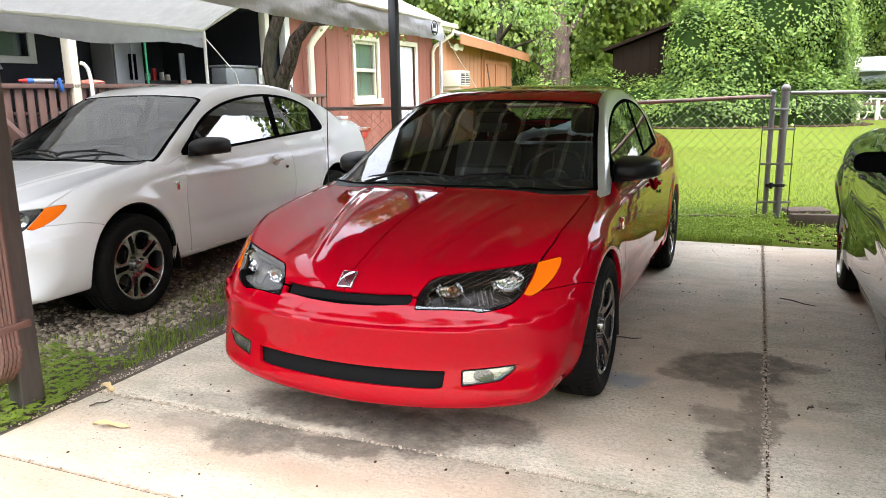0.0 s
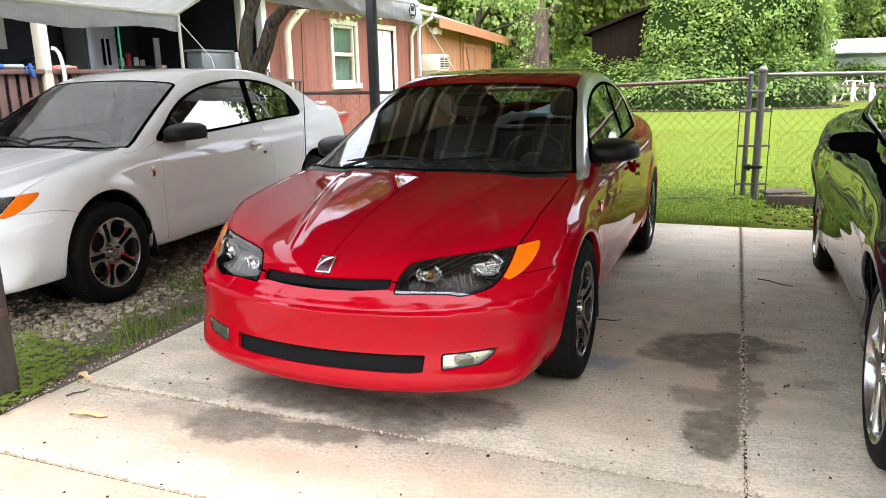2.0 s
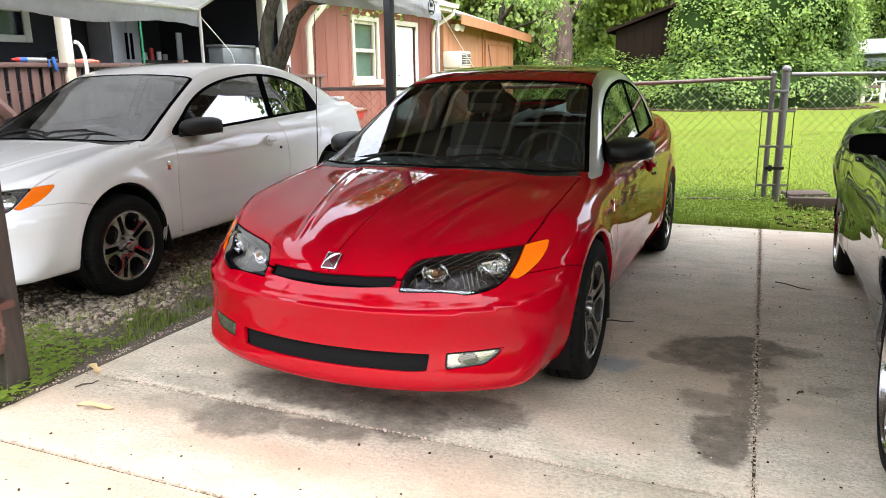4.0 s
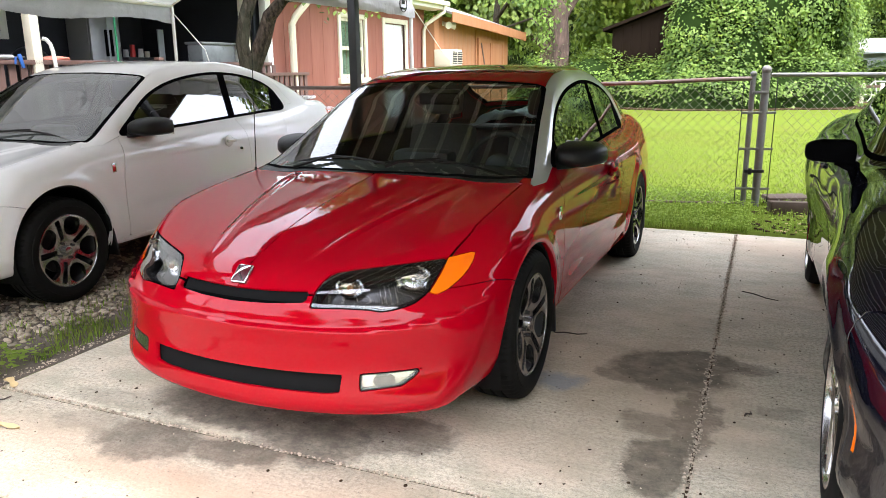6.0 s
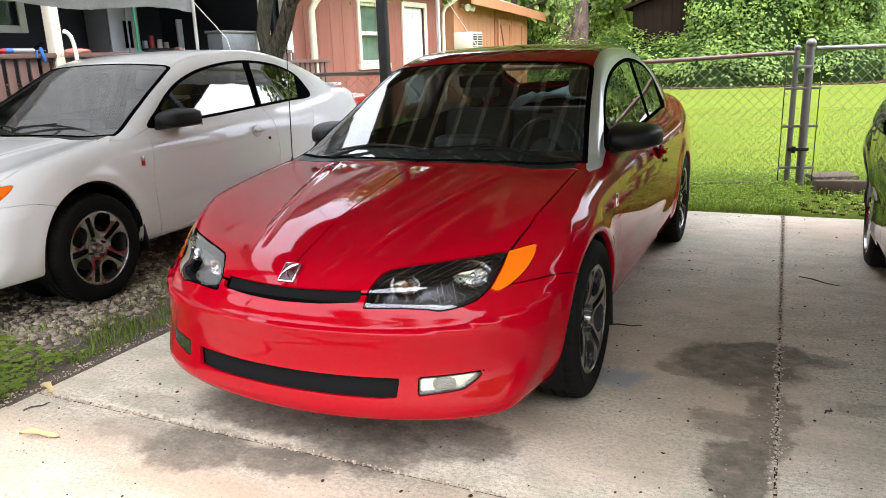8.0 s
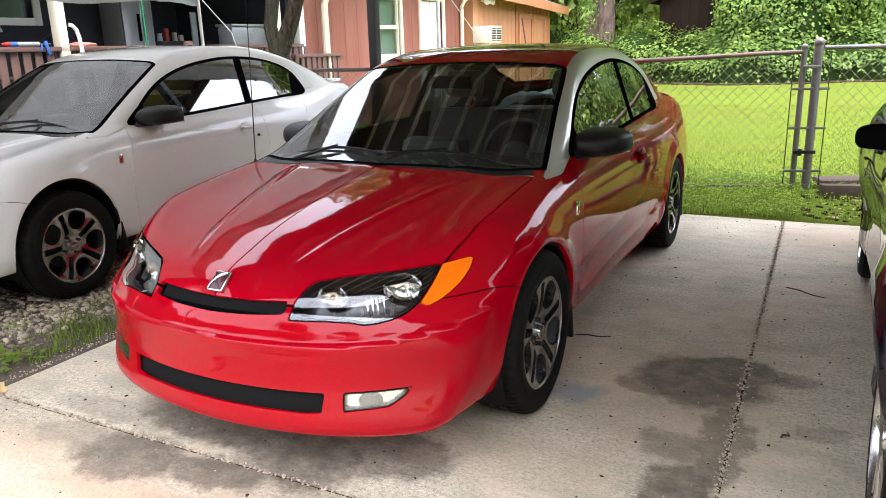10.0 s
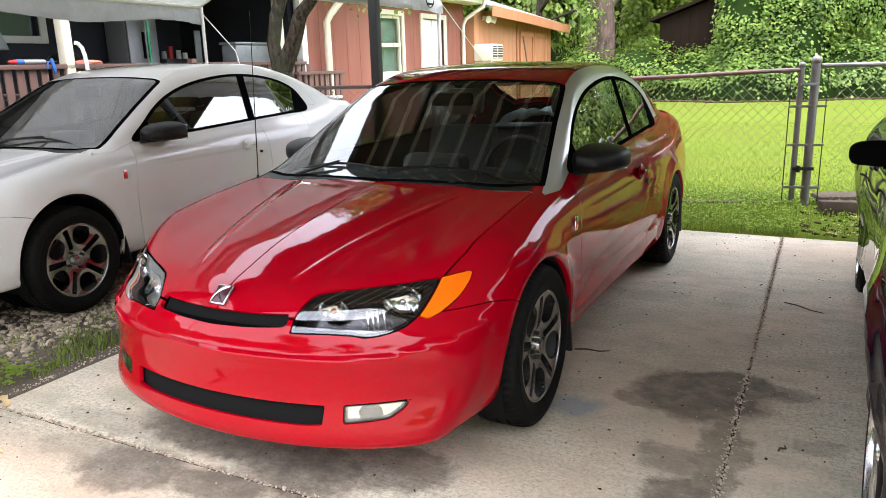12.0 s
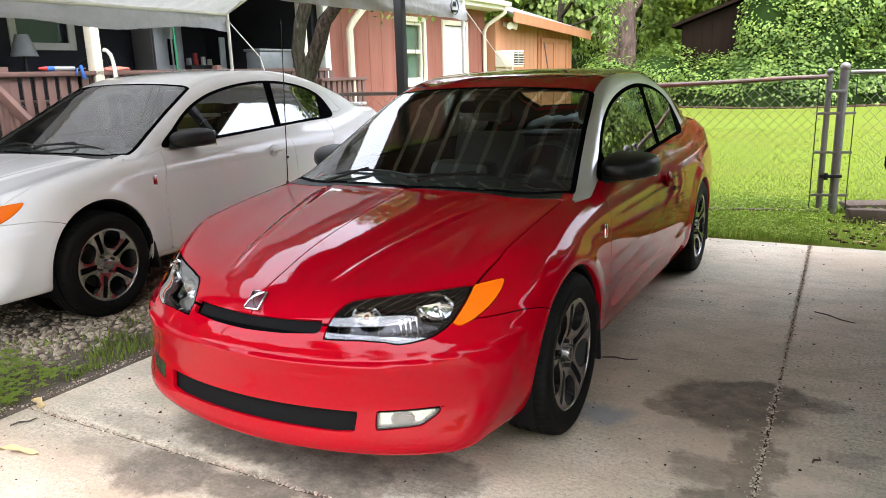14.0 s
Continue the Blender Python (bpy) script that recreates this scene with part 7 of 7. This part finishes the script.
part("latch", box((2.635, 7.44, 0.385), (2.665, 7.47, 0.445), 0.004), M_DARKALLOY, fence)
part("hinge", box((2.62, 7.455, 1.12), (2.76, 7.475, 1.145), 0.004), M_GALV, fence)
for i in range(24):
    x = -0.9 + 0.15 * i
    part("tie_wire", tube([(x - 0.025, FY(x) - 0.021, TOPL(x) + 0.012), (x, FY(x) - 0.024, TOPL(x) - 0.005), (x + 0.012, FY(x) - 0.015, TOPL(x) - 0.030)], 0.0022, 4), M_GALV, fence)

for (x, y, turn, tilt, sx) in ((3.00, 7.27, -6, -6, 0.40), (3.05, 7.62, 8, 3, 0.40), (3.62, 7.45, 2, 0, 0.40)):
    bk = thing("concrete_block", "weathered brown-grey concrete block lying by the gate post", "block", pose(x, y, 0.08, tilt, 0, turn), "loose blocks")
    part("block_body", box((-sx / 2, -0.10, -0.05), (sx / 2, 0.10, 0.085), 0.012), M_BLOCK, bk)
dpx, dpy = RNG.uniform(0.55, 2.0, 260), RNG.uniform(7.05, 7.9, 260)
scatter("leaf_litter", np.stack([dpx, dpy, ground_z(dpx, dpy) + 0.004], 1), RNG.uniform(0.008, 0.03, 260), M_DEBRIS, "brown leaf litter by the gate post", "litter", 0.35, 8)
dpx, dpy = RNG.uniform(0.7, 1.9, 60), RNG.uniform(7.1, 7.7, 60)
scatter("pale_litter", np.stack([dpx, dpy, ground_z(dpx, dpy) + 0.010], 1), RNG.uniform(0.008, 0.028, 60), M_DEADLEAF, "pale dry leaves by the blocks", "litter", 0.3, 9)

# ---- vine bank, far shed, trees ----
# solid dark cores, whose colour paints the shade between the leaves
vine_core = noisy("vine_shade_core", (0.014, 0.026, 0.007), (0.026, 0.045, 0.012), 3, 0.95, spec=0.0)
# mounds: x, y, z of centre and half sizes
FRONT_MOUNDS = [((6.2, 25.3, 0.2), (2.6, 1.5, 1.5)), ((8.9, 25.8, 0.3), (2.1, 1.5, 1.6)), ((10.2, 26.6, 0.2), (0.95, 1.2, 1.4)), ((7.6, 27.8, 1.4), (2.6, 1.8, 2.2)), ((9.4, 28.3, 2.2), (2.0, 1.8, 2.6)),
               ((8.3, 29.0, 3.4), (2.2, 1.8, 2.2)), ((11.0, 29.5, 2.8), (1.2, 1.3, 2.2)), ((4.1, 26.2, 0.1), (1.6, 1.3, 1.5)), ((2.6, 27.2, 0.3), (1.6, 1.4, 1.7)), ((12.9, 31.5, 5.0), (2.4, 1.6, 1.7)),
               ((5.6, 27.2, 0.9), (1.5, 1.2, 1.7))]
REAR_MOUNDS = [((6.6, 29.6, 2.9), (1.4, 1.3, 1.6)), ((5.9, 25.6, 0.9), (1.3, 1.0, 1.5)), ((6.9, 25.9, 1.8), (1.5, 1.1, 1.9)), ((7.6, 26.2, 3.2), (1.5, 1.2, 1.7)), ((8.9, 26.5, 3.6), (1.8, 1.3, 2.0)),
               ((9.7, 27.2, 3.4), (1.4, 1.3, 2.1)), ((10.5, 28.6, 2.6), (1.0, 1.2, 2.2)), ((15.5, 37.0, 3.5), (3.4, 1.6, 3.4)), ((5.6, 25.8, 2.5), (0.9, 0.8, 1.6)), ((0.9, 27.6, 0.2), (1.3, 1.2, 1.7)),
               ((13.3, 29.9, 0.1), (1.0, 0.8, 0.5)), ((14.6, 32.2, 0.5), (2.0, 0.8, 1.1))]
MOUNDS = FRONT_MOUNDS + REAR_MOUNDS
vb = thing("vine_bank", "thick bank of bright green climbing vines", "vines", pose(0, 0, 0), kind="stuff")
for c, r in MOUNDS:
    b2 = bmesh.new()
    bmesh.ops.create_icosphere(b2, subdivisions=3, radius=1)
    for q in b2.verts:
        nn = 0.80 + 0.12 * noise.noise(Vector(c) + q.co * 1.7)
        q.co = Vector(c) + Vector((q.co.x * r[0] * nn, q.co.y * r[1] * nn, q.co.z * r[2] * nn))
    part("shade_core", b2, vine_core, vb)
leaf_cloud("leaves", [m_[0] for m_ in MOUNDS], [m_[1] for m_ in MOUNDS], 340000, 0.094, M_VINE, vb, 21, 0.26, up=0.7, hollow=0.17)
# outer scatter of the paler leaves paints sun on the upper mounds
leaf_cloud("leaves", [m_[0] for m_ in MOUNDS[3:]], [m_[1] for m_ in MOUNDS[3:]], 30000, 0.100, M_SUNLITLEAF, vb, 22, 0.10, up=0.9, hollow=0.10)

lx, ly = [], []
for c, r in FRONT_MOUNDS[:2] + FRONT_MOUNDS[7:9] + [FRONT_MOUNDS[2]]:
    a = RNG.uniform(0.15, math.pi - 0.15, 700)
    lx.append(c[0] + r[0] * 1.02 * np.cos(a))
    ly.append(c[1] - r[1] * 1.02 * np.sin(a) - np.abs(RNG.normal(0, 0.16, 700)) + 0.05)
lx, ly = np.concatenate(lx), np.concatenate(ly)
scatter("bank_litter", np.stack([lx, ly, np.full(len(lx), 0.11)], 1), RNG.uniform(0.03, 0.09, len(lx)), M_DEBRIS, "bare brown soil and leaf litter at the vine bank's foot", "litter", 0.35, 10, pose(0, 0, 0))

ds = thing("far_shed", "dark brown board shed half grown over by vines", "shed", FR)
dsb = bmesh.new()
prof = [(-4.46, 0.0), (-4.46, 2.66), (-2.9, 3.21), (-1.7, 3.63), (-1.7, 0.0)]
a = [dsb.verts.new((p[0], 27.0, p[1])) for p in prof]
b = [dsb.verts.new((p[0], 31.0, p[1])) for p in prof]
dsb.faces.new(a)
dsb.faces.new(b[::-1])
for k in range(5):
    dsb.faces.new((a[k], b[k], b[(k + 1) % 5], a[(k + 1) % 5]))
bmesh.ops.recalc_face_normals(dsb, faces=dsb.faces)
part("wall", dsb, M_DSHED, ds, smooth=False)
for s, (p, q) in ((1, ((-4.75, 2.60), (-1.55, 3.73))),):
    rb = bmesh.new()
    co = [(p[0], 26.75, p[1]), (q[0], 26.75, q[1]), (q[0], 31.2, q[1]), (p[0], 31.2, p[1])]
    v0 = [rb.verts.new(c) for c in co]
    v1 = [rb.verts.new((c[0], c[1], c[2] + 0.10)) for c in co]
    rb.faces.new(v0[::-1])
    rb.faces.new(v1)
    for k in range(4):
        rb.faces.new((v0[k], v0[(k + 1) % 4], v1[(k + 1) % 4], v1[k]))
    part("roof", rb, M_DSHED, ds, smooth=False)
for i in range(9):
    uu = -4.42 + 0.30 * i
    part("batten", box((uu, 26.97, 0), (uu + 0.03, 27.0, 2.6 + 0.34 * (uu + 4.46)), 0.0), M_DSHED, ds)


def big_tree(x, y, h, r, crowns, n, seed, leaf=0.22, material=None, bark=None, lean=0.0):
    t = thing("tree", "tall leafy broadleaf tree beyond the lot", "tree", pose(x, y, 0), "trees round the lot")
    rng = random.Random(seed)
    pts = [(lean * z + 0.12 * math.sin(z * 0.9 + seed), 0.1 * math.cos(z * 0.7 + seed), z) for z in [h * i / 8 for i in range(9)]]
    part("trunk", tube(pts, [r * (1.25 if i == 0 else 1 - 0.085 * i) for i in range(9)], 14), bark or M_BARK2, t)
    for c, rr in crowns:
        z0 = max(1.2, c[2] * 0.55)
        part("limb", tube([(lean * z0, 0, z0), (c[0] * 0.5, c[1] * 0.5, (z0 + c[2]) * 0.52), c], [r * 0.35, r * 0.22, r * 0.08], 8), bark or M_BARK2, t)
    leaf_cloud("crown", [c for c, _ in crowns], [q for _, q in crowns], n, leaf, material or M_TREELEAF, t, seed, 0.75)
    return t


big_tree(1.3, 28.8, 9, 0.42, [((-1.6, 0.8, 4.8), (1.5, 1.1, 1.2)), ((1.8, 0.6, 5.2), (1.6, 1.2, 1.1)), ((0, 0.6, 7.4), (3.0, 2.4, 2.0)), ((-2.4, 0.6, 3.4), (1.4, 1.1, 1.1))], 14000, 31)
big_tree(-1.6, 29.5, 8, 0.30, [((0.6, -0.6, 3.2), (1.7, 1.3, 1.4)), ((-1.2, -0.6, 4.8), (2.0, 1.6, 1.5)), ((1.4, 0, 5.6), (1.8, 1.6, 1.6)), ((0, 0.4, 7.2), (2.6, 2.4, 1.6))], 14000, 32)
big_tree(5.4, 33.5, 9, 0.34, [((-1.4, -0.6, 4.6), (1.8, 1.4, 1.6)), ((1.6, -0.6, 5.8), (2.0, 1.6, 1.8)), ((0, 0.4, 8.0), (2.8, 2.6, 1.9)), ((-2.2, -1.0, 2.8), (1.3, 1.0, 1.3))], 13000, 33, material=M_SUNLITLEAF)
big_tree(10.5, 35.5, 10, 0.40, [((-1.8, -0.8, 5.4), (2.4, 1.8, 2.0)), ((2.0, -0.6, 6.0), (2.6, 1.8, 2.2)), ((0, 0.4, 9.0), (3.4, 2.8, 2.2)), ((0.5, -1, 3.6), (2.2, 1.4, 1.5))], 15000, 34)
big_tree(17.5, 37.0, 10, 0.40, [((-2.4, -0.8, 5.0), (2.6, 2.0, 2.0)), ((2.0, -0.6, 6.0), (2.8, 2.0, 2.4)), ((0, 0.4, 9.0), (3.4, 2.8, 2.2)), ((-0.5, -1, 3.6), (2.4, 1.4, 1.6))], 13000, 35)
big_tree(-5.5, 31.0, 9, 0.34, [((1.4, -0.6, 4.6), (2.2, 1.6, 1.6)), ((-1.6, -0.6, 5.0), (2.4, 1.8, 1.8)), ((0, 0.4, 7.8), (3.0, 2.6, 1.9))], 9000, 36)
for x, y, h, sd in ((1.0, 40, 21, 37), (7.5, 40.5, 24, 38), (14.0, 40.0, 25, 39), (20.5, 39.0, 22, 40)):
    big_tree(x, y, h, 0.4, [((-2.4, 0, 0.58 * h), (3.2, 2.4, 2.8)), ((2.4, 0.3, 0.62 * h), (3.2, 2.4, 2.8)), ((0, 0, 0.88 * h), (3.6, 3.0, 3.0)), ((0.3, -0.4, 0.44 * h), (2.8, 2.2, 2.0)), ((-2.0, 0.6, 0.80 * h), (2.4, 2.2, 2.4)), ((2.3, 0.2, 0.82 * h), (2.4, 2.2, 2.4))], 12000, sd, leaf=0.42)
# trees across the road, seen only as mirrored in paint, lamps and glass
for x, y, h, sd in ((-12, -19, 15, 61), (-2.5, -25, 18, 62), (6.5, -20, 15, 63), (15, -22, 17, 64)):
    big_tree(x, y, h, 0.4, [((-2.2, 0, 0.50 * h), (2.8, 2.4, 2.4)), ((2.4, 0.3, 0.56 * h), (2.8, 2.4, 2.6)), ((0, 0, 0.84 * h), (3.4, 3.0, 2.6)), ((0.3, -0.4, 0.36 * h), (2.4, 2.2, 1.8))], 5000, sd, leaf=0.45)
# near branches hanging over the shed
nb = thing("shed_tree", "slender tree with pale hanging leaves beside the shed", "tree", FR)
part("trunk", tube([(-7.9, 24.6, 0), (-7.9, 24.5, 2.0), (-7.6, 24.2, 4.2), (-7.2, 23.5, 6.0)], [0.14, 0.12, 0.09, 0.05], 10), M_BARK, nb)
part("limb", tube([(-7.75, 24.4, 3.0), (-6.6, 22.9, 3.7), (-6.2, 20.6, 3.6), (-6.3, 19.4, 3.3)], [0.07, 0.05, 0.035, 0.015], 8), M_BARK, nb)
part("limb", tube([(-7.8, 24.4, 2.6), (-6.3, 23.5, 2.9), (-5.8, 22.7, 2.6)], [0.05, 0.03, 0.012], 8), M_BARK, nb)
leaf_cloud("crown", [(-6.3, 19.6, 3.35), (-5.9, 21.0, 3.5), (-5.6, 22.4, 3.3), (-5.7, 22.9, 2.65), (-6.6, 18.4, 3.6), (-5.4, 23.6, 4.2), (-5.7, 22.8, 2.2)], [(0.7, 0.9, 0.35), (0.8, 1.0, 0.5), (0.9, 0.8, 0.5), (0.5, 0.5, 0.4), (0.6, 0.8, 0.4), (1.2, 1.2, 0.8), (0.3, 0.3, 0.3)], 1900, 0.11, M_VINE, nb, 41, 0.95, up=0.1)
# woods beyond
wc, wr = [], []
wr_rng = random.Random(9)
for i in range(34):
    a = -24 + 70 * i / 33
    wc.append((a, 41 + 3 * wr_rng.random(), 2.5 + 4.0 * wr_rng.random()))
    wr.append((2.6, 1.8, 2.8))
far = thing("far_woods", "distant green woods closing the view", "woods", pose(0, 0, 0), kind="stuff")
leaf_cloud("leaves", wc, wr, 36000, 0.34, M_TREELEAF, far, 51, 0.5)
# added ring painting the woods' inner shade; unseen behind, it darkens mirrored horizons
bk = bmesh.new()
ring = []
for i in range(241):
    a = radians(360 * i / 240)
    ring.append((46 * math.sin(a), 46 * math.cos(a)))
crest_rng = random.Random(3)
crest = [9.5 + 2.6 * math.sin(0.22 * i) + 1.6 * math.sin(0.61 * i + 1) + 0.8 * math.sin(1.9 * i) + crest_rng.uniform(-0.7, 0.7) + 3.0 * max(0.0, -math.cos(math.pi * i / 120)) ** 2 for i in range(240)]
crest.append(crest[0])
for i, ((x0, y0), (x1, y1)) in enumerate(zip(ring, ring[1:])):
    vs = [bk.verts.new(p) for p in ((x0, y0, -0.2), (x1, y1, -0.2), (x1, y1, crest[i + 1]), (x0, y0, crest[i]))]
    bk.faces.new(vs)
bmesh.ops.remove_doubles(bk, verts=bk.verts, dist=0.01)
wood_shade = noisy("woods_shade_green", (0.014, 0.024, 0.009), (0.05, 0.085, 0.022), 1.4, 0.95, detail=10)
tagged(part("backdrop", bk, wood_shade), "dark green ring painted as the shaded depth of the woods", "backdrop", kind="structure")

# ---- far corner: pale roof and a bicycle ----
pr = thing("far_building", "low pale building with a white roof beyond the trees", "building", pose(14.3, 33.6, 0, 0, 0, -20))
part("wall", box((-2.0, -0.1, 0.0), (3.0, 2.5, 1.9), 0.01), M_TOTE, pr)
rb = bmesh.new()
box((-2.4, -1.2, 0), (3.4, 1.3, 0.06), 0.0, rb)
bmesh.ops.transform(rb, matrix=pose(0, 0.6, 2.15, 14), verts=rb.verts)
part("roof", rb, M_DOORW, pr)
part("window", box((-1.2, -0.13, 0.9), (-0.2, -0.105, 1.6)), M_GLASS_DARK, pr)
bi = thing("bicycle", "white bicycle leaning by a low wooden rail", "bicycle", pose(12.55, 28.6, 0.04, 0, 0, -8))
for x in (-0.52, 0.52):
    w = part("wheel", tube([(x + 0.33 * math.cos(t), 0, 0.34 + 0.33 * math.sin(t)) for t in [2 * math.pi * i / 28 for i in range(28)]], 0.022, 6, closed=True), M_WHITEP, bi)
    for k in range(8):
        a = math.pi * k / 4
        part("spoke", rod((x, 0, 0.34), (x + 0.32 * math.cos(a), 0, 0.34 + 0.32 * math.sin(a)), 0.004, seg=4), M_GALV, w)
for p, q in (((-0.52, 0, 0.34), (-0.15, 0, 0.80)), ((-0.15, 0, 0.80), (0.38, 0, 0.78)), ((0.38, 0, 0.78), (-0.02, 0, 0.32)), ((-0.15, 0, 0.92), (-0.02, 0, 0.32)), ((-0.52, 0, 0.34), (-0.02, 0, 0.32)), ((0.36, 0, 0.98), (0.52, 0, 0.34))):
    part("frame_tube", rod(p, q, 0.022, seg=8), M_WHITEP, bi)
part("saddle", box((-0.27, -0.06, 0.92), (-0.03, 0.06, 0.97), 0.02), M_PLASTIC, bi)
part("handlebar", tube([(0.30, -0.28, 1.02), (0.38, -0.1, 1.0), (0.38, 0.1, 1.0), (0.30, 0.28, 1.02)], 0.014, 6), M_GALV, bi)
wr_ = thing("wooden_rail", "low weathered wooden rail fence in the far corner", "rail fence", pose(12.6, 28.2, 0, 0, 0, -8))
part("rail", box((-1.0, -0.03, 0.62), (2.2, 0.03, 0.72), 0.006), M_RAIL, wr_)
part("rail", box((-1.0, -0.03, 0.05), (2.2, 0.03, 0.15), 0.006), M_RAIL, wr_)
for x in (-0.7, -0.1, 0.5, 1.3):
    part("post", box((x - 0.06, -0.05, 0), (x + 0.06, 0.05, 0.78), 0.008), M_CREAM, wr_)
